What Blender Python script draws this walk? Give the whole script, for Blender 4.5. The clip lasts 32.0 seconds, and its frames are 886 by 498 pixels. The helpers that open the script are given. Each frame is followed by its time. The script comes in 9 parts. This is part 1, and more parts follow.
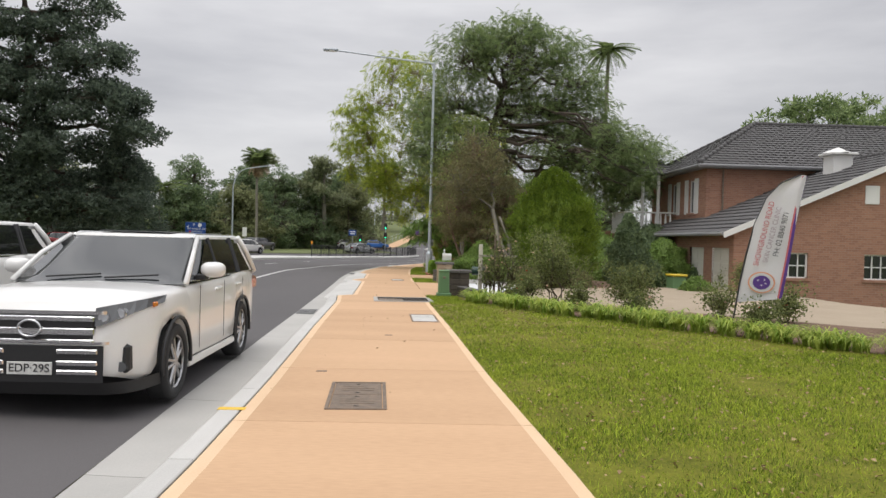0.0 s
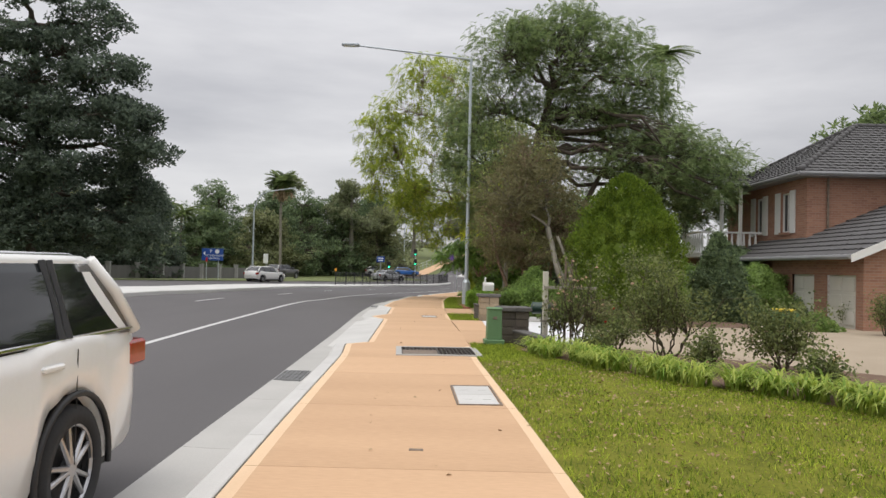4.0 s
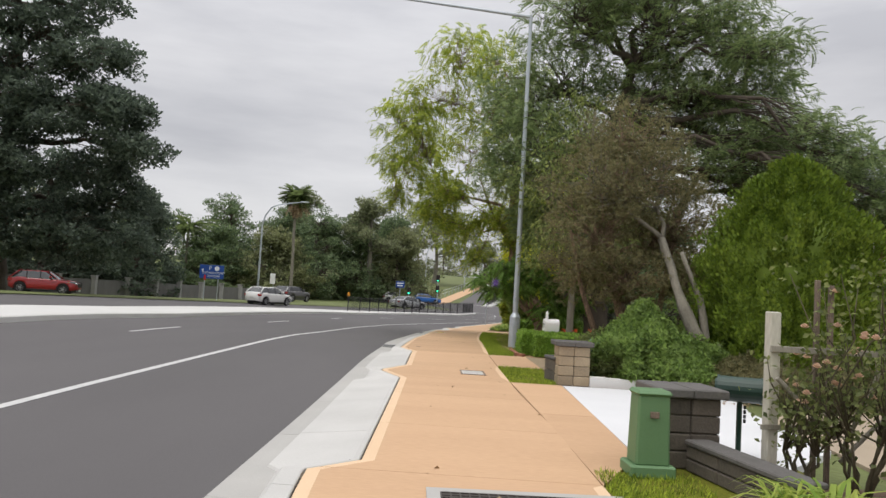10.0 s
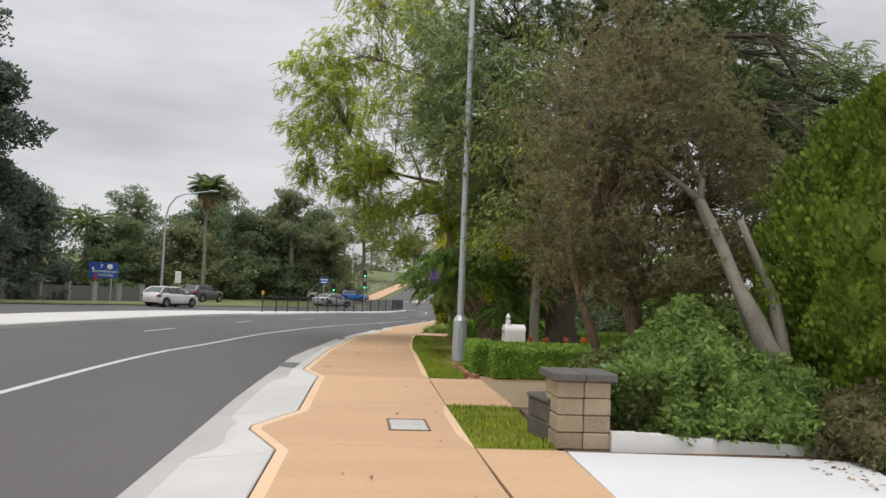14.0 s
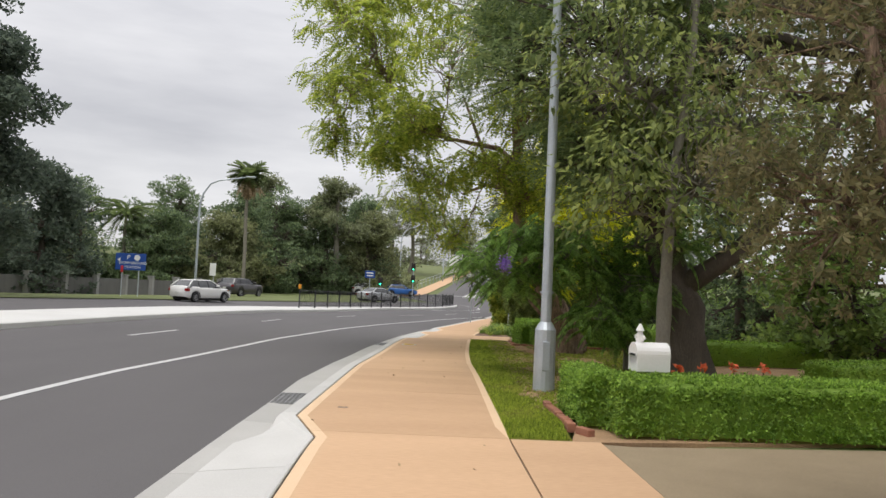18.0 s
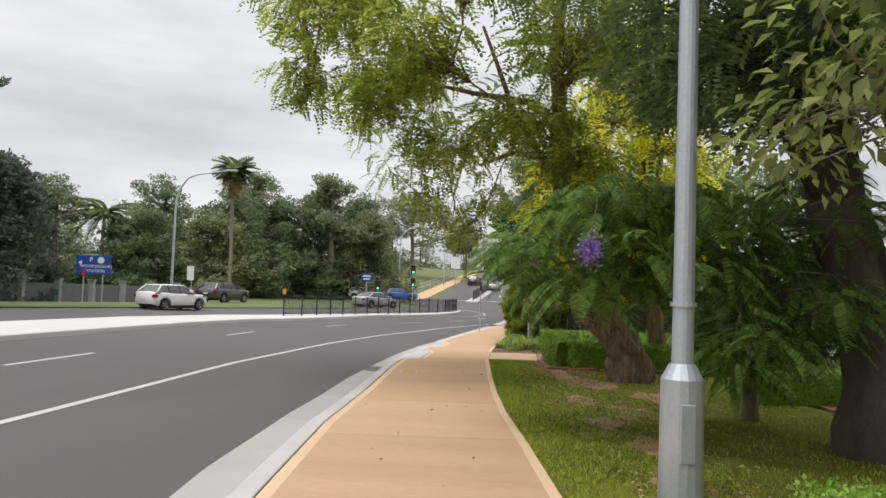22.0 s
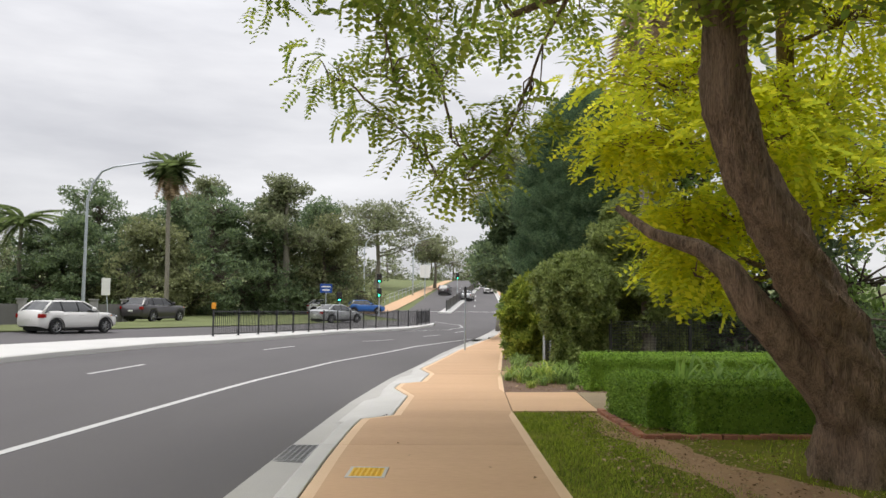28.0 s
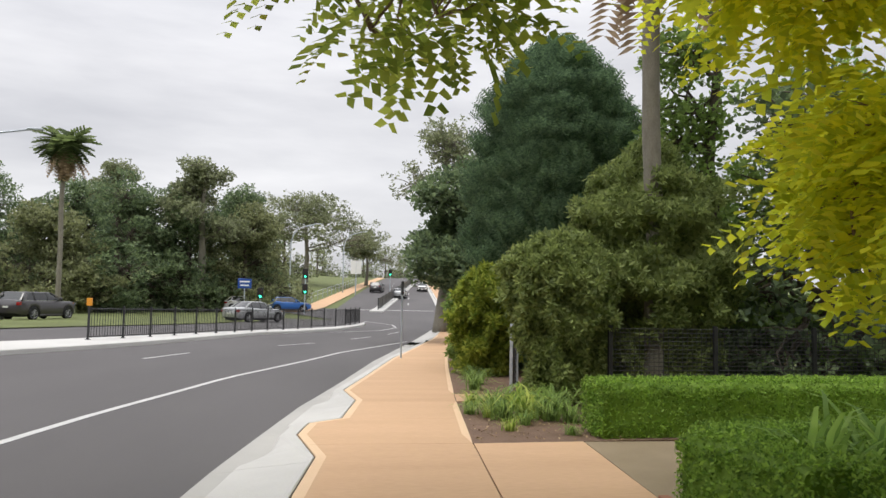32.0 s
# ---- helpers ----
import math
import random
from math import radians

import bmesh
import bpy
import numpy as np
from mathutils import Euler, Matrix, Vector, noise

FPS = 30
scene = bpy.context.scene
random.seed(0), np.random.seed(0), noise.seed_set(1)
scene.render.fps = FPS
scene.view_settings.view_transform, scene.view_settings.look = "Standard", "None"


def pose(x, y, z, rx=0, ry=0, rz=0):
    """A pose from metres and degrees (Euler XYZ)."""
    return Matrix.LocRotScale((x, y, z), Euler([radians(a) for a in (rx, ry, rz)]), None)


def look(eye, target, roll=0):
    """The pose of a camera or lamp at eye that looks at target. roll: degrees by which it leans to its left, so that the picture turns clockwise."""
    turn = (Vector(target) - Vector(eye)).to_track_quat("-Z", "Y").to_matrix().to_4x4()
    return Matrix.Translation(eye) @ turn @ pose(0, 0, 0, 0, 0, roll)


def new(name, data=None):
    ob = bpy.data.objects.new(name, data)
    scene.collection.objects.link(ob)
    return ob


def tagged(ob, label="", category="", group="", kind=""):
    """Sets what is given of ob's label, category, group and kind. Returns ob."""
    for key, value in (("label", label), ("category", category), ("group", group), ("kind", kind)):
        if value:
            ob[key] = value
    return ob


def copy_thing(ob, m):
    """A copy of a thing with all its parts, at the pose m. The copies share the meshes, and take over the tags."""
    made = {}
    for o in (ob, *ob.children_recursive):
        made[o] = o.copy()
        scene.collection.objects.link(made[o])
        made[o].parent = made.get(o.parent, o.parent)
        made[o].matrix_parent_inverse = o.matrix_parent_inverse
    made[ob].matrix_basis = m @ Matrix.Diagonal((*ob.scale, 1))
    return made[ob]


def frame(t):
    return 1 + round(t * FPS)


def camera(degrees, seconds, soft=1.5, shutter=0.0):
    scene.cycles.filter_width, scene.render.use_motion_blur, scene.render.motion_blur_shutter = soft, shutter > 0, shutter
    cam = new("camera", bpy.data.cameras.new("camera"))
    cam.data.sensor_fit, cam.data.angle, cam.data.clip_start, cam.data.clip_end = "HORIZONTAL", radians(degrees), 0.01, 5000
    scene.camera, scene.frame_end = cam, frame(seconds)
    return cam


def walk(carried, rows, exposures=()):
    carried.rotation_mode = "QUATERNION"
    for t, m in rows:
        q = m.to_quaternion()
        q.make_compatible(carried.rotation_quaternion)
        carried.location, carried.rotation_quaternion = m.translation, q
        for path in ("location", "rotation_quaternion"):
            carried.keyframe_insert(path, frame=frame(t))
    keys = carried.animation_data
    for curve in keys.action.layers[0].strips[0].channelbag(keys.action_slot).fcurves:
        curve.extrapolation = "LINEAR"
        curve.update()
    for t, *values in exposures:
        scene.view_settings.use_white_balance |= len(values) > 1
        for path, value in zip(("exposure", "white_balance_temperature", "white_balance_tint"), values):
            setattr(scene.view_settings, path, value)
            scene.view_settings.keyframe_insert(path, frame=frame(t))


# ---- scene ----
cam = camera(61.5, 32.0)
METRES, EYE, TILT, LEAN, TURN = 8.0, 1.5, 0.0, 0.0, -2.8
PATH = [
    (0, (0.127, -0.112, 1.558), (0.196, 1.886, 1.536), 1.5),
    (0.5, (0.107, 0.569, 1.573), (0.163, 2.568, 1.57), 1.1),
    (1, (0.047, 1.299, 1.551), (0.092, 3.298, 1.563), 1.1),
    (1.5, (-0.004, 2.054, 1.525), (0.033, 4.053, 1.549), 1.0),
    (2, (-0.04, 2.745, 1.545), (-0.02, 4.745, 1.578), 0.9),
    (2.5, (-0.053, 3.318, 1.563), (-0.041, 5.318, 1.608), 0.9),
    (3, (-0.07, 4.054, 1.559), (-0.071, 6.053, 1.61), 1.0),
    (3.5, (-0.055, 4.958, 1.542), (-0.065, 6.957, 1.594), 1.0),
    (5.5, (-0.26, 7.664, 1.528), (-0.268, 9.664, 1.551), 2.8),
    (6, (-0.327, 8.381, 1.53), (-0.33, 10.381, 1.552), 2.8),
    (6.5, (-0.361, 9.098, 1.505), (-0.369, 11.098, 1.525), 2.6),
    (7, (-0.471, 9.845, 1.509), (-0.488, 11.844, 1.535), 2.5),
    (7.5, (-0.516, 10.583, 1.49), (-0.546, 12.583, 1.52), 2.2),
    (8, (-0.582, 11.278, 1.495), (-0.628, 13.277, 1.527), 2.6),
    (8.5, (-0.621, 12.022, 1.484), (-0.677, 14.021, 1.53), 2.9),
    (9, (-0.68, 12.723, 1.488), (-0.745, 14.721, 1.555), 3.4),
    (9.5, (-0.727, 13.417, 1.482), (-0.797, 15.414, 1.577), 3.5),
    (10, (-0.788, 14.159, 1.472), (-0.86, 16.154, 1.593), 3.4),
    (10.5, (-0.809, 14.896, 1.471), (-0.872, 16.89, 1.615), 3.0),
    (11, (-0.826, 15.608, 1.469), (-0.869, 17.601, 1.633), 2.8),
    (11.5, (-0.767, 16.325, 1.514), (-0.781, 18.318, 1.688), 2.6),
    (12, (-0.755, 17.044, 1.511), (-0.737, 19.035, 1.692), 2.6),
    (12.5, (-0.74, 17.785, 1.478), (-0.687, 19.776, 1.658), 2.6),
    (13, (-0.782, 18.516, 1.498), (-0.703, 20.508, 1.659), 2.6),
    (13.5, (-0.774, 19.19, 1.52), (-0.669, 21.182, 1.656), 2.2),
    (14, (-0.801, 19.925, 1.529), (-0.681, 21.918, 1.647), 2.3),
    (14.5, (-0.839, 20.626, 1.511), (-0.718, 22.62, 1.619), 2.3),
    (16.5, (-0.88, 23.533, 1.44), (-0.864, 25.531, 1.526), 3.2),
    (17, (-0.876, 24.258, 1.475), (-0.881, 26.257, 1.56), 3.3),
    (17.5, (-0.852, 24.984, 1.516), (-0.863, 26.982, 1.606), 2.9),
    (18, (-0.868, 25.697, 1.53), (-0.88, 27.694, 1.627), 2.5),
    (18.5, (-0.933, 26.45, 1.505), (-0.938, 28.448, 1.608), 2.2),
    (19, (-1.008, 27.205, 1.521), (-1.019, 29.203, 1.627), 1.8),
    (19.5, (-1.061, 27.932, 1.534), (-1.083, 29.929, 1.64), 1.6),
    (20, (-1.132, 28.671, 1.529), (-1.164, 30.668, 1.637), 1.5),
    (20.5, (-1.16, 29.414, 1.511), (-1.195, 31.411, 1.611), 1.3),
    (21, (-1.167, 30.196, 1.53), (-1.196, 32.194, 1.626), 1.5),
    (21.5, (-1.144, 30.931, 1.501), (-1.163, 32.929, 1.595), 1.8),
    (22, (-1.154, 31.612, 1.542), (-1.165, 33.61, 1.648), 2.1),
    (22.5, (-1.234, 32.256, 1.509), (-1.24, 34.252, 1.639), 2.3),
    (23, (-1.377, 32.93, 1.463), (-1.384, 34.925, 1.607), 2.2),
    (23.5, (-1.421, 33.646, 1.396), (-1.436, 35.641, 1.544), 2.0),
    (24, (-1.422, 34.465, 1.35), (-1.438, 36.46, 1.491), 1.8),
    (24.5, (-1.422, 35.279, 1.313), (-1.435, 37.274, 1.443), 1.6),
    (25, (-1.403, 36.028, 1.293), (-1.415, 38.024, 1.426), 1.3),
    (25.5, (-1.404, 36.791, 1.294), (-1.416, 38.786, 1.437), 0.9),
    (27.5, (-1.517, 39.738, 1.357), (-1.444, 41.732, 1.498), 0.5),
    (28, (-1.468, 40.44, 1.358), (-1.389, 42.434, 1.497), 0.6),
    (28.5, (-1.4, 41.166, 1.342), (-1.333, 43.16, 1.48), 1.1),
    (29, (-1.371, 41.836, 1.322), (-1.305, 43.83, 1.474), 1.4),
    (29.5, (-1.39, 42.496, 1.344), (-1.325, 44.488, 1.516), 1.6),
    (30, (-1.426, 43.139, 1.323), (-1.346, 45.13, 1.5), 1.9),
    (30.5, (-1.425, 43.826, 1.309), (-1.297, 45.816, 1.46), 2.0),
    (31, (-1.4, 44.469, 1.3), (-1.217, 46.456, 1.441), 2.0),
    (31.5, (-1.346, 45.168, 1.297), (-1.111, 47.149, 1.435), 1.5),
    (32, (-1.277, 45.866, 1.334), (-1.017, 47.844, 1.471), 1.1),
]
walk(cam, [(t, look(eye, target, roll)) for t, eye, target, roll in PATH],
     [(0, 0.03), (8, 0.03), (13, 0.03), (17, 0.14), (23, 0.27), (29, 0.30), (32, 0.30)])

# ---- light ----
world = bpy.data.worlds.new("overcast_sky")
scene.world = world
world.use_nodes = True
wn, wl = world.node_tree.nodes, world.node_tree.links
wn.clear()
w_out = wn.new("ShaderNodeOutputWorld")
w_bg = wn.new("ShaderNodeBackground")
w_sky = wn.new("ShaderNodeTexSky")
w_sky.sky_type, w_sky.sun_disc = "NISHITA", False
w_sky.sun_elevation, w_sky.sun_rotation = radians(52), radians(-40)
w_co = wn.new("ShaderNodeTexCoord")
w_sep = wn.new("ShaderNodeSeparateXYZ")
wl.new(w_co.outputs["Generated"], w_sep.inputs[0])
w_ramp = wn.new("ShaderNodeValToRGB")          # overcast: the zenith is brighter than the horizon
w_ramp.color_ramp.elements[0].position, w_ramp.color_ramp.elements[0].color = 0.0, (0.66, 0.662, 0.68, 1)
w_ramp.color_ramp.elements[1].position, w_ramp.color_ramp.elements[1].color = 1.0, (1.68, 1.69, 1.73, 1)
_e = w_ramp.color_ramp.elements.new(0.28)
_e.color = (0.70, 0.70, 0.722, 1)
wl.new(w_sep.outputs["Z"], w_ramp.inputs[0])
w_map = wn.new("ShaderNodeMapping")
w_map.inputs["Scale"].default_value = (1.0, 1.0, 4.5)
wl.new(w_co.outputs["Generated"], w_map.inputs["Vector"])
w_noise = wn.new("ShaderNodeTexNoise")
w_noise.inputs["Scale"].default_value, w_noise.inputs["Detail"].default_value = 2.1, 7
w_noise.inputs["Roughness"].default_value = 0.52
wl.new(w_map.outputs[0], w_noise.inputs["Vector"])
w_cr = wn.new("ShaderNodeValToRGB")
w_cr.color_ramp.elements[0].position, w_cr.color_ramp.elements[0].color = 0.34, (0.76, 0.76, 0.78, 1)
w_cr.color_ramp.elements[1].position, w_cr.color_ramp.elements[1].color = 0.66, (1.15, 1.14, 1.13, 1)
wl.new(w_noise.outputs["Fac"], w_cr.inputs[0])
w_mul = wn.new("ShaderNodeMixRGB")
w_mul.blend_type = "MULTIPLY"
w_mul.inputs[0].default_value = 1.0
wl.new(w_ramp.outputs[0], w_mul.inputs[1])
wl.new(w_cr.outputs[0], w_mul.inputs[2])
w_dim = wn.new("ShaderNodeMixRGB")
w_dim.blend_type = "MULTIPLY"
w_dim.inputs[0].default_value = 1.0
w_dim.inputs[2].default_value = (0.08, 0.08, 0.08, 1)
wl.new(w_sky.outputs[0], w_dim.inputs[1])
w_mix = wn.new("ShaderNodeMixRGB")             # thick cloud over a clear sky
w_mix.inputs[0].default_value = 0.93
wl.new(w_dim.outputs[0], w_mix.inputs[1])
wl.new(w_mul.outputs[0], w_mix.inputs[2])
wl.new(w_mix.outputs[0], w_bg.inputs["Color"])
w_bg.inputs["Strength"].default_value = 1.0
wl.new(w_bg.outputs[0], w_out.inputs["Surface"])

sun = new("sun", bpy.data.lights.new("sun", "SUN"))
sun.data.energy, sun.data.angle, sun.data.color = 1.2, radians(30), (1.0, 0.96, 0.90)
sun.matrix_world = look((0, 0, 40), (10, 14, 0))


# ---- materials ----
def mat(name, col, col2=None, rough=0.7, scale=6.0, fine=60.0, bump=0.15, metal=0.0, spread=0.35, stretch=(1, 1, 1),
        island=False, per_object=0.0, trans=0.0, spec=0.5, coat=0.0, bdist=0.01):
    """A surface with variation at two scales, a fine relief and, where asked, a shift per piece."""
    m = bpy.data.materials.new(name)
    m.use_nodes = True
    n, l = m.node_tree.nodes, m.node_tree.links
    b = n["Principled BSDF"]
    b.inputs["Roughness"].default_value, b.inputs["Metallic"].default_value = rough, metal
    b.inputs["Specular IOR Level"].default_value = spec
    b.inputs["Coat Weight"].default_value = coat
    col2 = col2 or tuple(c * 0.72 for c in col)
    tc = n.new("ShaderNodeTexCoord")
    mp = n.new("ShaderNodeMapping")
    mp.inputs["Scale"].default_value = stretch
    l.new(tc.outputs["Object"], mp.inputs["Vector"])
    big, small = n.new("ShaderNodeTexNoise"), n.new("ShaderNodeTexNoise")
    for t, s, d in ((big, scale, 5), (small, fine, 3)):
        t.inputs["Scale"].default_value, t.inputs["Detail"].default_value = s, d
        l.new(mp.outputs[0], t.inputs["Vector"])
    add = n.new("ShaderNodeMath")
    add.operation = "MULTIPLY_ADD"
    l.new(small.outputs["Fac"], add.inputs[0])
    add.inputs[1].default_value = 0.5
    half = n.new("ShaderNodeMath")
    half.operation = "MULTIPLY"
    half.inputs[1].default_value = 0.5
    l.new(big.outputs["Fac"], half.inputs[0])
    l.new(half.outputs[0], add.inputs[2])
    fac = add.outputs[0]
    if island:
        geo = n.new("ShaderNodeNewGeometry")
        mixf = n.new("ShaderNodeMath")
        mixf.operation = "MULTIPLY_ADD"
        l.new(geo.outputs["Random Per Island"], mixf.inputs[0])
        mixf.inputs[1].default_value = 0.55
        sub = n.new("ShaderNodeMath")
        sub.operation = "MULTIPLY_ADD"
        sub.inputs[1].default_value, sub.inputs[2].default_value = 0.6, -0.08
        l.new(fac, sub.inputs[0])
        l.new(sub.outputs[0], mixf.inputs[2])
        fac = mixf.outputs[0]
    if per_object:
        info = n.new("ShaderNodeObjectInfo")
        po = n.new("ShaderNodeMath")
        po.operation = "MULTIPLY_ADD"
        l.new(info.outputs["Random"], po.inputs[0])
        po.inputs[1].default_value = per_object
        cen = n.new("ShaderNodeMath")
        cen.operation = "SUBTRACT"
        cen.inputs[1].default_value = per_object / 2
        l.new(fac, cen.inputs[0])
        l.new(cen.outputs[0], po.inputs[2])
        fac = po.outputs[0]
    ramp = n.new("ShaderNodeValToRGB")
    ramp.color_ramp.elements[0].position, ramp.color_ramp.elements[0].color = 0.5 - spread / 2, (*col2, 1)
    ramp.color_ramp.elements[1].position, ramp.color_ramp.elements[1].color = 0.5 + spread / 2, (*col, 1)
    l.new(fac, ramp.inputs[0])
    l.new(ramp.outputs[0], b.inputs["Base Color"])
    if bump:
        bp = n.new("ShaderNodeBump")
        bp.inputs["Strength"].default_value, bp.inputs["Distance"].default_value = bump, bdist
        l.new(add.outputs[0], bp.inputs["Height"])
        l.new(bp.outputs[0], b.inputs["Normal"])
    if trans:
        tr = n.new("ShaderNodeBsdfTranslucent")
        l.new(ramp.outputs[0], tr.inputs["Color"])
        mx = n.new("ShaderNodeMixShader")
        mx.inputs[0].default_value = trans
        out = n["Material Output"]
        l.new(b.outputs[0], mx.inputs[1])
        l.new(tr.outputs[0], mx.inputs[2])
        l.new(mx.outputs[0], out.inputs["Surface"])
    return m


def glow(name, col, strength):
    m = bpy.data.materials.new(name)
    m.use_nodes = True
    b = m.node_tree.nodes["Principled BSDF"]
    b.inputs["Base Color"].default_value = (*col, 1)
    b.inputs["Emission Color"].default_value, b.inputs["Emission Strength"].default_value = (*col, 1), strength
    return m


def leaf_mat(name, col, col2, trans=0.5, rough=0.55, spread=0.6):
    return mat(name, col, col2, rough=rough, scale=0.35, fine=3.0, bump=0, island=True, trans=trans, spread=spread, spec=0.3)


M = {}
M["asphalt"] = mat("asphalt", (0.128, 0.119, 0.120), (0.074, 0.069, 0.070), 0.85, 0.35, 220, 0.5, stretch=(1, 0.25, 1), spread=0.5, bdist=0.004)
M["paint"] = mat("road_paint", (0.66, 0.65, 0.64), (0.42, 0.42, 0.41), 0.7, 3, 120, 0.2, spread=0.6)
M["concrete"] = mat("new_concrete", (0.60, 0.585, 0.56), (0.43, 0.42, 0.40), 0.85, 1.1, 90, 0.25, spread=0.6, per_object=0.2)
M["gutter_pan"] = mat("gutter_concrete", (0.47, 0.455, 0.43), (0.36, 0.35, 0.33), 0.85, 1.3, 90, 0.25, spread=0.6, per_object=0.25)
M["median"] = mat("median_concrete", (0.64, 0.63, 0.61), (0.50, 0.49, 0.47), 0.85, 0.6, 60, 0.2, spread=0.6)
M["white_slab"] = mat("pale_concrete", (0.71, 0.71, 0.72), (0.60, 0.60, 0.61), 0.8, 0.9, 80, 0.15, spread=0.6)
M["path"] = mat("tan_path_concrete", (0.62, 0.40, 0.24), (0.47, 0.295, 0.17), 0.85, 0.8, 26, 0.35, stretch=(0.35, 1.6, 1), spread=0.55, per_object=0.22, bdist=0.004)
M["border"] = mat("pale_path_border", (0.76, 0.56, 0.37), (0.64, 0.44, 0.27), 0.8, 1.5, 60, 0.15, spread=0.6)
M["joint"] = mat("dark_joint", (0.06, 0.045, 0.035), None, 0.9, 5, 60, 0)
M["soil"] = mat("bare_soil", (0.48, 0.30, 0.165), (0.23, 0.14, 0.078), 0.95, 2.0, 45, 0.6, spread=0.5, bdist=0.03)
M["ground"] = mat("ground_grass", (0.16, 0.19, 0.06), (0.085, 0.10, 0.035), 0.95, 0.25, 12, 0.5, spread=0.5, bdist=0.05)
M["lawn"] = mat("lawn_turf", (0.235, 0.235, 0.035), (0.075, 0.085, 0.015), 0.95, 2.2, 40, 0.8, spread=0.42, bdist=0.03, spec=0.08)
M["blade"] = leaf_mat("grass_blade", (0.46, 0.55, 0.06), (0.085, 0.14, 0.015), 0.3, 0.8, 0.4)
M["dry"] = leaf_mat("dry_leaf", (0.50, 0.37, 0.22), (0.20, 0.12, 0.06), 0.1, 0.8)
M["aggregate"] = mat("exposed_aggregate", (0.36, 0.28, 0.18), (0.20, 0.15, 0.09), 0.9, 1.2, 110, 0.7, spread=0.5, bdist=0.008)
M["mulch"] = mat("bark_mulch", (0.24, 0.15, 0.10), (0.10, 0.06, 0.042), 0.95, 3, 60, 0.9, spread=0.5, bdist=0.03)
M["galv"] = mat("galvanised_steel", (0.52, 0.56, 0.60), (0.42, 0.455, 0.49), 0.38, 4, 40, 0.05, metal=0.5)
M["black_metal"] = mat("black_powder_coat", (0.022, 0.022, 0.024), None, 0.45, 8, 60, 0.05)
M["iron"] = mat("worn_cast_iron", (0.27, 0.20, 0.145), (0.10, 0.08, 0.065), 0.75, 9, 120, 0.9, spread=0.35)
M["grate_steel"] = mat("grey_steel_grate", (0.33, 0.33, 0.33), (0.2, 0.2, 0.2), 0.6, 6, 60, 0.2, metal=0.3)
# near-black: shade inside holes put into the colour, and the bin's black wheels
M["dark"] = mat("hole_shade_and_wheel_black", (0.012, 0.012, 0.012), None, 0.9, 5, 50, 0)
M["bark"] = mat("brown_bark", (0.42, 0.29, 0.195), (0.085, 0.056, 0.038), 0.95, 3.5, 22, 1.0, stretch=(4, 4, 0.45), spread=0.32, bdist=0.09)
M["bark_grey"] = mat("grey_bark", (0.27, 0.25, 0.20), (0.14, 0.125, 0.10), 0.95, 4, 30, 0.8, stretch=(2, 2, 0.7), spread=0.5, bdist=0.03)
M["bark_dark"] = mat("dark_bark", (0.15, 0.12, 0.095), (0.06, 0.047, 0.038), 0.95, 3, 25, 0.8, stretch=(2, 2, 0.6), spread=0.5, bdist=0.03)
M["lf_dark"] = leaf_mat("dark_fig_leaf", (0.18, 0.225, 0.16), (0.07, 0.095, 0.075))
M["lf_far"] = leaf_mat("far_foliage", (0.26, 0.34, 0.16), (0.095, 0.135, 0.08))
M["lf_far2"] = leaf_mat("far_olive_foliage", (0.36, 0.38, 0.18), (0.135, 0.155, 0.085))
M["lf_gum"] = leaf_mat("gum_foliage", (0.36, 0.39, 0.21), (0.13, 0.15, 0.09))
M["lf_jac"] = leaf_mat("jacaranda_leaf", (0.35, 0.43, 0.18), (0.105, 0.16, 0.07))
M["lf_droop"] = leaf_mat("drooping_olive_leaf", (0.42, 0.48, 0.15), (0.11, 0.15, 0.05), 0.6)
M["lf_frond"] = leaf_mat("feathery_frond", (0.36, 0.56, 0.14), (0.10, 0.17, 0.055), 0.6)
M["lf_rob"] = leaf_mat("golden_leaf", (0.98, 0.93, 0.08), (0.52, 0.60, 0.06), 0.8)
M["lf_green"] = leaf_mat("green_pinnate_leaf", (0.58, 0.62, 0.11), (0.12, 0.20, 0.04), 0.8, spread=0.75)
M["lf_brush"] = leaf_mat("olive_brown_leaf", (0.31, 0.275, 0.135), (0.115, 0.12, 0.055))
M["lf_con"] = leaf_mat("bright_conifer", (0.235, 0.33, 0.035), (0.085, 0.14, 0.02), 0.08, spread=0.7)
M["lf_box"] = leaf_mat("box_hedge_leaf", (0.44, 0.64, 0.11), (0.12, 0.22, 0.04))
M["lf_shrub"] = leaf_mat("shrub_leaf", (0.355, 0.495, 0.130), (0.130, 0.201, 0.061))
M["lf_rose"] = leaf_mat("rose_leaf", (0.30, 0.34, 0.12), (0.085, 0.11, 0.04))
M["lf_vine"] = leaf_mat("climber_leaf", (0.38, 0.45, 0.15), (0.12, 0.16, 0.05))
M["lf_strap"] = leaf_mat("variegated_strap_leaf", (0.60, 0.64, 0.16), (0.20, 0.34, 0.05))
M["lf_agap"] = leaf_mat("pale_strap_leaf", (0.44, 0.62, 0.15), (0.17, 0.30, 0.06))
M["lf_cyp"] = leaf_mat("blue_cypress", (0.22, 0.33, 0.17), (0.085, 0.14, 0.085))
M["lf_palm"] = leaf_mat("palm_leaf", (0.251, 0.319, 0.114), (0.091, 0.125, 0.055))
M["lf_deadpalm"] = leaf_mat("dead_palm_leaf", (0.578, 0.438, 0.298), (0.298, 0.210, 0.140))
M["brick"] = None


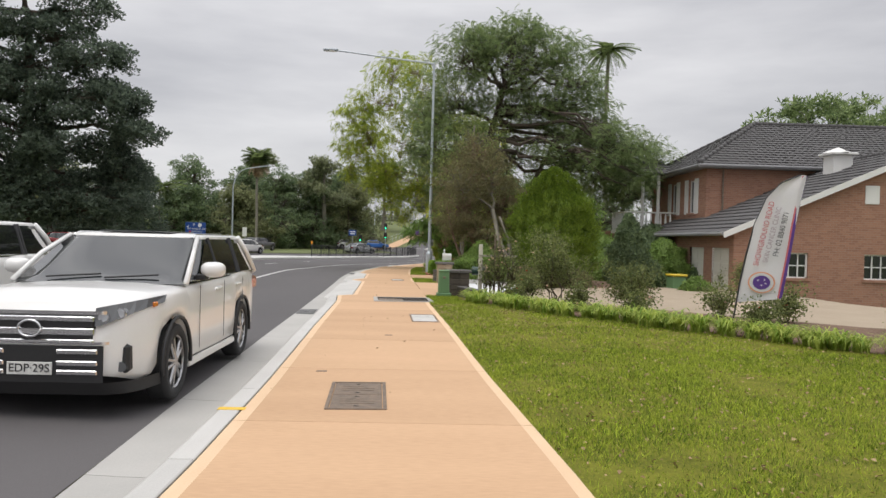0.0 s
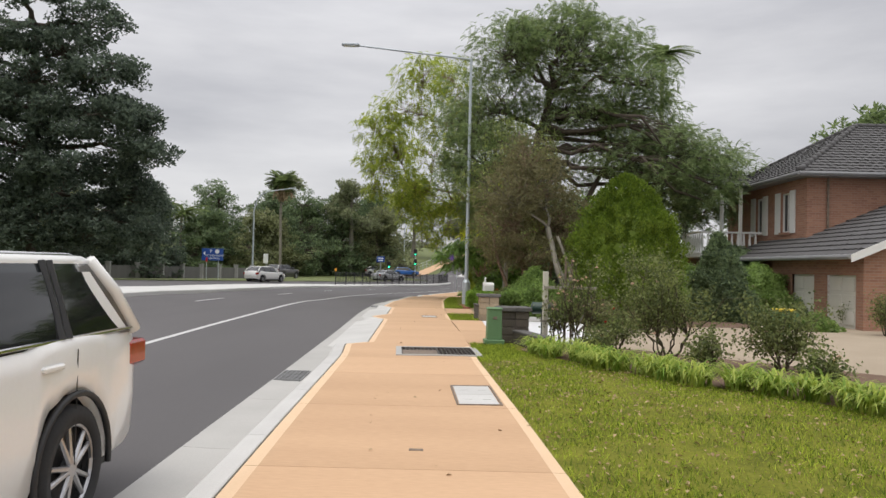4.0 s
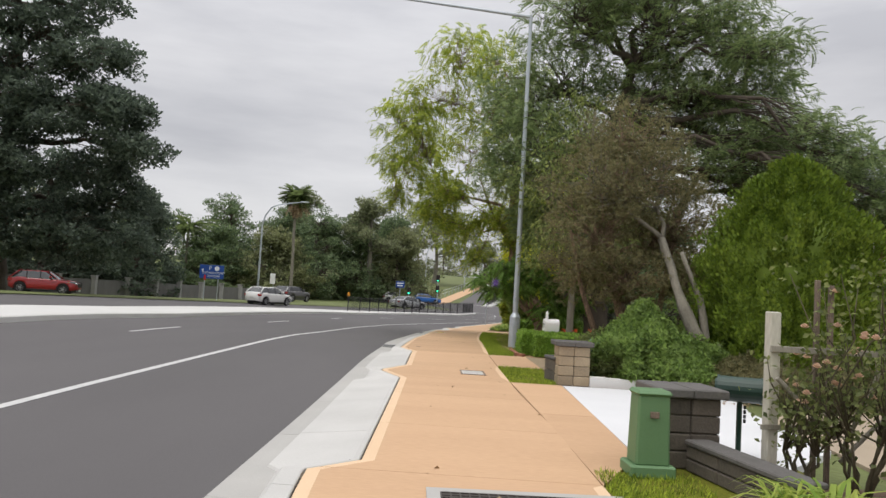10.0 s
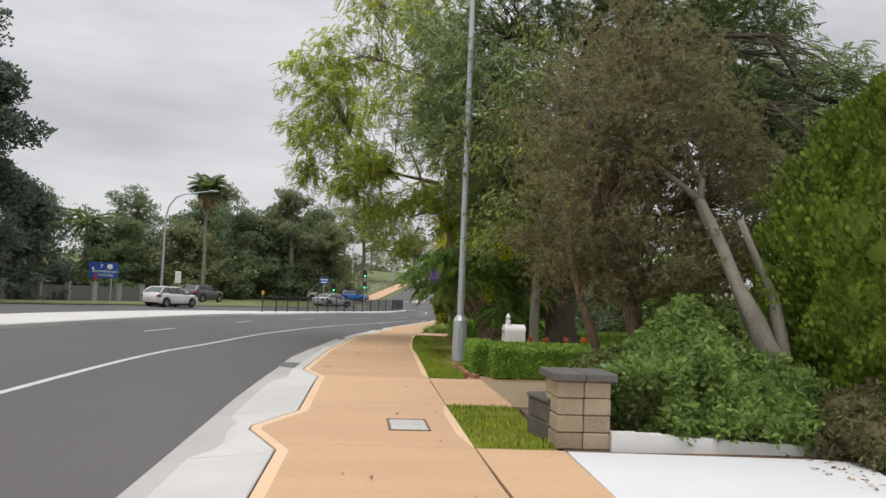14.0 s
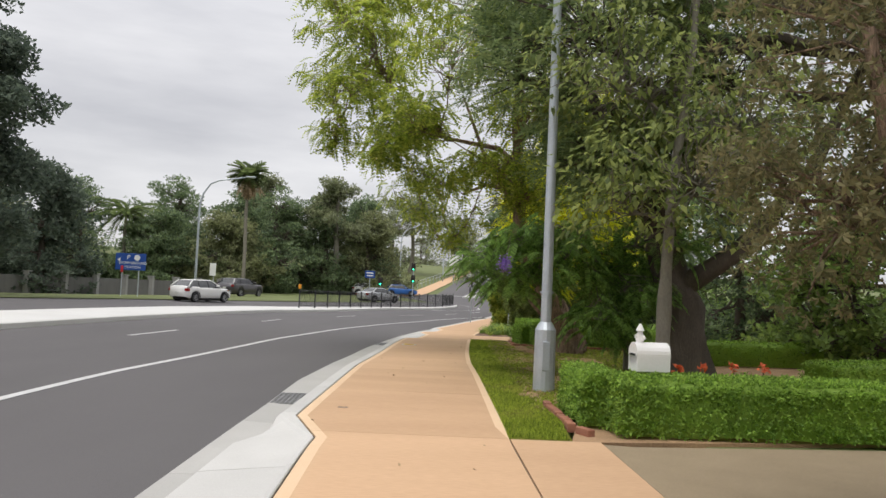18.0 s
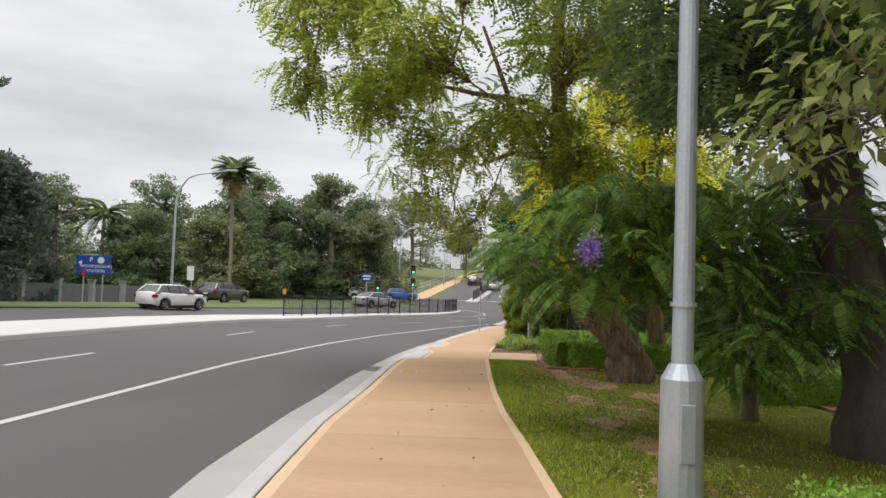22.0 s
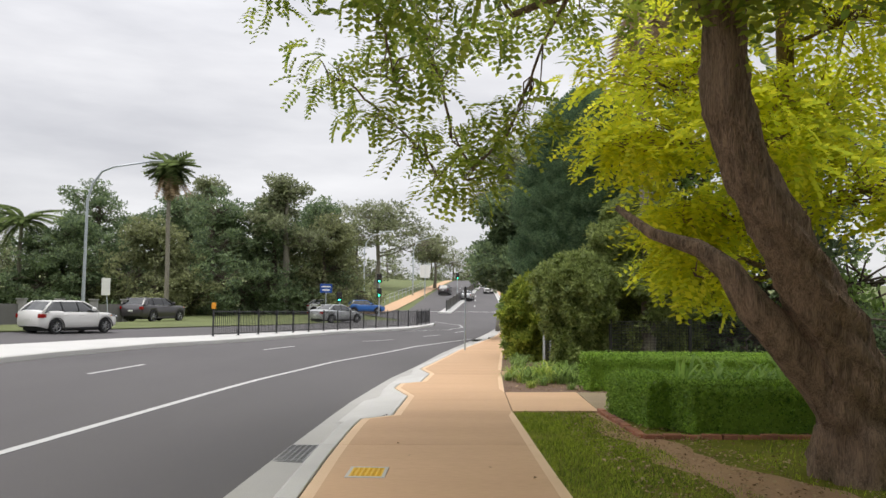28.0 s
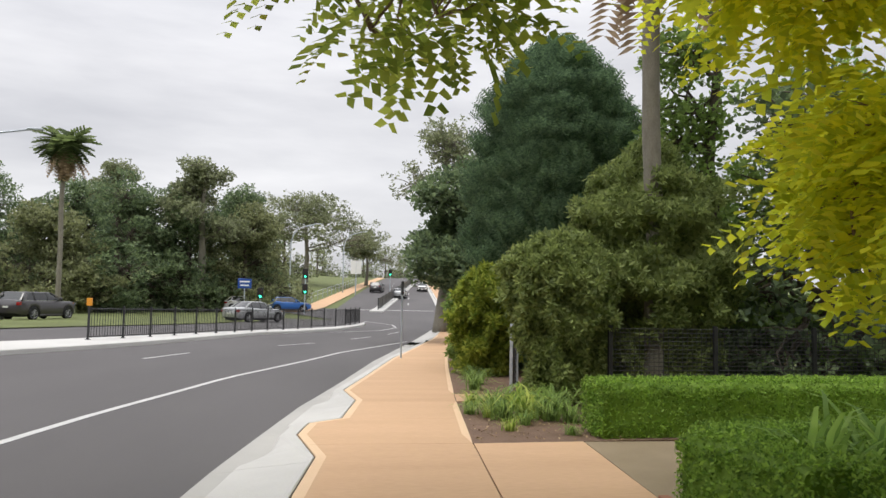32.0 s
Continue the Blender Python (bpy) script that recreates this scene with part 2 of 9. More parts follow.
# ---- mesh helpers ----
def mesh_obj(name, verts, faces, material, parent=None, mats=None, midx=None, smooth=False):
    me = bpy.data.meshes.new(name)
    me.from_pydata([tuple(v) for v in verts], [], [tuple(f) for f in faces])
    for m in (mats or [material]):
        me.materials.append(m)
    if midx is not None:
        me.polygons.foreach_set("material_index", midx)
    if smooth:
        me.polygons.foreach_set("use_smooth", [True] * len(me.polygons))
    me.update()
    ob = new(name, me)
    ob.parent = parent
    return ob


def part(name, bm, material, parent=None, label="", smooth=False):
    me = bpy.data.meshes.new(name)
    bmesh.ops.recalc_face_normals(bm, faces=bm.faces)
    bm.to_mesh(me)
    bm.free()
    for m in (material if isinstance(material, list) else [material]):
        me.materials.append(m)
    if smooth:
        me.polygons.foreach_set("use_smooth", [True] * len(me.polygons))
    ob = new(name, me)
    ob.parent = parent
    if label:
        ob["label"] = label
    return ob


def thing(name, at=(0, 0, 0), label="", category="", group="", kind="", rz=0.0):
    ob = new(name)
    ob.matrix_basis = pose(*at, 0, 0, rz)
    ob.empty_display_size = 0.2
    return tagged(ob, label, category, group, kind)


def add_box(bm, x0, x1, y0, y1, z0, z1, bevel=0.0, rz=0.0, at=None):
    r = bmesh.ops.create_cube(bm, size=1.0)
    vs = r["verts"]
    cx, cy, cz = (x0 + x1) / 2, (y0 + y1) / 2, (z0 + z1) / 2
    for v in vs:
        v.co = Vector((v.co.x * (x1 - x0), v.co.y * (y1 - y0), v.co.z * (z1 - z0)))
    if bevel:
        es = list({e for v in vs for e in v.link_edges})
        rb = bmesh.ops.bevel(bm, geom=es, offset=bevel, segments=1, affect="EDGES")
        vs = [v for v in rb["verts"]]
    m = Matrix.Translation((cx, cy, cz)) @ Matrix.Rotation(radians(rz), 4, "Z")
    if at is not None:
        m = at @ m
    bmesh.ops.transform(bm, matrix=m, verts=vs)
    return vs


def box_bm(x0, x1, y0, y1, z0, z1, bevel=0.0):
    bm = bmesh.new()
    add_box(bm, x0, x1, y0, y1, z0, z1, bevel)
    return bm


def add_cyl(bm, p0, p1, r0, r1=None, n=12, caps=True):
    p0, p1 = Vector(p0), Vector(p1)
    r1 = r0 if r1 is None else r1
    d = p1 - p0
    r = bmesh.ops.create_cone(bm, cap_ends=caps, segments=n, radius1=r0, radius2=r1, depth=d.length)
    bmesh.ops.transform(bm, matrix=Matrix.Translation((p0 + p1) / 2) @ d.to_track_quat("Z", "Y").to_matrix().to_4x4(), verts=r["verts"])
    return r["verts"]


def cyl_bm(p0, p1, r0, r1=None, n=12):
    bm = bmesh.new()
    add_cyl(bm, p0, p1, r0, r1, n)
    return bm


class Tubes:
    """Tapered tubes gathered into one mesh."""

    def __init__(self):
        self.v, self.f = [], []

    def add(self, pts, radii, n=7, lumpy=0.0, ridged=False):
        pts = [Vector(p) for p in pts]
        base = len(self.v)
        up = Vector((0.31, 0.87, 0.39))
        for i, p in enumerate(pts):
            d = (pts[min(i + 1, len(pts) - 1)] - pts[max(i - 1, 0)]).normalized()
            a = d.cross(up)
            if a.length < 1e-3:
                a = d.cross(Vector((1, 0, 0)))
            a.normalize()
            b = d.cross(a)
            for k in range(n):
                w = 2 * math.pi * k / n
                r = radii[i] * (1 + lumpy * noise.noise(p * 1.7 + Vector((math.cos(w), math.sin(w), 0)) * 1.9))
                if ridged:  # furrows that twist up the trunk
                    q = w * 5 + 0.9 * i + 2.2 * noise.noise(p * 0.9)
                    r *= 1 + 0.07 * math.sin(q) + 0.04 * math.sin(2.3 * q + i * 0.35) + 0.035 * math.sin(w * 17 + 1.5 * noise.noise(p * 2.5))
                self.v.append(p + (a * math.cos(w) + b * math.sin(w)) * r)
        for i in range(len(pts) - 1):
            for k in range(n):
                a0, a1 = base + i * n + k, base + i * n + (k + 1) % n
                self.f.append((a0, a1, a1 + n, a0 + n))
        self.f.append(tuple(base + (len(pts) - 1) * n + k for k in range(n)))
        self.f.append(tuple(base + k for k in reversed(range(n))))

    def make(self, name, material, parent=None):
        return mesh_obj(name, self.v, self.f, material, parent, smooth=True)


def curve_pts(p0, p1, sag=0.0, wob=0.0, n=6, rng=None):
    p0, p1 = Vector(p0), Vector(p1)
    out = []
    L = (p1 - p0).length
    for i in range(n + 1):
        t = i / n
        p = p0.lerp(p1, t)
        p.z += sag * 4 * t * (1 - t) * L
        if rng is not None and 0 < i < n:
            p += Vector(rng.normal(0, wob * L, 3))
        out.append(p)
    return out


def rand_rot(rng, n, tilt=None):
    """n random turns; tilt keeps the leaf's face near the horizontal."""
    if tilt is None:
        q = rng.normal(size=(n, 4))
    else:
        yaw = rng.uniform(0, 2 * np.pi, n)
        ax = rng.normal(0, tilt, (n, 2))
        q = np.stack([np.cos(yaw / 2), ax[:, 0] * 0.5, ax[:, 1] * 0.5, np.sin(yaw / 2)], 1)
    q /= np.linalg.norm(q, axis=1, keepdims=True)
    w, x, y, z = q.T
    return np.stack([np.stack([1 - 2 * (y * y + z * z), 2 * (x * y - w * z), 2 * (x * z + w * y)], 1),
                     np.stack([2 * (x * y + w * z), 1 - 2 * (x * x + z * z), 2 * (y * z - w * x)], 1),
                     np.stack([2 * (x * z - w * y), 2 * (y * z + w * x), 1 - 2 * (x * x + y * y)], 1)], 1)


def hang_rot(rng, out, droop, loose=0.35):
    """Turns that point each leaf along out (n x 3) and let it droop."""
    d = np.asarray(out, float).copy()
    h = np.linalg.norm(d[:, :2], axis=1, keepdims=True) + 1e-6
    d[:, :2] /= h
    d[:, 2] = -droop
    d += rng.normal(0, loose, d.shape)
    d /= np.linalg.norm(d, axis=1, keepdims=True)
    side = np.cross(d, np.array([0, 0, 1.0]) + rng.normal(0, 0.25, d.shape))
    side /= np.linalg.norm(side, axis=1, keepdims=True)
    return np.stack([d, -side, np.cross(d, -side)], 2)


def scatter(name, tmpl, P, S, R, material, parent=None):
    """One mesh of many copies of a small leaf template (verts, quads)."""
    tv, tf = np.asarray(tmpl[0], float), np.asarray(tmpl[1], int)
    n, k = len(P), len(tv)
    V = np.einsum("nij,kj->nki", R, tv) * np.asarray(S).reshape(-1, 1, 1) + np.asarray(P)[:, None, :]
    Fq = (tf[None] + (np.arange(n) * k)[:, None, None]).reshape(-1, tf.shape[1])
    me = bpy.data.meshes.new(name)
    me.vertices.add(n * k)
    me.vertices.foreach_set("co", V.reshape(-1))
    me.loops.add(Fq.size)
    me.loops.foreach_set("vertex_index", Fq.reshape(-1).astype(np.int32))
    me.polygons.add(len(Fq))
    me.polygons.foreach_set("loop_start", (np.arange(len(Fq)) * tf.shape[1]).astype(np.int32))
    me.update(calc_edges=True)
    me.materials.append(material)
    ob = new(name, me)
    ob.parent = parent
    return ob


def oval_leaf(w=0.45, fold=0.12):
    """A leaf of length 1 along x, two halves folded on the midrib."""
    return ([(0, 0, 0), (0.45, 0, -0.03), (1, 0, -0.12), (0.5, w, fold), (0.5, -w, fold)], [(0, 1, 2, 3), (0, 4, 2, 1)])


def pinnate(pairs=7, w=0.16, ll=0.30, droop=0.35):
    """A compound leaf of length 1: leaflets in pairs along a drooping stalk."""
    v, f = [], []
    for i in range(pairs):
        t = (i + 0.6) / pairs
        x, z = t, -droop * t * t
        s = ll * (1 - 0.55 * abs(t - 0.45))
        for sgn in (1, -1):
            b = len(v)
            v += [(x, 0, z), (x + 0.5 * s * 0.5 + w * 0.3, sgn * s * 0.5, z - 0.02), (x + 0.35 * s, sgn * s, z - 0.10 * s - 0.04), (x - w * 0.35, sgn * s * 0.5, z - 0.02)]
            f.append((b, b + 1, b + 2, b + 3))
    return v, f


def feather(pairs=20, half=0.2, droop=0.5):
    """A fern-like frond of length 1: close-set narrow pinnae that fold down from the stalk."""
    v, f = [], []
    for i in range(pairs):
        t = (i + 0.8) / pairs
        x, z = t, -droop * t * t
        s = half * math.sin(math.pi * min(1, 0.12 + 0.88 * t) ** 0.8) ** 0.7 + 0.02
        g = 0.52 / pairs
        for sgn in (1, -1):
            b = len(v)
            v += [(x - g, 0, z), (x + g, 0, z), (x + g * 0.8 + 0.36 * s, sgn * s * 0.92, z - 0.36 * s), (x - g * 0.4 + 0.34 * s, sgn * s, z - 0.42 * s)]
            f.append((b, b + 1, b + 2, b + 3))
    return v, f


def tuft(n=5, w=0.16):
    """A small spray of n pointed leaves."""
    v, f = [], []
    for i in range(n):
        a = 2 * math.pi * i / n + 0.4 * (i % 2)
        el = 0.35 + 0.5 * ((i * 7) % 5) / 5
        c, s, u = math.cos(a) * math.cos(el), math.sin(a) * math.cos(el), math.sin(el)
        px, py = -math.sin(a) * w, math.cos(a) * w
        b = len(v)
        v += [(0, 0, 0), (c * 0.5 + px, s * 0.5 + py, u * 0.5), (c, s, u * 0.9), (c * 0.5 - px, s * 0.5 - py, u * 0.5)]
        f.append((b, b + 1, b + 2, b + 3))
    return v, f


def blade(w=0.08, bend=0.35):
    return [(-w / 2, 0, 0), (w / 2, 0, 0), (w * 0.12, bend, 0.95), (-w * 0.12, bend, 0.95)], [(0, 1, 2, 3)]


def strap(w=0.05, up=0.85, fall=0.62):
    """An arching strap leaf of length about 1."""
    v, f = [], []
    for i in range(5):
        t = i / 4
        y, z = 0.75 * t ** 1.5, up * t - fall * t ** 2.6
        ww = w * (1 - 0.85 * t ** 2)
        v += [(-ww, y, z), (ww, y, z)]
    for i in range(4):
        f.append((2 * i, 2 * i + 1, 2 * i + 3, 2 * i + 2))
    return v, f


def shell_points(rng, n, c, r, inner=0.55, squash=1.0):
    d = rng.normal(size=(n, 3))
    d /= np.linalg.norm(d, axis=1, keepdims=True)
    d[:, 2] *= squash
    q = rng.uniform(inner ** 3, 1, n) ** (1 / 3)
    return np.asarray(c) + d * q[:, None] * np.asarray(r)


def make_tree(name, base, trunk, trunk_r, lobes, leaf, material, bark, label, seed, size=0.3, clump=0.6, per=24, group="", category="tree",
              tilt=0.6, twig=0.02, inner=0.5, limbs=None, sides=8, lumpy=0.25, flare=1.5, ridges=0, hang=None, loose=0.55, boughs=0.34):
    """A tree: trunk points (relative), lobes (x, y, z, rx, ry, rz, clumps) relative to the base; each clump is a spray of leaves on its own twig."""
    rng = np.random.default_rng(seed)
    t = thing(name, base, label, category, group)
    tb, tw2 = Tubes(), Tubes()
    tp = [Vector(p) for p in trunk]
    dense = []
    for a, b in zip(tp[:-1], tp[1:]):
        dense += [a.lerp(b, k / 8) for k in range(8)]
    dense.append(tp[-1])
    m = len(dense)
    rad = [trunk_r * ((flare - 1) * math.exp(-6 * i / m) + 1) * (1 - 0.62 * i / (m - 1)) for i in range(m)]
    tb.add(dense, rad, n=ridges or sides + 4, lumpy=lumpy, ridged=bool(ridges))
    tb.make("trunk", bark, t)
    for pts, r0, r1 in (limbs or []):
        k = len(pts)
        lb = Tubes()
        fine = [p for a, b in zip(pts[:-1], pts[1:]) for p in (Vector(a), Vector(a).lerp(Vector(b), 0.5))] + [Vector(pts[-1])]
        lb.add(fine, [r0 + (r1 - r0) * i / (2 * k - 2) for i in range(2 * k - 1)], n=sides, lumpy=lumpy)
        lb.make("limb", bark, t)
    P, O, nodes = [], [], dense[m // 3:]
    if ridges:
        # boughs fork off one another, the inmost first
        lobes = sorted(lobes, key=lambda q: min((d - Vector(q[:3])).length for d in dense))
        nodes = nodes + [Vector(p) for pts, r0, r1 in (limbs or []) for p in pts[2:]]
    for lx, ly, lz, rx, ry, rz, cnt in lobes:
        c = Vector((lx, ly, lz))
        near = min(nodes, key=lambda q: (q - c + Vector((0, 0, rz * 0.5))).length)
        br = curve_pts(near, c - Vector((0, 0, rz * 0.25)), 0.06, 0.018 if ridges else 0.03, 6, rng)
        r0 = trunk_r * (0.085 if ridges else boughs)
        if ridges:
            nodes = nodes + br[2:]
        lb = Tubes()
        lb.add(br, [r0 * (1 - 0.7 * i / 6) for i in range(7)], n=6, lumpy=lumpy)
        lb.make("branch", bark, t)
        cl = shell_points(rng, cnt, (lx, ly, lz), (rx, ry, rz), inner)
        for q in cl:
            s = br[int(rng.integers(3, 7))]
            tw = curve_pts(s, q, 0.05, 0.06, 3, rng)
            tw2.add(tw, [twig * 1.6, twig * 1.2, twig * 0.8, twig * 0.35], n=4)
        off = shell_points(rng, cnt * per, (0, 0, 0), (clump, clump, clump * 0.62), 0.05)
        P.append(np.repeat(cl, per, axis=0) + off)
        if hang is not None:
            O.append(off + 0.25 * np.repeat(cl - np.array([(lx, ly, lz)]), per, axis=0))
    tagged(tw2.make("twig", bark, t), kind="stuff")
    P = np.concatenate(P)
    S = size * rng.uniform(0.6, 1.25, len(P))
    Rm = rand_rot(rng, len(P), tilt) if hang is None else hang_rot(rng, np.concatenate(O), hang, loose)
    scatter("crown", leaf, P, S, Rm, material, t)
    return t


# ---- the lie of the land ----
PROFILE = [(-80, 0.0), (0, 0.0), (20, 0.0), (36, 0.0), (42, -0.17), (46, -0.21), (50, -0.29), (56, -0.40), (62, -0.55), (72, -0.72), (90, -0.85), (108, -0.75),
           (130, 0.2), (200, 4.2), (300, 8.5), (420, 9.5), (3000, 9.5)]
GUTTER = [(-60, -2.0), (4.6, -2.10), (7.2, -2.22), (13, -2.42), (17, -2.54), (23.5, -2.76), (26.3, -2.87), (28.7, -2.97), (31, -3.07), (35.5, -3.16), (38.6, -3.31), (42, -3.28), (44, -3.18), (47, -3.08), (49, -2.95), (52.2, -2.72), (54, -2.58), (59.5, -2.0),
          (64, -1.34), (72, -0.22), (90, 3.1), (113, 7.5), (140, 10.2), (190, 14.6), (300, 24), (420, 36)]
KERB_BACK = [(-60, -1.35), (5, -1.38), (8, -1.46), (13, -1.67), (18.5, -1.86), (20.1, -2.02), (28.5, -2.33), (32.5, -2.49), (37, -2.52), (40.8, -2.58), (44.5, -2.43), (48.5, -2.33),
             (50.3, -2.25), (55.7, -1.82), (61.5, -1.22), (72, 0.45), (87, 3.6), (113, 8.2), (140, 10.9), (190, 15.3), (300, 24.7), (420, 36.7)]
PATH_RIGHT = [(-60, 1.5), (4.4, 1.27), (8.5, 1.0), (13.3, 0.76), (18, 0.48), (22.9, 0.31), (26, 0.11), (27.2, 0.06), (29.7, -0.04), (33, -0.15), (36.5, -0.18), (40, -0.2), (42.3, -0.24), (45, -0.2), (47.9, -0.10), (52.1, 0.09),
              (55, 0.33), (60, 0.86), (68, 1.86), (72, 2.4), (88, 4.9), (104, 7.8), (124, 11.0), (140, 13.2), (190, 18.0), (300, 27)]
CROSSINGS = [(20.25, 20.7, 27.1, 28.1), (28.3, 29.4, 33.05, 34.2), (51.1, 51.5, 54.1, 55.6), (56.6, 57.1, 59.5, 61.3)]


def along(tab, y):
    return float(np.interp(y, [a for a, b in tab], [b for a, b in tab]))


_py = np.arange(-80, 420, 1.0)
_pz = np.convolve(np.interp(np.clip(np.arange(-83, 423, 1.0), -80, 420), [a for a, b in PROFILE], [b for a, b in PROFILE]), np.ones(7) / 7, "valid")


def level(y):
    return float(np.interp(y, _py, _pz[:len(_py)]))


def land(x, y):
    """Height of the made ground: the footway's level, and the road banked up away from the kerb."""
    d = along(GUTTER, y) - x
    bank = 0.0 if d < -1e-4 else -0.12 + 0.035 * min(max(d, 0), 19)
    if y > 100:
        bank *= max(0.0, 1 - (y - 100) / 25)
    return level(y) + bank


def kerb_in(y):
    """How far a driveway crossing pushes the back of the kerb into the footway."""
    for a, b, c, d in CROSSINGS:
        if a < y < d:
            return 0.40 * min(1, (y - a) / (b - a), (d - y) / (d - c))
    return 0.0


def back(y):
    return along(KERB_BACK, y) + kerb_in(y)


def sheet(name, ys, xl, xr, lift, material, thick=0.0, nx=1, kind="structure", label="", category="", parent=None, zf=None):
    """A strip that follows the land between xl(y) and xr(y)."""
    zf = zf or land
    v, f = [], []
    for y in ys:
        a, b = xl(y), xr(y)
        for i in range(nx + 1):
            x = a + (b - a) * i / nx
            v.append((x, y, zf(x, y) + lift))
    k = nx + 1
    for j in range(len(ys) - 1):
        for i in range(nx):
            f.append((j * k + i, j * k + i + 1, (j + 1) * k + i + 1, (j + 1) * k + i))
    if thick:
        n = len(v)
        v += [(x, y, z - thick) for x, y, z in v]
        m = len(ys) - 1
        for j in range(m):
            f.append((j * k, (j + 1) * k, (j + 1) * k + n, j * k + n))
            f.append(((j + 1) * k + nx, j * k + nx, j * k + nx + n, (j + 1) * k + nx + n))
        for i in range(nx):
            f.append((i + 1, i, i + n, i + 1 + n))
            f.append((m * k + i, m * k + i + 1, m * k + i + 1 + n, m * k + i + n))
    ob = mesh_obj(name, v, f, material, parent)
    return tagged(ob, label, category, "", kind) if parent is None else ob


def steps(a, b, d):
    n = max(1, round((b - a) / d))
    return [a + (b - a) * i / n for i in range(n + 1)]


# ---- ground, road, kerb, footway ----
def build_ground():
    xs = sorted({*np.linspace(-1500, -60, 9), *np.linspace(-60, -30, 7), *np.arange(-30, 30.1, 1.0), *np.linspace(30, 80, 9), *np.linspace(80, 1500, 9)})
    ys = sorted({*np.linspace(-400, -30, 6), *np.arange(-30, 140.1, 2.0), *np.linspace(140, 440, 40), *np.linspace(440, 3000, 8)})
    v = []
    for y in ys:
        for x in xs:
            z = land(x, y) - 0.07
            if along(GUTTER, y) - 3 < x < along(PATH_RIGHT, y) + 1.2:
                z -= 0.35
            if y > 130 and x < -3:
                z += 0.05 * min(40, max(0, -3 - x)) * min(1, (y - 130) / 40)
            if x > 9 and y < 60:
                z -= 0.85 * min(1, (x - 9) / 4) * min(1, max(0, (60 - y) / 20))
            v.append((x, y, z))
    k = len(xs)
    f = [(j * k + i, j * k + i + 1, (j + 1) * k + i + 1, (j + 1) * k + i) for j in range(len(ys) - 1) for i in range(k - 1)]
    tagged(mesh_obj("ground", v, f, M["ground"], smooth=True), "dry green grassed ground reaching the horizon", "ground", kind="structure")


build_ground()

ROAD_LEFT = [(-60, -11.2), (0, -11.3), (30, -11.7), (50, -11.6), (62, -11.4), (68, -10.7), (76, -8.3), (86, -5.6), (95, -1.4), (101, 0.1), (106, 0.6), (112, -3), (118, -6), (125, -8), (130, -2.0), (160, 0.6), (193, 3.8), (300, 13), (420, 25)]
MED_BACK = [(-60, -13.8), (0, -13.9), (30, -14.2), (50, -14.4), (62, -14.2), (70, -12.8), (78, -9.6), (88, -5.9), (96, -1.9), (101, -0.35), (105.5, 0.2)]
EDGE_LINE = [(-60, -5.0), (0, -5.2), (17.3, -5.55), (24, -5.8), (31, -5.97), (38, -6.1), (42, -6.02), (48, -5.82), (55, -5.2), (58, -4.9), (64.3, -4.0), (75.5, -1.4), (86, 2.15)]
LANE_LINE = [(-60, -8.2), (0, -8.4), (23, -9.0), (33, -9.1), (45, -9.0), (57, -8.6), (61, -8.5), (69, -7.1), (72, -6.5), (77, -4.4), (81, -2.6), (90, 0.6), (98, 3.0)]

road_y = steps(-60, 62, 2) + steps(62, 130, 1)[1:] + steps(130, 420, 6)[1:]
sheet("road", road_y, lambda y: along(ROAD_LEFT, y) - 0.02, lambda y: along(GUTTER, y), 0.0, M["asphalt"], 0, 6,
      label="fresh dark grey asphalt road with white lane lines", category="road")
sheet("opposite_road", steps(-60, 110, 2), lambda y: along(MED_BACK, y) - 7.5, lambda y: along(MED_BACK, y) + 0.02, 0.0, M["asphalt"], 0, 4,
      label="grey asphalt carriageway beyond the median", category="road")
sheet("side_road", steps(119, 129, 2), lambda y: -24, lambda y: along(ROAD_LEFT, y) + 0.5, 0.012, M["asphalt"], 0, 8,
      label="grey asphalt side road at the junction", category="road")


def stripe(tab, y0, y1, w, name="edge_line", off=0.0):
    return sheet(name, steps(y0, y1, 1.5), lambda y: along(tab, y) + off - w / 2, lambda y: along(tab, y) + off + w / 2, 0.006, M["paint"],
                 label="white painted road line", category="road marking")


stripe(EDGE_LINE, -60, 86, 0.13)
for y0 in (-40, -28, -16, -4, 8, 20.5, 32.5, 45, 57.3, 69, 78, 86, 93):
    stripe(LANE_LINE, y0, y0 + 3.2, 0.11, "lane_dash")
for y0 in (137, 150, 163, 178, 194, 212):
    for off in (-3.4, -6.8):
        stripe(GUTTER, y0, y0 + 4, 0.14, "lane_dash", off)
stripe(GUTTER, 127.5, 128.0, 9.5, "stop_line", -5.2)
# arc of paint round the nose of the median
sheet("nose_line", steps(92, 110, 1), lambda y: along([(92, -2.2), (97, 1.2), (102, 2.6), (106, 2.6), (110, 0.5)], y),
      lambda y: along([(92, -2.08), (97, 1.33), (102, 2.74), (106, 2.74), (110, 0.66)], y), 0.006, M["paint"], label="white painted line round the median nose", category="road marking")


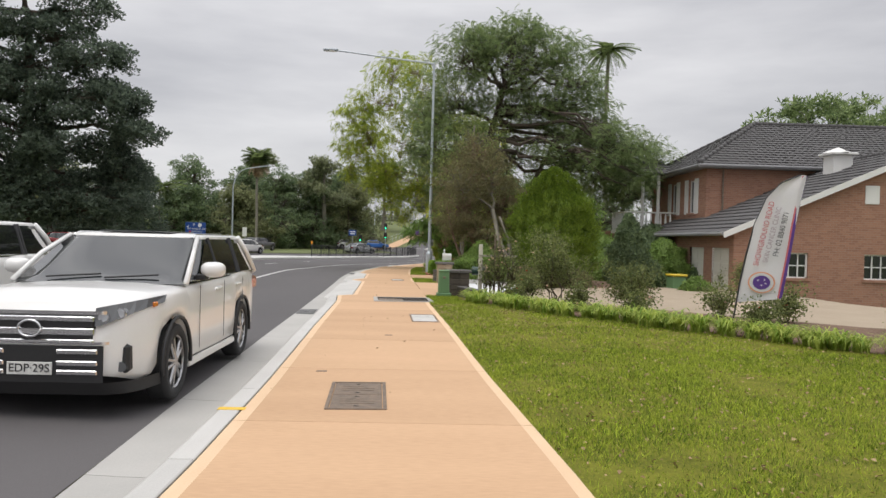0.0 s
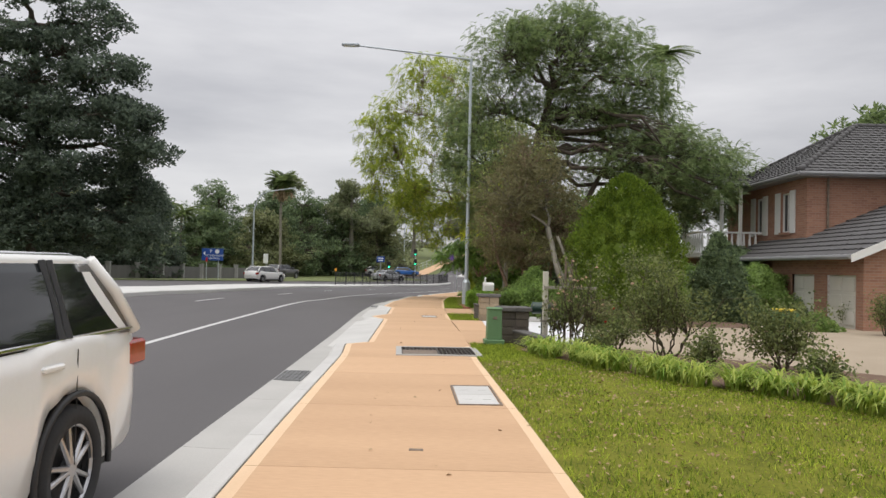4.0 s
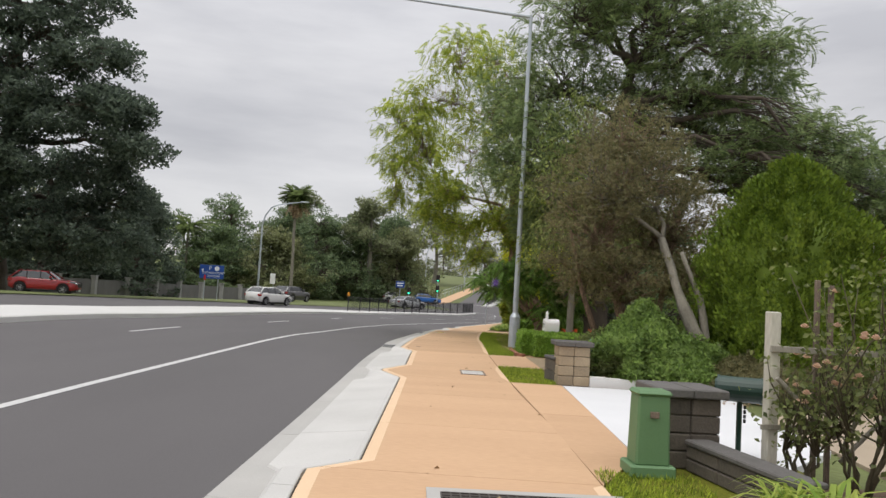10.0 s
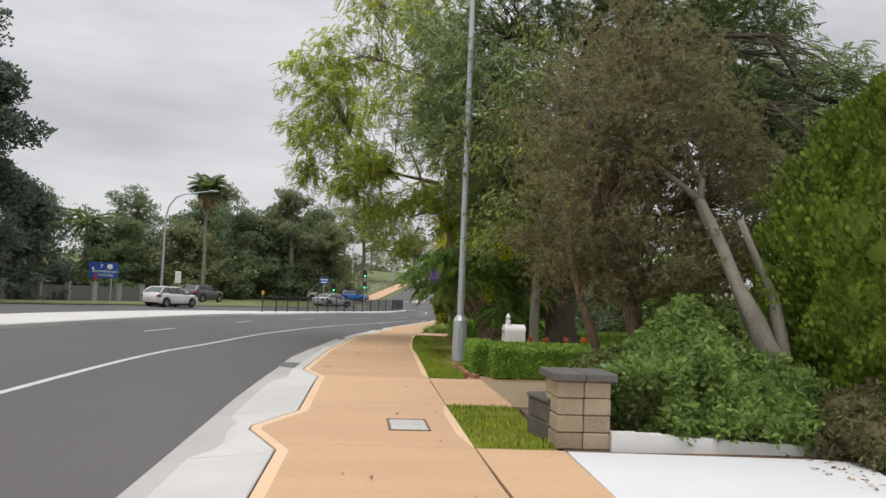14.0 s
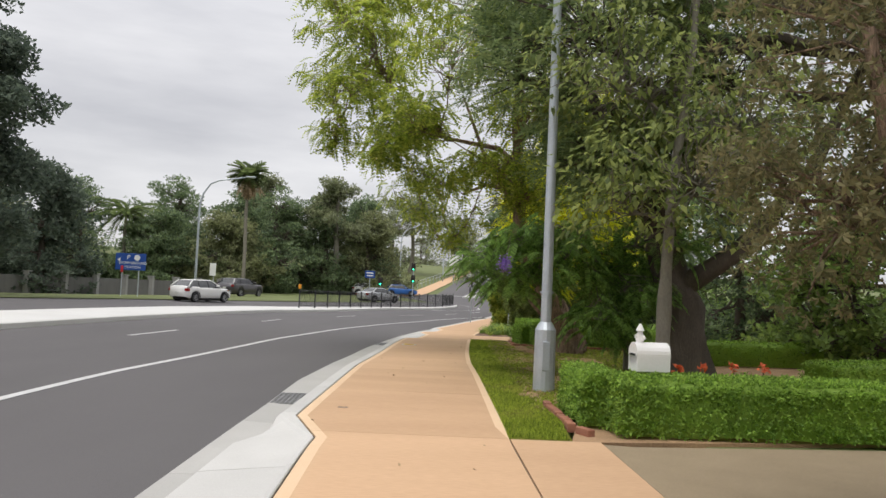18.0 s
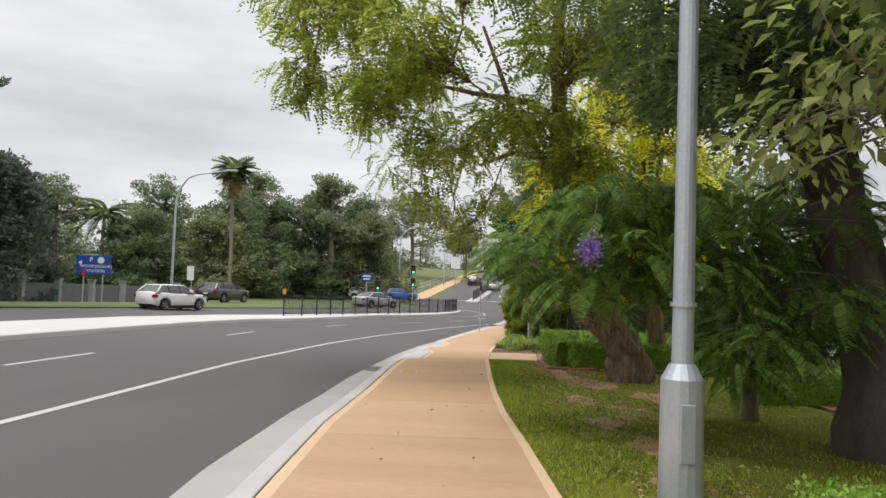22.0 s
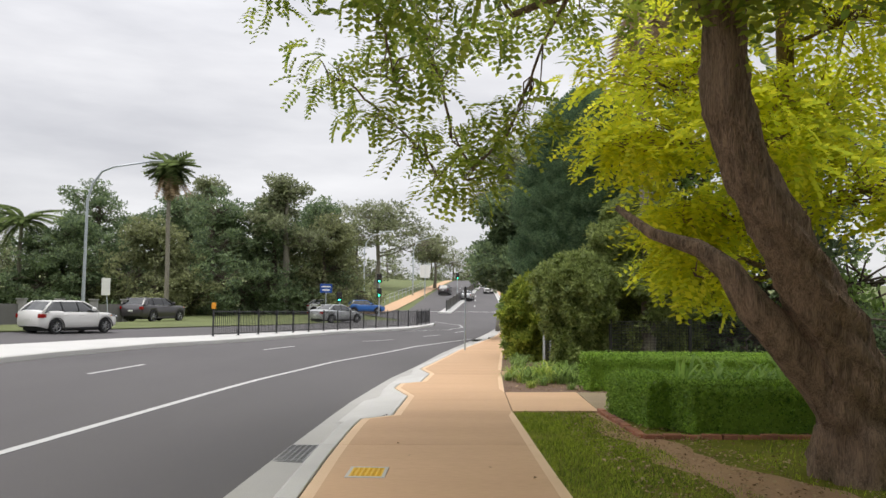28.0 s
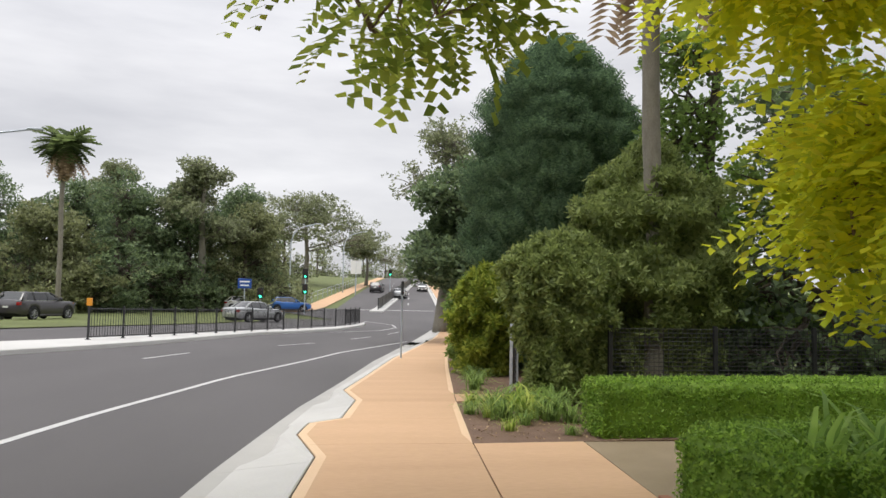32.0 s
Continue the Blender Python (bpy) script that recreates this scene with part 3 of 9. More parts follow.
def build_median():
    ys = steps(-60, 60, 3) + steps(60, 105.5, 1)[1:]
    v, f = [], []
    for y in ys:
        a, b = along(MED_BACK, y), along(ROAD_LEFT, y)
        if y > 101:
            m, h = (a + b) / 2, (b - a) / 2 * math.sqrt(max(0.02, 1 - ((y - 101) / 4.6) ** 2))
            a, b = m - h, m + h
        za, zb = land(a, y), land(b, y)
        v += [(a, y, za - 0.05), (a, y, za + 0.14), (a + 0.03, y, za + 0.16), (b - 0.05, y, zb + 0.16), (b - 0.01, y, zb + 0.13), (b, y, zb - 0.05)]
    for j in range(len(ys) - 1):
        for i in range(5):
            f.append((j * 6 + i, j * 6 + i + 1, j * 6 + i + 7, j * 6 + i + 6))
    n = (len(ys) - 1) * 6
    f.append(tuple(n + i for i in range(6)))
    tagged(mesh_obj("median", v, f, M["median"]), "raised pale concrete median island with kerbed edges", "median", kind="structure")


build_median()

# second median on the hill, with its black fence
SEC = [(124, 1.9), (150, 5.4), (199, 11.9), (240, 16.2)]
sheet("hill_median", steps(124, 240, 6), lambda y: along(SEC, y) - 0.5, lambda y: along(SEC, y) + 0.9, 0.15, M["median"], 0.2, label="narrow pale concrete median up the hill", category="median")


def kerb_profile(y):
    xb, xg, s = back(y), along(GUTTER, y), kerb_in(y) / 0.40
    zr, zt = level(y) - 0.12, level(y)
    zi = zr - 0.012 + 0.02 * s
    xi = (xb - 0.27) * (1 - s) + (xg + 0.22) * s
    xt = (xb - 0.20) * (1 - s) + (xb - 0.05) * s
    return [(xg, y, zr - 0.2), (xg, y, zr + 0.004), ((xg + xi) / 2, y, (zr + zi) / 2 - 0.002), (xi, y, zi), (xi + 0.02, y, zi + 0.02),
            (xt - 0.015, y, zt - 0.03 + 0.01 * s), (xt + 0.03, y, zt + 0.002), (xb - 0.01, y, zt + 0.002), (xb, y, zt - 0.006), (xb, y, zt - 0.2)]


def build_kerb():
    k = thing("kerb", (0, 0, 0), "new pale grey concrete kerb and gutter with driveway laybacks", "kerb", kind="structure")
    breaks = [-12 + 2.44 * i for i in range(40)]
    for a, b in zip(breaks[:-1], breaks[1:]):
        ys = sorted({*steps(a + 0.005, b - 0.005, 0.4), *[q for c in CROSSINGS for q in c if a + 0.01 < q < b - 0.01]})
        v, f = [], []
        for y in ys:
            v += kerb_profile(y)
        n = 10
        for j in range(len(ys) - 1):
            f += [(j * n + i, j * n + i + 1, (j + 1) * n + i + 1, (j + 1) * n + i) for i in range(n - 1)]
        f += [tuple(range(n)), tuple((len(ys) - 1) * n + i for i in reversed(range(n)))]
        mesh_obj("kerb_section", v, f, None, k, [M["concrete"], M["gutter_pan"]], [1 if i % 9 in (1, 2) and i < (len(ys) - 1) * 9 else 0 for i in range(len(f))])
    ys = steps(85.6, 420, 4)
    v, f = [], []
    for y in ys:
        v += kerb_profile(y)
    for j in range(len(ys) - 1):
        f += [(j * 10 + i, j * 10 + i + 1, (j + 1) * 10 + i + 1, (j + 1) * 10 + i) for i in range(9)]
    mesh_obj("kerb_section", v, f, M["concrete"], k)


build_kerb()
APRONS = [(20.35, 27.4), (30.25, 33.35), (52.0, 54.85), (59.3, 60.6)]


def right_border(y):
    return 0.0 if any(a - 0.05 < y < b + 0.05 for a, b in APRONS) else 0.10


def build_path():
    sheet("path_bed", steps(-60, 420, 1.0), lambda y: back(y) - 0.0, lambda y: along(PATH_RIGHT, y) + 0.02, -0.022, M["joint"], zf=lambda x, y: level(y),
          label="dark bedding seen in the footway's joints", category="footway")
    k = thing("footpath", (0, 0, 0), "broad tan broom-finished concrete footpath with pale smooth borders", "footpath", kind="structure")
    cuts = [-12.0, -9.4, -6.8, -4.2, -1.6, 1.0, 3.6, 6.2, 8.8, 11.4, 13.95, 16.4, 18.2, 20.35, 22.6, 25.2, 27.4, 30.25, 33.35, 36.6, 40.0, 43.0, 46.0, 49.0, 52.0, 54.85,
            57.0, 59.3, 60.6, 63.5, 66.5, 69.5, 72.5, 76, 80, 84, 88, 92]
    for a, b in zip(cuts[:-1], cuts[1:]):
        ys = sorted({*steps(a + 0.004, b - 0.004, 0.7), *[q for c in CROSSINGS for q in c if a + 0.01 < q < b - 0.01]})
        v, f, mi = [], [], []
        for y in ys:
            x0, x3 = back(y) + 0.022, along(PATH_RIGHT, y) - (0.006 if right_border(y) == 0 else 0)
            bw, rb = 0.11, max(right_border(y), 0.004)
            z = level(y)
            v += [(x0, y, z - 0.1), (x0, y, z), (x0 + bw, y, z + 0.001), (x3 - rb, y, z + 0.001), (x3, y, z), (x3, y, z - 0.1)]
        for j in range(len(ys) - 1):
            for i in range(5):
                f.append((j * 6 + i, j * 6 + i + 1, j * 6 + i + 7, j * 6 + i + 6))
                mi.append(0 if i == 2 or (i > 2 and right_border((ys[j] + ys[j + 1]) / 2) == 0) else 1)
        f += [tuple(range(6)), tuple((len(ys) - 1) * 6 + i for i in reversed(range(6)))]
        mi += [0, 0]
        mesh_obj("slab", v, f, None, k, [M["path"], M["border"]], mi)
    ys = steps(92, 330, 4)
    sheet("far_slab", ys, lambda y: back(y) + 0.022, lambda y: along(PATH_RIGHT, y), 0.0, M["path"], 0.1, parent=k, zf=lambda x, y: level(y))


build_path()


def poly_slab(name, pts, material, lift=0.0, thick=0.08, parent=None, label="", category="", kind="structure", gap=0.0):
    """A flat paving slab over a plan outline, laid on the land."""
    n = len(pts)
    c = (sum(p[0] for p in pts) / n, sum(p[1] for p in pts) / n)
    pts = [(p[0] + (c[0] - p[0]) * gap, p[1] + (c[1] - p[1]) * gap) for p in pts]
    v = [(x, y, level(y) + lift) for x, y in pts] + [(x, y, level(y) + lift - thick) for x, y in pts]
    f = [tuple(range(n))] + [(i + n, (i + 1) % n + n, (i + 1) % n, i) for i in range(n)]
    ob = mesh_obj(name, v, f, material, parent)
    return tagged(ob, label, category, "", kind) if parent is None else ob


R = lambda y: along(PATH_RIGHT, y)
# crossing aprons of tan concrete beside the footway
ap = thing("driveway_apron", (0, 0, 0), "tan concrete driveway aprons beside the footpath", "driveway", kind="structure")
poly_slab("apron_slab", [(R(20.35) + 0.008, 20.36), (0.95, 21.6), (0.98, 24.0), (R(24.0) + 0.008, 24.0)], M["path"], parent=ap)
poly_slab("apron_slab", [(R(24.0) + 0.008, 24.01), (0.98, 24.01), (0.95, 27.4), (R(27.4) + 0.008, 27.4)], M["path"], parent=ap)
poly_slab("apron_slab", [(R(30.25) + 0.008, 30.25), (0.90, 30.25), (0.78, 33.39), (R(33.35) + 0.008, 33.35)], M["path"], parent=ap)
poly_slab("apron_slab", [(R(52.0) + 0.008, 52.0), (1.45, 52.1), (1.72, 54.95), (R(54.85) + 0.008, 54.85)], M["path"], parent=ap)
poly_slab("apron_slab", [(R(59.3) + 0.008, 59.3), (1.7, 59.6), (1.95, 60.6), (R(60.6) + 0.008, 60.6)], M["path"], parent=ap)
poly_slab("pale_driveway", [(0.965, 21.4), (2.1, 21.1), (3.3, 22.6), (3.45, 25.4), (3.95, 27.28), (0.965, 27.35)], M["white_slab"], 0.004, 0.1,
          label="new pale concrete driveway between two stone pillars", category="driveway")
poly_slab("aggregate_driveway", [(0.91, 30.25), (1.6, 30.25), (6.5, 30.86), (9.0, 33.1), (9, 34.8), (4.6, 33.74), (1.1, 33.25), (0.79, 33.3)], M["aggregate"], -0.004, 0.1,
          label="brown exposed aggregate driveway", category="driveway")
poly_slab("gravel_driveway", [(1.46, 52.1), (1.9, 51.8), (6.2, 52.6), (7.5, 54.9), (1.74, 54.95)], M["aggregate"], -0.004, 0.1,
          label="brown exposed aggregate driveway between clipped hedges", category="driveway")
poly_slab("house_driveway", [(3.3, 20.9), (9.5, 15.2), (16, 13), (13.2, 22), (13.2, 30), (6, 26.8), (3.6, 25.3)], mat("old_concrete_drive", (0.42, 0.34, 0.25), (0.30, 0.24, 0.17), 0.9, 1.0, 70, 0.3, spread=0.5), -0.03, 0.08,
          label="worn sandy concrete driveway before the brick house", category="driveway")


def lawn_strip(name, ys, xl, xr, label, material=None, lift=-0.012):
    return sheet(name, ys, xl, xr, lift, material or M["lawn"], 0.0, 4, label=label, category="lawn", zf=lambda x, y: level(y))


LIRIOPE = [(-20, 16.0), (4, 11.5), (8, 9.4), (11, 7.2), (13, 5.7), (15.3, 4.0), (16.3, 3.15), (17.2, 2.6), (18.5, 1.9), (19.8, 1.25)]
lawn_strip("lawn", steps(-60, 20.33, 0.7), R, lambda y: max(R(y) + 0.25, along(LIRIOPE, y) + 0.1), "mown green lawn with dry patches and fallen leaves")
sheet("lawn_corner", steps(20.33, 21.6, 0.25), R, lambda y: 2.5, -0.022, M["lawn"], 0.0, 4, label="grass corner beside the utility kiosk", category="lawn", zf=lambda x, y: level(y))
lawn_strip("grass_verge", steps(27.43, 30.23, 0.5), R, lambda y: 0.9, "small patch of mown grass beside a stone pillar")
lawn_strip("grass_verge", steps(33.38, 51.95, 0.6), R, lambda y: along([(33.4, 0.5), (35.6, 0.62), (37.4, 3.5), (42, 5), (49, 5), (50, 1.9), (51.95, 1.4)], y), "worn grass verge under garden trees")
lawn_strip("dirt_strip", steps(45.0, 51.9, 0.3), lambda y: along([(45, 1.35), (46.6, 1.2), (48.5, 1.08), (50, 0.98), (51.9, 1.2)], y) + 0.09 * math.sin(y * 3.1) + 0.05 * math.sin(y * 7.3),
           lambda y: along([(45, 1.5), (46, 2.3), (47, 2.1), (48.5, 1.65), (50, 1.48), (51.9, 1.45)], y) + 0.10 * math.sin(y * 2.7 + 1) + 0.05 * math.sin(y * 8.1), "bare soil and leaf litter under the trees", M["soil"], -0.006)
for i, (x, y, r) in enumerate([(0.95, 38.2, 0.30), (1.25, 39.9, 0.42), (1.0, 41.6, 0.34), (1.7, 42.6, 0.5), (1.15, 43.9, 0.36), (0.45, 36.9, 0.2), (2.6, 44.6, 0.55), (0.6, 45.6, 0.22)]):
    poly_slab("bare_patch", [(x + r * (1 + 0.35 * math.sin(2.1 * k + i)) * 0.75 * math.cos(k * 0.45), y + r * (1 + 0.35 * math.sin(1.7 * k + 2 * i)) * 1.5 * math.sin(k * 0.45)) for k in range(14)], M["soil"], -0.006, 0.02,
              label="bare soil worn through the verge grass", category="soil")
poly_slab("mulch_bed", [(R(54.9), 54.9), (1.7, 55.0), (5.5, 55.3), (5.5, 58.9), (1.7, 59.25), (R(59.2), 59.25)], M["mulch"], -0.008, 0.05, label="bark mulch bed with strappy plants", category="garden bed")
poly_slab("garden_soil", [(0.5, 33.48), (9, 35.03), (14, 39.6), (14, 52), (5.6, 51), (4.9, 37.71), (1.0, 35.7)], M["soil"], -0.03, 0.05, label="shaded garden soil beneath the trees", category="garden bed")
poly_slab("rose_bed", [(1.3, 20.2), (2.0, 20.9), (3.3, 20.95), (9.6, 15.0), (15, 8), (12, 3), (7.2, 11), (4.0, 15.3), (2.5, 17.2)], M["mulch"], -0.02, 0.05, label="dark mulched rose bed", category="garden bed")
poly_slab("shrub_bed", [(0.97, 27.4), (4.1, 27.44), (9.2, 27.26), (9, 32.89), (6.5, 30.76), (0.97, 30.21)], M["mulch"], -0.02, 0.05, label="dark mulched bed of shrubs", category="garden bed")
sheet("side_garden", steps(60.65, 110, 2), R, lambda y: R(y) + 9, -0.02, M["mulch"], 0, 1, zf=lambda x, y: level(y), label="planted bed along the garden fence", category="garden bed")
# far side: nature strip and hill footpath
# the darker ground colour puts the shade under the trees into this verge
sheet("far_verge", steps(-60, 100, 3), lambda y: along(MED_BACK, y) - 16, lambda y: along(MED_BACK, y) - 7.45, 0.05, M["ground"], 0, 2, label="mown grass verge across the road", category="lawn")
HILL = [(121, -7), (128, -5), (141, -3.6), (193, 1.9), (300, 11)]
sheet("hill_path", steps(121, 300, 5), lambda y: along(HILL, y) - 1.1, lambda y: along(HILL, y) + 1.3, 0.03, M["path"], 0, 1, label="tan concrete footpath up the hill", category="footpath")


# ---- brick house ----
def brick_mat():
    m = mat("face_brick", (0.40, 0.215, 0.145), (0.26, 0.125, 0.085), 0.9, 1.2, 40, 0.2, spread=0.5)
    n, l = m.node_tree.nodes, m.node_tree.links
    b = n["Principled BSDF"]
    br = n.new("ShaderNodeTexBrick")
    br.inputs["Scale"].default_value = 1.0
    br.inputs["Brick Width"].default_value, br.inputs["Row Height"].default_value = 0.24, 0.086
    br.inputs["Mortar Size"].default_value, br.inputs["Mortar Smooth"].default_value = 0.008, 0.3
    br.inputs["Color1"].default_value, br.inputs["Color2"].default_value = (0.38, 0.20, 0.13, 1), (0.26, 0.125, 0.086, 1)
    br.inputs["Mortar"].default_value = (0.34, 0.26, 0.20, 1)
    tc = n.new("ShaderNodeTexCoord")
    sp, cb, ad = n.new("ShaderNodeSeparateXYZ"), n.new("ShaderNodeCombineXYZ"), n.new("ShaderNodeMath")
    l.new(tc.outputs["Object"], sp.inputs[0])
    l.new(sp.outputs[0], ad.inputs[0])
    l.new(sp.outputs[1], ad.inputs[1])
    l.new(ad.outputs[0], cb.inputs[0])
    l.new(sp.outputs[2], cb.inputs[1])
    l.new(cb.outputs[0], br.inputs["Vector"])
    mx = n.new("ShaderNodeMixRGB")
    mx.blend_type = "MULTIPLY"
    mx.inputs[0].default_value = 0.5
    old = b.inputs["Base Color"].links[0].from_socket
    br2 = n.new("ShaderNodeMixRGB")
    br2.inputs[0].default_value = 0.3
    l.new(br.outputs["Color"], br2.inputs[1])
    l.new(old, br2.inputs[2])
    l.new(br2.outputs[0], b.inputs["Base Color"])
    return m


M["brick"] = brick_mat()
M["tile"] = mat("dark_roof_tile", (0.105, 0.10, 0.10), (0.055, 0.052, 0.052), 0.75, 2.0, 40, 0.3, spread=0.5, per_object=0.25)
M["white_paint"] = mat("white_paint", (0.80, 0.79, 0.77), (0.68, 0.67, 0.65), 0.5, 2, 50, 0.06, spread=0.6)
M["cream"] = mat("cream_door", (0.72, 0.69, 0.62), (0.62, 0.59, 0.53), 0.5, 2, 50, 0.05, spread=0.6)
M["gutter_grey"] = mat("grey_gutter", (0.30, 0.30, 0.31), None, 0.5, 3, 40, 0.05)
M["dark_glass"] = mat("window_glass", (0.02, 0.022, 0.025), None, 0.06, 2, 20, 0, spec=0.8)
HZ = -0.55  # the house stands below the street


def wall(parent, name, p0, p1, z0, z1, openings=(), th=0.25, material=None):
    """A wall from p0 to p1 in plan with real openings (s0, s1, za, zb) along it."""
    p0, p1 = Vector((*p0, 0)), Vector((*p1, 0))
    d = (p1 - p0)
    L = d.length
    d.normalize()
    nrm = Vector((-d.y, d.x, 0))
    bm = bmesh.new()
    cuts = sorted({0, L, *[o[0] for o in openings], *[o[1] for o in openings]})
    at = Matrix.Translation(p0) @ Matrix(((d.x, nrm.x, 0, 0), (d.y, nrm.y, 0, 0), (0, 0, 1, 0), (0, 0, 0, 1)))
    for a, b in zip(cuts[:-1], cuts[1:]):
        holes = sorted([(o[2], o[3]) for o in openings if o[0] <= a + 1e-4 and o[1] >= b - 1e-4])
        z = z0
        for ha, hb in holes + [(z1, z1)]:
            if ha - z > 1e-3:
                add_box(bm, a, b, 0, th, z, ha, at=at)
            z = hb
    bmesh.ops.remove_doubles(bm, verts=bm.verts, dist=1e-4)
    return part(name, bm, material or M["brick"], parent), at


def window(parent, at, s0, s1, za, zb, bars=(1, 1), shutters=False, sill=True):
    w = part("window", box_bm(-0.01, 0.01, 0, 0.01, 0, 0.01), M["white_paint"], parent)
    fr = bmesh.new()
    t = 0.05
    for a in ((s0, s0 + t, za, zb), (s1 - t, s1, za, zb), (s0, s1, za, za + t), (s0, s1, zb - t, zb)):
        add_box(fr, a[0], a[1], 0.08, 0.14, a[2], a[3], at=at)
    for i in range(1, bars[0] + 1):
        x = s0 + (s1 - s0) * i / (bars[0] + 1)
        add_box(fr, x - 0.02, x + 0.02, 0.09, 0.13, za, zb, at=at)
    for i in range(1, bars[1] + 1):
        z = za + (zb - za) * i / (bars[1] + 1)
        add_box(fr, s0, s1, 0.09, 0.13, z - 0.02, z + 0.02, at=at)
    part("frame", fr, M["white_paint"], w)
    g = bmesh.new()
    add_box(g, s0, s1, 0.145, 0.16, za, zb, at=at)
    part("pane", g, M["dark_glass"], w)
    if sill:
        sl = bmesh.new()
        add_box(sl, s0 - 0.08, s1 + 0.08, -0.06, 0.12, za - 0.1, za - 0.005, at=at)
        part("sill", sl, M["brick"], w)
    if shutters:
        for a, b in ((s0 - 0.46, s0 - 0.03), (s1 + 0.03, s1 + 0.46)):
            sh = bmesh.new()
            add_box(sh, a, b, -0.05, -0.005, za - 0.05, zb + 0.05, at=at)
            for i in range(12):
                z = za + (zb - za) * (i + 0.5) / 12
                add_box(sh, a + 0.05, b - 0.05, -0.07, -0.045, z - 0.025, z + 0.02, at=at)
            tagged(part("shutter", sh, M["white_paint"], w), kind="stuff")
    return w


def roof_plane(parent, a, b, c, d, rows):
    """A pitched plane with eave a-b and ridge c-d (d above a), laid in overlapping courses of tiles."""
    a, b, c, d = (Vector(p) for p in (a, b, c, d))
    up = ((b - a).cross(d - a)).normalized()
    if up.z < 0:
        up = -up
    v, f = [], []
    for i in range(rows):
        t0, t1 = i / rows, min(1.0, (i + 1.12) / rows)
        l0, r0, l1, r1 = a.lerp(d, t0), b.lerp(c, t0), a.lerp(d, t1), b.lerp(c, t1)
        n = max(1, int((r0 - l0).length / 0.30))
        for k in range(n):
            s0, s1 = k / n, (k + 1) / n
            sm = (s0 + s1) / 2
            bse = len(v)
            jit = up * (0.006 * ((k * 7 + i * 5) % 3))
            for s, h in ((s0, 0.035), (sm, 0.062), (s1, 0.035)):
                v.append(l0.lerp(r0, s) + up * h + jit)
            for s, h in ((s0, 0.0), (sm, 0.022), (s1, 0.0)):
                v.append(l1.lerp(r1, s) + up * h)
            for s in (s0, s1):
                v.append(l0.lerp(r0, s) + up * 0.0)
            f += [(bse, bse + 1, bse + 4, bse + 3), (bse + 1, bse + 2, bse + 5, bse + 4), (bse, bse + 6, bse + 7, bse + 2, bse + 1)]
    base = len(v)
    v += [a, b, c, d]
    f.append((base, base + 1, base + 2, base + 3))
    return mesh_obj("roof", v, f, M["tile"], parent)


def ridge(parent, p, q):
    p, q = Vector(p), Vector(q)
    n = max(1, int((q - p).length / 0.42))
    tb = Tubes()
    for i in range(n):
        tb.add([p.lerp(q, i / n) + Vector((0, 0, 0.03)), p.lerp(q, (i + 1.05) / n) + Vector((0, 0, 0.03))], [0.13, 0.115], n=8)
    return tb.make("ridge_tiles", M["tile"], parent)


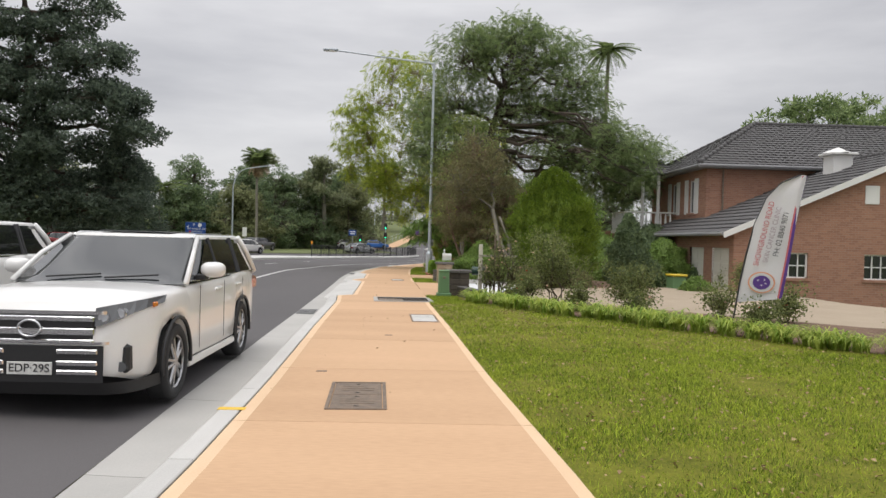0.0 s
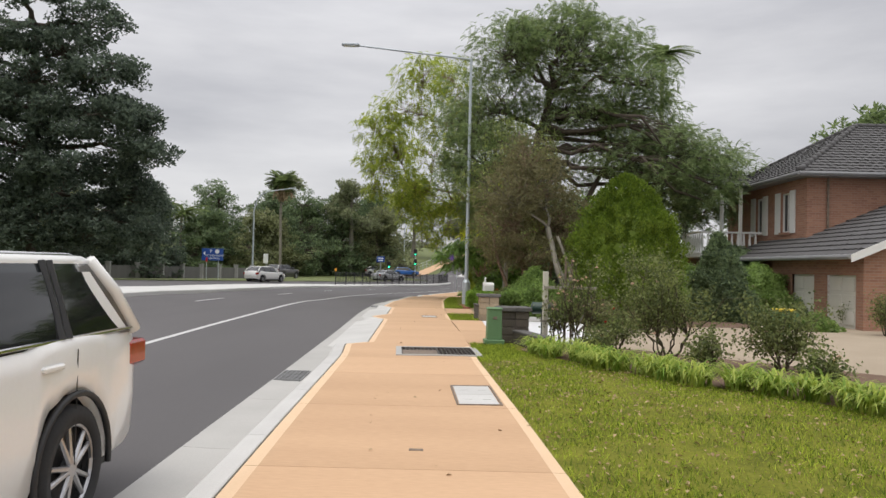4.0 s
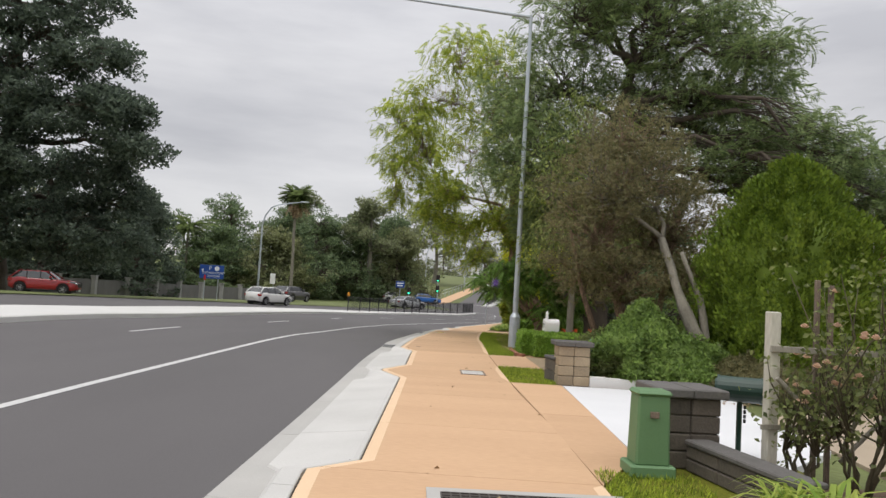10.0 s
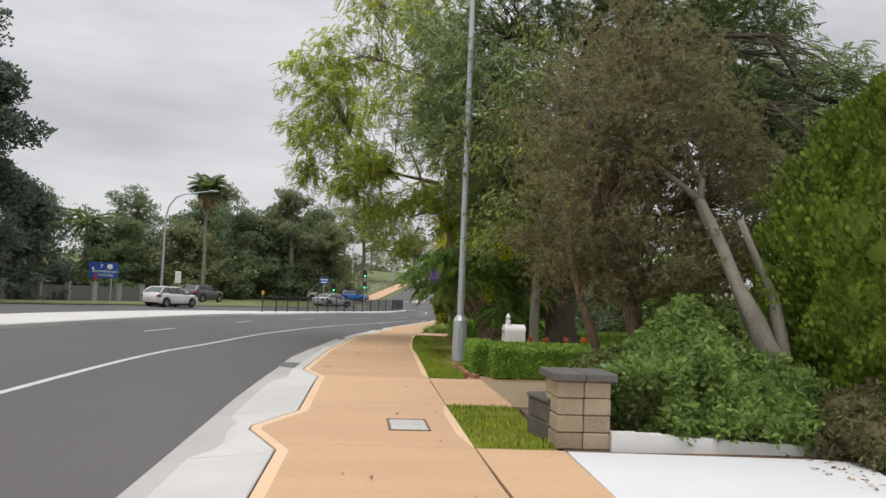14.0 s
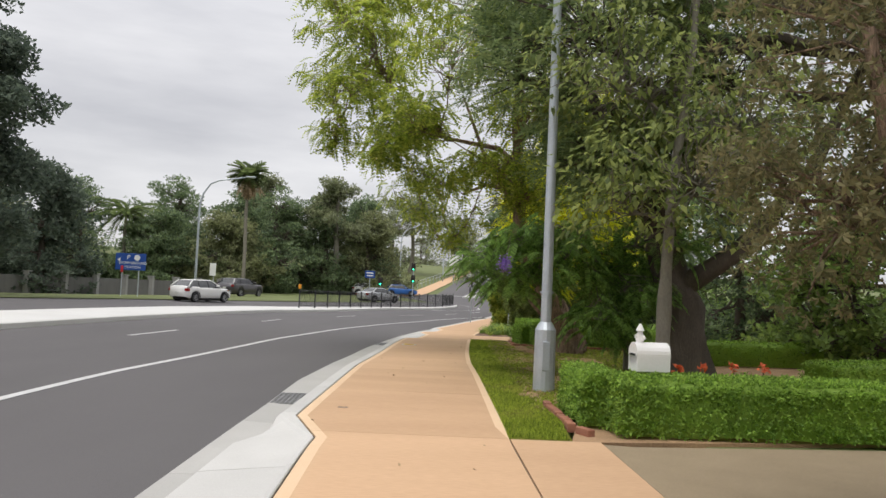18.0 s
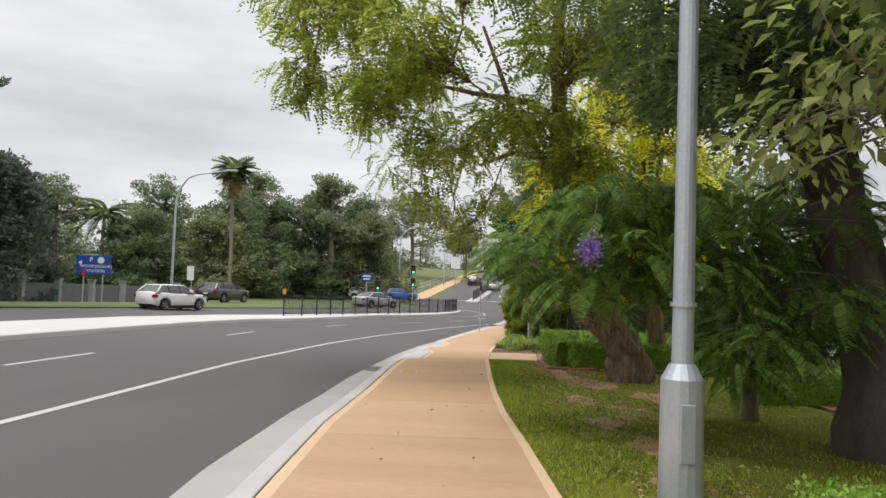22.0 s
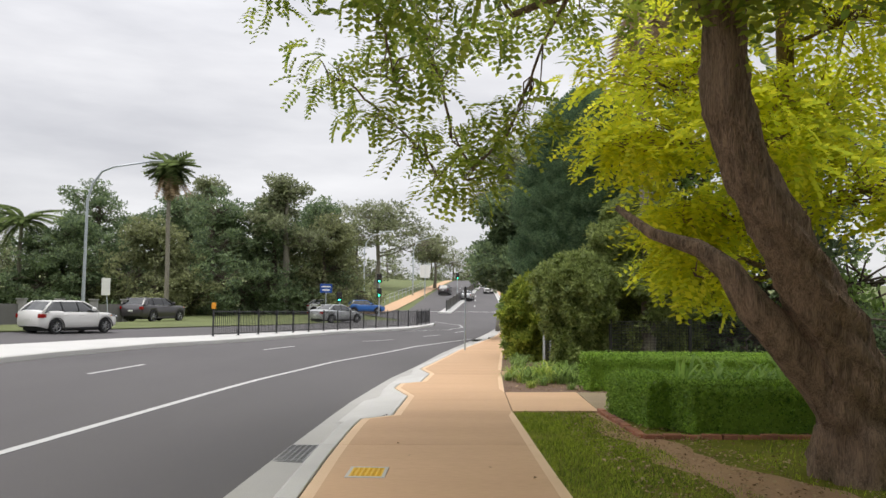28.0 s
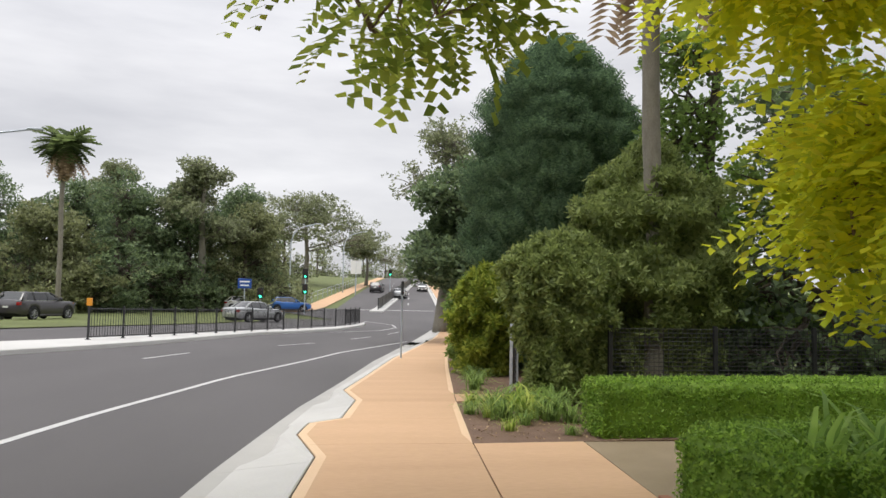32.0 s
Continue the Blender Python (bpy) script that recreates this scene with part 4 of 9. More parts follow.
def build_house():
    h = thing("house", (0, 0, 0), "two-storey red-brown brick house with dark tiled hip roof", "house")
    X, Y, W, D = 13.2, 33.4, 15.0, 7.8
    ze = HZ + 5.88
    # main block
    wall(h, "wall", (X, Y + D), (X, Y + 0.25), HZ - 0.4, ze, [(1.3, 2.2, HZ + 0.2, HZ + 1.6), (4.0, 4.8, HZ + 0.2, HZ + 2.2), (3.25, 4.0, HZ + 3.75, HZ + 5.3), (5.65, 6.45, HZ + 3.75, HZ + 5.3)])
    _, at = wall(h, "wall", (X, Y), (X + W, Y), HZ - 0.4, ze, [])
    wall(h, "wall", (X + W, Y + 0.25), (X + W, Y + D), HZ - 0.4, ze)
    wall(h, "wall", (X + W - 0.25, Y + D), (X + 0.25, Y + D), HZ - 0.4, ze)
    atl = Matrix.Translation((X, Y + D, 0)) @ Matrix(((0, 1, 0, 0), (-1, 0, 0, 0), (0, 0, 1, 0), (0, 0, 0, 1)))
    window(h, atl, 3.25, 4.0, HZ + 3.75, HZ + 5.3, (1, 0), True)
    window(h, atl, 5.65, 6.45, HZ + 3.75, HZ + 5.3, (1, 0), True)
    window(h, atl, 1.3, 2.2, HZ + 0.2, HZ + 1.6, (1, 0), True)
    window(h, atl, 4.0, 4.8, HZ + 0.2, HZ + 2.2, (1, 0), False, False)
    e = 0.55
    zr = ze + 2.55
    A, B, C, Dd = (X - e, Y - e, ze), (X + W + e, Y - e, ze), (X + W + e, Y + D + e, ze), (X - e, Y + D + e, ze)
    k = (D + 2 * e) / 2
    r0, r1 = (X - e + k, Y - e + k, zr), (X + W + e - k, Y - e + k, zr)
    roof_plane(h, A, B, r1, r0, 18)
    roof_plane(h, B, C, r1, r1, 18)
    roof_plane(h, C, Dd, r0, r1, 18)
    roof_plane(h, Dd, A, r0, r0, 18)
    for p, q in ((A, r0), (B, r1), (C, r1), (Dd, r0), (r0, r1)):
        ridge(h, p, q)
    bm = bmesh.new()
    add_box(bm, X - e, X + W + e, Y - e, Y + D + e, ze - 0.16, ze - 0.05)
    part("soffit", bm, M["gutter_grey"], h)
    bm = bmesh.new()
    for a, b in ((A, B), (B, C), (C, Dd), (Dd, A)):
        add_cyl(bm, (a[0], a[1], ze - 0.06), (b[0], b[1], ze - 0.06), 0.075, n=8)
    part("gutter", bm, M["gutter_grey"], h)
    part("downpipe", cyl_bm((X + 0.75, Y - 0.06, ze - 0.1), (X + 0.75, Y - 0.06, HZ + 2.8), 0.045, n=8), M["iron"], h)
    # lower annexe roof behind, towards the balcony
    roof_plane(h, (X - 1.9, Y + 3.6, ze - 0.1), (X, Y + 3.6, ze - 0.1), (X, Y + 7, ze + 1.0), (X - 1.9, Y + 7, ze + 1.0), 8)
    wall(h, "wall", (X - 2.6, Y + 9), (X - 2.6, Y + 6.85), HZ - 0.4, HZ + 2.9)
    wall(h, "wall", (X - 2.6, Y + 6.6), (X, Y + 6.6), HZ - 0.4, HZ + 2.9)
    # balcony
    bal = part("balcony", box_bm(X - 2.6, X + 0.1, Y + 3.9, Y + 6.6, HZ + 2.75, HZ + 2.95, 0.02), M["white_paint"], h)
    part("rail", box_bm(X - 2.6, X, Y + 3.92, Y + 4.02, HZ + 3.78, HZ + 3.86, 0.01), M["white_paint"], bal)
    part("rail", box_bm(X - 2.6, X - 2.5, Y + 4.02, Y + 6.6, HZ + 3.78, HZ + 3.86, 0.01), M["white_paint"], bal)
    for i in range(10):
        x = X - 2.5 + i * 0.25
        bm = cyl_bm((x, Y + 3.97, HZ + 2.95), (x, Y + 3.97, HZ + 3.35), 0.035, 0.06, 8)
        add_cyl(bm, (x, Y + 3.97, HZ + 3.35), (x, Y + 3.97, HZ + 3.78), 0.06, 0.03, 8)
        part("baluster", bm, M["white_paint"], bal)
    for i in range(9):
        y = Y + 4.15 + i * 0.28
        bm = cyl_bm((X - 2.55, y, HZ + 2.95), (X - 2.55, y, HZ + 3.35), 0.035, 0.06, 8)
        add_cyl(bm, (X - 2.55, y, HZ + 3.35), (X - 2.55, y, HZ + 3.78), 0.06, 0.03, 8)
        part("baluster", bm, M["white_paint"], bal)
    for x in (X - 1.7, X - 0.9):
        part("column", cyl_bm((x, Y + 3.98, HZ - 0.3), (x, Y + 3.98, ze - 0.15), 0.09, 0.08, 12), M["white_paint"], h)
    # garage wing with its gable towards the street
    gx, gy, gw = 11.95, 27.35, 15.0
    wl = HZ + 2.9
    _, atg = wall(h, "wall", (gx, Y), (gx, gy + 0.25), HZ - 0.4, wl, [(1.55, 3.15, HZ, HZ + 2.12), (3.95, 5.65, HZ, HZ + 2.12)])
    for s0, s1 in ((1.55, 3.15), (3.95, 5.65)):
        dr = bmesh.new()
        add_box(dr, s0, s1, 0.10, 0.15, HZ, HZ + 2.12, at=atg)
        gd = part("garage_door", dr, M["cream"], h)
        for i in range(4):
            for j in range(2):
                bp = bmesh.new()
                add_box(bp, s0 + 0.1 + j * 0.75, s0 + 0.72 + j * 0.75, 0.075, 0.11, HZ + 0.1 + i * 0.51, HZ + 0.5 + i * 0.51, 0.01, at=atg)
                part("door_panel", bp, M["cream"], gd)
        fb = bmesh.new()
        add_box(fb, s0 - 0.06, s0, 0.03, 0.13, HZ, HZ + 2.18, at=atg)
        add_box(fb, s1, s1 + 0.06, 0.03, 0.13, HZ, HZ + 2.18, at=atg)
        add_box(fb, s0, s1, 0.03, 0.13, HZ + 2.12, HZ + 2.18, at=atg)
        part("door_frame", fb, M["white_paint"], h)
    win = [(1.8, 2.85, HZ + 1.05, HZ + 2.0), (5.0, 6.05, HZ + 1.05, HZ + 2.0)]
    _, atf = wall(h, "wall", (gx, gy), (gx + gw, gy), HZ - 0.4, wl, win[:2])
    for o in win[:2]:
        window(h, atf, *o, (2, 1))
    zt = wl + gw / 2 * 0.435
    gb = bmesh.new()
    pts = [(gx, wl), (gx + gw, wl), (gx + gw / 2, zt)]
    fr = [gb.verts.new((x, gy, z)) for x, z in pts]
    bk = [gb.verts.new((x, gy + 0.25, z)) for x, z in pts]
    gb.faces.new(fr)
    gb.faces.new(bk[::-1])
    for i in range(3):
        gb.faces.new((fr[i], bk[i], bk[(i + 1) % 3], fr[(i + 1) % 3]))
    part("gable", gb, M["brick"], h)
    part("vent", box_bm(gx + 4.95, gx + 5.5, gy - 0.03, gy - 0.002, wl + 1.0, wl + 1.7, 0.01), M["white_paint"], h)
    o, oy = 0.5, 0.25
    roof_plane(h, (gx - o, Y + 4, wl - 0.22), (gx - o, gy - oy, wl - 0.22), (gx + gw / 2, gy - oy, zt + 0.02), (gx + gw / 2, Y + 4, zt + 0.02), 20)
    roof_plane(h, (gx + gw + o, gy - oy, wl - 0.22), (gx + gw + o, Y + 4, wl - 0.22), (gx + gw / 2, Y + 4, zt + 0.02), (gx + gw / 2, gy - oy, zt + 0.02), 20)
    ridge(h, (gx + gw / 2, gy - oy, zt), (gx + gw / 2, Y, zt))
    for s in (1, -1):
        bb = bmesh.new()
        x0, x1 = gx + gw / 2, gx + gw / 2 - s * (gw / 2 + o)
        vs = [bb.verts.new(p) for p in ((x0, gy - oy - 0.03, zt + 0.03), (x1, gy - oy - 0.03, wl - 0.19), (x1, gy - oy - 0.03, wl - 0.42), (x0, gy - oy - 0.03, zt - 0.2),
                                        (x0, gy - oy, zt + 0.03), (x1, gy - oy, wl - 0.19), (x1, gy - oy, wl - 0.42), (x0, gy - oy, zt - 0.2))]
        for q in ((0, 1, 2, 3), (7, 6, 5, 4), (0, 4, 5, 1), (1, 5, 6, 2), (2, 6, 7, 3), (3, 7, 4, 0)):
            bb.faces.new([vs[i] for i in q])
        part("barge_board", bb, M["white_paint"], h)
    part("gutter", cyl_bm((gx - o, gy - oy, wl - 0.25), (gx - o, Y + 3, wl - 0.25), 0.08, n=8), M["gutter_grey"], h)
    cup = part("roof_cupola", box_bm(gx + 5.5, gx + 6.35, gy + 3.2, gy + 4.0, wl + 2.3, wl + 3.25, 0.02), M["white_paint"], h)
    part("cap", box_bm(gx + 5.35, gx + 6.5, gy + 3.05, gy + 4.15, wl + 3.25, wl + 3.35, 0.02), M["white_paint"], cup)
    part("cap_top", cyl_bm((gx + 5.92, gy + 3.6, wl + 3.35), (gx + 5.92, gy + 3.6, wl + 3.6), 0.7, 0.05, 4), M["white_paint"], cup)


build_house()


# ---- trees of the near side ----
TUFT = tuft()
PIN_FINE = pinnate(8, 0.10, 0.30, 0.6)
DROOP = oval_leaf(0.24, 0.08)
PIN_ROB = pinnate(6, 0.20, 0.30, 0.55)
FROND = feather()


def lz(x, y):
    return land(x, y)


def at_base(base, lobes):
    """Crown lobes given in the world, told from the foot of their tree."""
    return [(x - base[0], y - base[1], z - base[2], a, b, c, n) for x, y, z, a, b, c, n in lobes]


ROB = (2.5, 46.9, level(46.9) - 0.05)
make_tree("golden_robinia", ROB, [(0.3, 0.4, 0), (0.12, 0.3, 0.7), (-0.13, 0.1, 1.2), (-0.5, -0.1, 1.75), (-0.86, -0.3, 2.25), (-1.18, -0.4, 2.75), (-1.38, -0.47, 3.25), (-1.4, -0.5, 3.8), (-1.38, -0.5, 4.5), (-1.5, -0.45, 5.6), (-1.58, -0.2, 6.8), (-1.3, 0.2, 9.4)], 0.265,
          at_base(ROB, [(-0.3, 49.7, 3.55, 0.4, 0.6, 0.35, 12), (-0.8, 49.85, 2.95, 0.28, 0.3, 0.22, 7), (-1.7, 49, 3.95, 0.35, 0.8, 0.3, 7), (-1, 46.8, 4.5, 0.7, 1.5, 0.6, 22), (-1.3, 50.3, 5, 0.7, 1.3, 0.6, 15),
                        (-1.9, 44.5, 5.7, 0.8, 1.5, 0.7, 54), (-2.3, 47.5, 6.3, 1.1, 1.8, 0.8, 36), (-2.1, 50.4, 6.8, 1.1, 1.5, 0.9, 24), (-3.1, 46, 8.1, 1.4, 2, 1.1, 49), (-3.1, 49, 8.4, 1.4, 1.8, 1.1, 38),
                        (-0.9, 43.6, 7.4, 1.5, 1.4, 1, 34), (0.2, 47, 8.8, 1.8, 2, 1.1, 34), (-2.6, 47.5, 10.5, 1.9, 2.2, 1.3, 49), (0.6, 46, 11.2, 1.8, 1.8, 1.1, 36), (0.4, 50, 10.2, 1.8, 1.8, 1.1, 35),
                        (0.2, 45.2, 4.8, 1, 1.2, 0.5, 46), (0.6, 49.9, 5.7, 1.2, 1.2, 0.7, 24), (-0.6, 47.8, 12.6, 1.7, 1.7, 1, 52), (1.2, 45.4, 4, 0.8, 0.8, 0.4, 27), (-1.6, 45.6, 12, 1.5, 1.5, 1, 42), (-2.7, 44.4, 4.9, 0.4, 0.6, 0.35, 19), (-2, 47.4, 4.9, 0.5, 0.9, 0.4, 12), (-1.9, 48.6, 4.7, 0.4, 0.8, 0.4, 8), (-0.3, 45.4, 9.6, 1.8, 1.6, 1.2, 31), (-3.6, 47, 9.8, 1.3, 1.8, 1.1, 42),
                        (1, 44.8, 6.2, 1.4, 1.2, 0.9, 44), (1.6, 46.5, 6.8, 1.3, 1.3, 0.9, 35), (2.4, 45, 8.6, 1.6, 1.4, 1.1, 38), (3.4, 46.5, 6, 1.3, 1.2, 0.9, 36),
                        (-4.2, 46.8, 5.7, 0.6, 1, 0.5, 26), (-3.4, 49.7, 5.6, 0.5, 0.7, 0.4, 9), (-3.6, 45.2, 6.6, 0.8, 1, 0.6, 27), (-4.4, 47.6, 7.4, 0.9, 1.3, 0.8, 31), (-4.2, 46, 9, 1, 1.4, 0.9, 31), (-2.7, 50.7, 4.6, 0.4, 0.5, 0.3, 5), (-1.9, 50.6, 3.95, 0.35, 0.4, 0.25, 4), (-1.45, 50.6, 3.55, 0.3, 0.4, 0.25, 4), (-1.15, 50.4, 3.05, 0.22, 0.3, 0.22, 3), (-1, 50, 3.55, 0.25, 0.4, 0.3, 4)]),
          PIN_ROB, M["lf_green"], M["bark"], "large leaning robinia with a twisted furrowed trunk and yellow-green leaves", 11, 0.36, 0.42, 7, hang=0.4, twig=0.008, inner=0.35,
          limbs=[([(0.1, 0.35, 0.45), (-0.25, 0.2, 0.95), (-0.62, 0.1, 1.3), (-0.93, 0.05, 1.6), (-1.14, 0.1, 1.95), (-1.36, 0.25, 2.15), (-1.7, 0.5, 2.3), (-1.9, 1.0, 2.6)], 0.24, 0.03),
                 ([(-1.38, -0.45, 4.3), (-1.7, 0.4, 4.7), (-2.3, 0.9, 4.85), (-3.0, 0.9, 4.55)], 0.11, 0.03),
                 ([(-1.4, -0.5, 3.9), (-1.9, -0.5, 4.6), (-2.5, -0.6, 5.6), (-3.1, -0.9, 7.0)], 0.10, 0.03), ([(-1.46, -0.45, 5.2), (-2.0, 0.6, 5.9), (-3.2, 1.1, 6.2), (-4.6, 0.9, 6.4)], 0.10, 0.03),
                 ([(-1.52, -0.4, 5.9), (-0.5, -0.6, 7.2), (0.2, -1.2, 8.8)], 0.11, 0.04)], lumpy=0.3, flare=1.75, ridges=44)
GOLD = (4.3, 50.4, level(50) - 0.05)
make_tree("golden_robinia", GOLD, [(0, 0, 0), (-0.2, 0, 1.5), (-0.5, 0.2, 3.2), (-0.6, 0.1, 6.0), (-0.4, 0, 9.0)], 0.2,
          at_base(GOLD, [(1.35, 50.0, 3.5, 0.6, 0.7, 0.5, 42), (2.0, 49.8, 2.5, 0.4, 0.5, 0.4, 32), (2.3, 50.8, 2.3, 0.35, 0.4, 0.5, 25), (2.9, 50.9, 2.6, 0.8, 0.7, 0.6, 50), (3.3, 50.0, 3.8, 1.1, 1.1, 0.7, 58),
                         (2.2, 51.0, 4.7, 1.3, 1.2, 0.7, 58), (4.6, 51.0, 4.4, 1.3, 1.2, 0.8, 50), (3.0, 50.5, 6.2, 1.8, 1.8, 1.0, 58), (4.4, 49.8, 5.3, 1.2, 1.0, 0.7, 44), (4.6, 50.0, 7.6, 1.8, 1.8, 1.1, 50), (1.9, 49.2, 1.75, 0.15, 0.2, 0.25, 8), (2.9, 50.9, 1.6, 0.2, 0.2, 0.3, 10),
                         (4.2, 49.4, 2.9, 0.9, 0.8, 0.6, 45), (2.5, 48.8, 3.3, 0.6, 0.5, 0.4, 28), (2.0, 50.3, 1.9, 0.2, 0.2, 0.35, 10)]),
          PIN_ROB, M["lf_rob"], M["bark"], "golden robinia with bright yellow pinnate foliage", 12, 0.40, 0.38, 5, hang=0.45, twig=0.008, inner=0.15, boughs=0.2)
make_tree("jacaranda", (3.7, 39.8, level(40) - 0.05), [(0, 0, 0), (-0.1, 0, 1.4), (-0.5, 0.2, 2.8), (-0.6, 0.4, 4.6), (0.1, 0.3, 7.0), (0.8, 0, 9.8)], 0.38,
          [(3.8, 0.5, 9.0, 3.2, 2.8, 1.9, 110), (1.6, -0.5, 11.6, 2.8, 2.6, 1.9, 90), (-1.8, 0.8, 9.6, 2.6, 2.4, 1.8, 80), (6.6, 0.3, 7.0, 2.4, 2.2, 1.4, 90), (5.6, -1.6, 5.4, 2.0, 2.0, 1.1, 70), (-1.9, -0.5, 4.2, 1.3, 1.2, 0.7, 50), (0.2, -1.0, 4.4, 1.4, 1.2, 0.8, 50), (-0.9, 1.4, 4.8, 1.4, 1.2, 0.8, 44),
           (-2.2, -1.2, 6.6, 2.2, 2.0, 1.6, 70), (1.4, 1.6, 6.4, 2.2, 2.2, 1.6, 70), (-1.4, -1.0, 11.4, 2.0, 2.0, 1.5, 60), (3.6, 0.6, 11.8, 2.4, 2.2, 1.5, 70), (5.4, 1.0, 8.8, 2.0, 2.0, 1.5, 60), (1.6, 0.0, 8.8, 2.4, 2.2, 1.4, 60),
           (1.3, 0.2, 13.0, 1.9, 1.9, 1.0, 60), (8.4, 0.4, 6.6, 1.9, 1.9, 1.1, 60), (7.4, -0.6, 4.6, 1.8, 1.6, 1.0, 50), (-0.6, 0.2, 12.4, 1.4, 1.4, 0.9, 40), (4.0, -1.2, 6.8, 1.8, 1.6, 1.2, 50),
           (5.9, -3.6, 7.2, 1.1, 1.0, 0.4, 16), (6.9, -3.6, 6.4, 0.9, 0.9, 0.4, 13), (7.5, -3.8, 5.2, 0.7, 0.8, 0.5, 13), (6.6, -3.8, 4.7, 0.8, 0.8, 0.3, 9), (5.4, -3.4, 5.8, 1.0, 0.9, 0.35, 12), (4.6, -2.0, 9.9, 1.4, 1.2, 0.6, 24),
           (-3.1, 0.6, 8.4, 1.6, 1.6, 1.3, 40), (-3.2, 0.2, 6.0, 1.3, 1.3, 1.0, 30)],
          PIN_FINE, M["lf_jac"], M["bark_dark"], "tall spreading jacaranda with feathery green crown and open limbs", 13, 0.34, 0.62, 17, hang=0.05, loose=0.7, twig=0.014, inner=0.4,
          limbs=[([(-0.2, 0, 1.8), (0.9, -0.2, 2.6), (2.0, -0.5, 4.0), (3.8, 0, 7.4)], 0.24, 0.08), ([(-0.5, 0.2, 2.8), (-1.6, -0.4, 4.2), (-2.4, -1.0, 6.0)], 0.2, 0.06)], lumpy=0.3)
SAP = (3.3, 42.5, level(42) - 0.05)
make_tree("jacaranda_sapling", SAP, [(0, 0, 0), (-0.2, -0.5, 0.9), (-0.8, -1.2, 1.9), (-1.5, -2.0, 3.0)], 0.09,
          at_base(SAP, [(0.55, 39.9, 2.5, 0.7, 0.9, 0.35, 26), (-0.25, 40.6, 2.05, 0.5, 0.7, 0.3, 16), (0.5, 40.3, 1.7, 0.7, 0.8, 0.3, 24), (1.3, 39.6, 2.2, 0.8, 0.9, 0.5, 32), (1.4, 41.3, 2.7, 0.9, 1.1, 0.5, 30),
                        (2.2, 40.6, 1.9, 0.9, 1.0, 0.5, 34), (3.1, 40.1, 2.6, 0.9, 1.0, 0.6, 30), (2.7, 39.6, 1.5, 0.7, 0.8, 0.4, 24), (2.0, 39.2, 1.1, 0.5, 0.5, 0.3, 14), (2.6, 41.4, 1.2, 0.5, 0.5, 0.4, 14), (2.9, 41.9, 0.7, 0.5, 0.4, 0.35, 12), (3.3, 41.2, 1.9, 0.7, 0.7, 0.4, 16)]),
          FROND, M["lf_frond"], M["bark_grey"], "low jacaranda branches with arching dark feathery fronds", 14, 0.40, 0.26, 6, hang=0.3, loose=0.35, twig=0.008, inner=0.2)
make_tree("grey_barked_tree", (2.3, 36.6, level(37) - 0.05), [(0, 0, 0), (0.03, 0, 1.6), (0.12, 0.1, 3.2), (0.4, 0.2, 5.2), (0.5, 0.2, 7.4)], 0.10,
          [(0.3, -0.6, 3.4, 1.5, 1.2, 1.0, 60), (1.2, 0.2, 4.4, 1.6, 1.5, 1.1, 60), (-0.7, 0.3, 5.0, 1.4, 1.4, 1.2, 60), (0.5, 0.2, 6.8, 1.6, 1.6, 1.3, 60), (-0.9, -0.5, 3.0, 0.8, 0.8, 0.7, 25)],
          DROOP, M["lf_droop"], M["bark_grey"], "slender grey-barked tree with drooping oval leaves", 15, 0.15, 0.45, 22, hang=0.8, loose=0.6, twig=0.008, inner=0.3)
make_tree("bottlebrush", (2.85, 29.99, level(31) - 0.05), [(0, 0, 0), (-0.3, 0.1, 1.1), (-0.6, 0.2, 2.2), (-0.7, 0.1, 3.6), (-0.5, 0, 5.2)], 0.13,
          [(-0.4, 0, 4.2, 1.5, 1.4, 1.2, 130), (-1.0, -0.4, 3.0, 1.2, 1.1, 1.1, 100), (0.7, 0.2, 3.2, 1.3, 1.2, 1.1, 100), (-0.3, 0.2, 5.2, 1.0, 1.0, 0.8, 60), (-0.3, -0.5, 2.1, 1.2, 0.9, 0.7, 70), (-1.3, 0.3, 2.2, 0.7, 0.8, 0.7, 40), (1.3, 0.2, 2.2, 0.8, 0.8, 0.6, 40)],
          TUFT, M["lf_brush"], M["bark"], "dense bottlebrush with narrow olive-brown leaves and many stems", 16, 0.062, 0.30, 26, tilt=None, twig=0.009, inner=0.3,
          limbs=[([(0.1, 0, 0), (0.35, 0.1, 1.0), (0.6, 0.2, 2.4), (0.8, 0.2, 3.6)], 0.09, 0.03), ([(-0.15, 0, 0), (-0.9, -0.2, 0.8), (-1.3, -0.4, 1.8), (-1.6, -0.5, 3)], 0.09, 0.03)])
make_tree("paperbark", (3.68, 28.3, level(28) - 0.05), [(0, 0, 0), (-0.04, 0, 0.55), (-0.16, 0.02, 1.05), (-0.38, 0.08, 1.5), (-0.5, 0.4, 2.1), (-0.6, 1.0, 2.9)], 0.17,
          [(-1.9, 1.4, 4.0, 1.2, 1.2, 0.9, 40), (-0.6, 1.8, 4.3, 1.3, 1.2, 1.0, 40)],
          TUFT, M["lf_brush"], M["bark_grey"], "old paperbark with a twisted peeling trunk", 17, 0.07, 0.36, 22, tilt=None, twig=0.008, limbs=[([(-0.08, 0, 0.4), (0.05, 0.08, 1.0), (-0.05, 0.15, 1.7), (-0.4, 0.3, 2.6)], 0.09, 0.04)], lumpy=0.55)


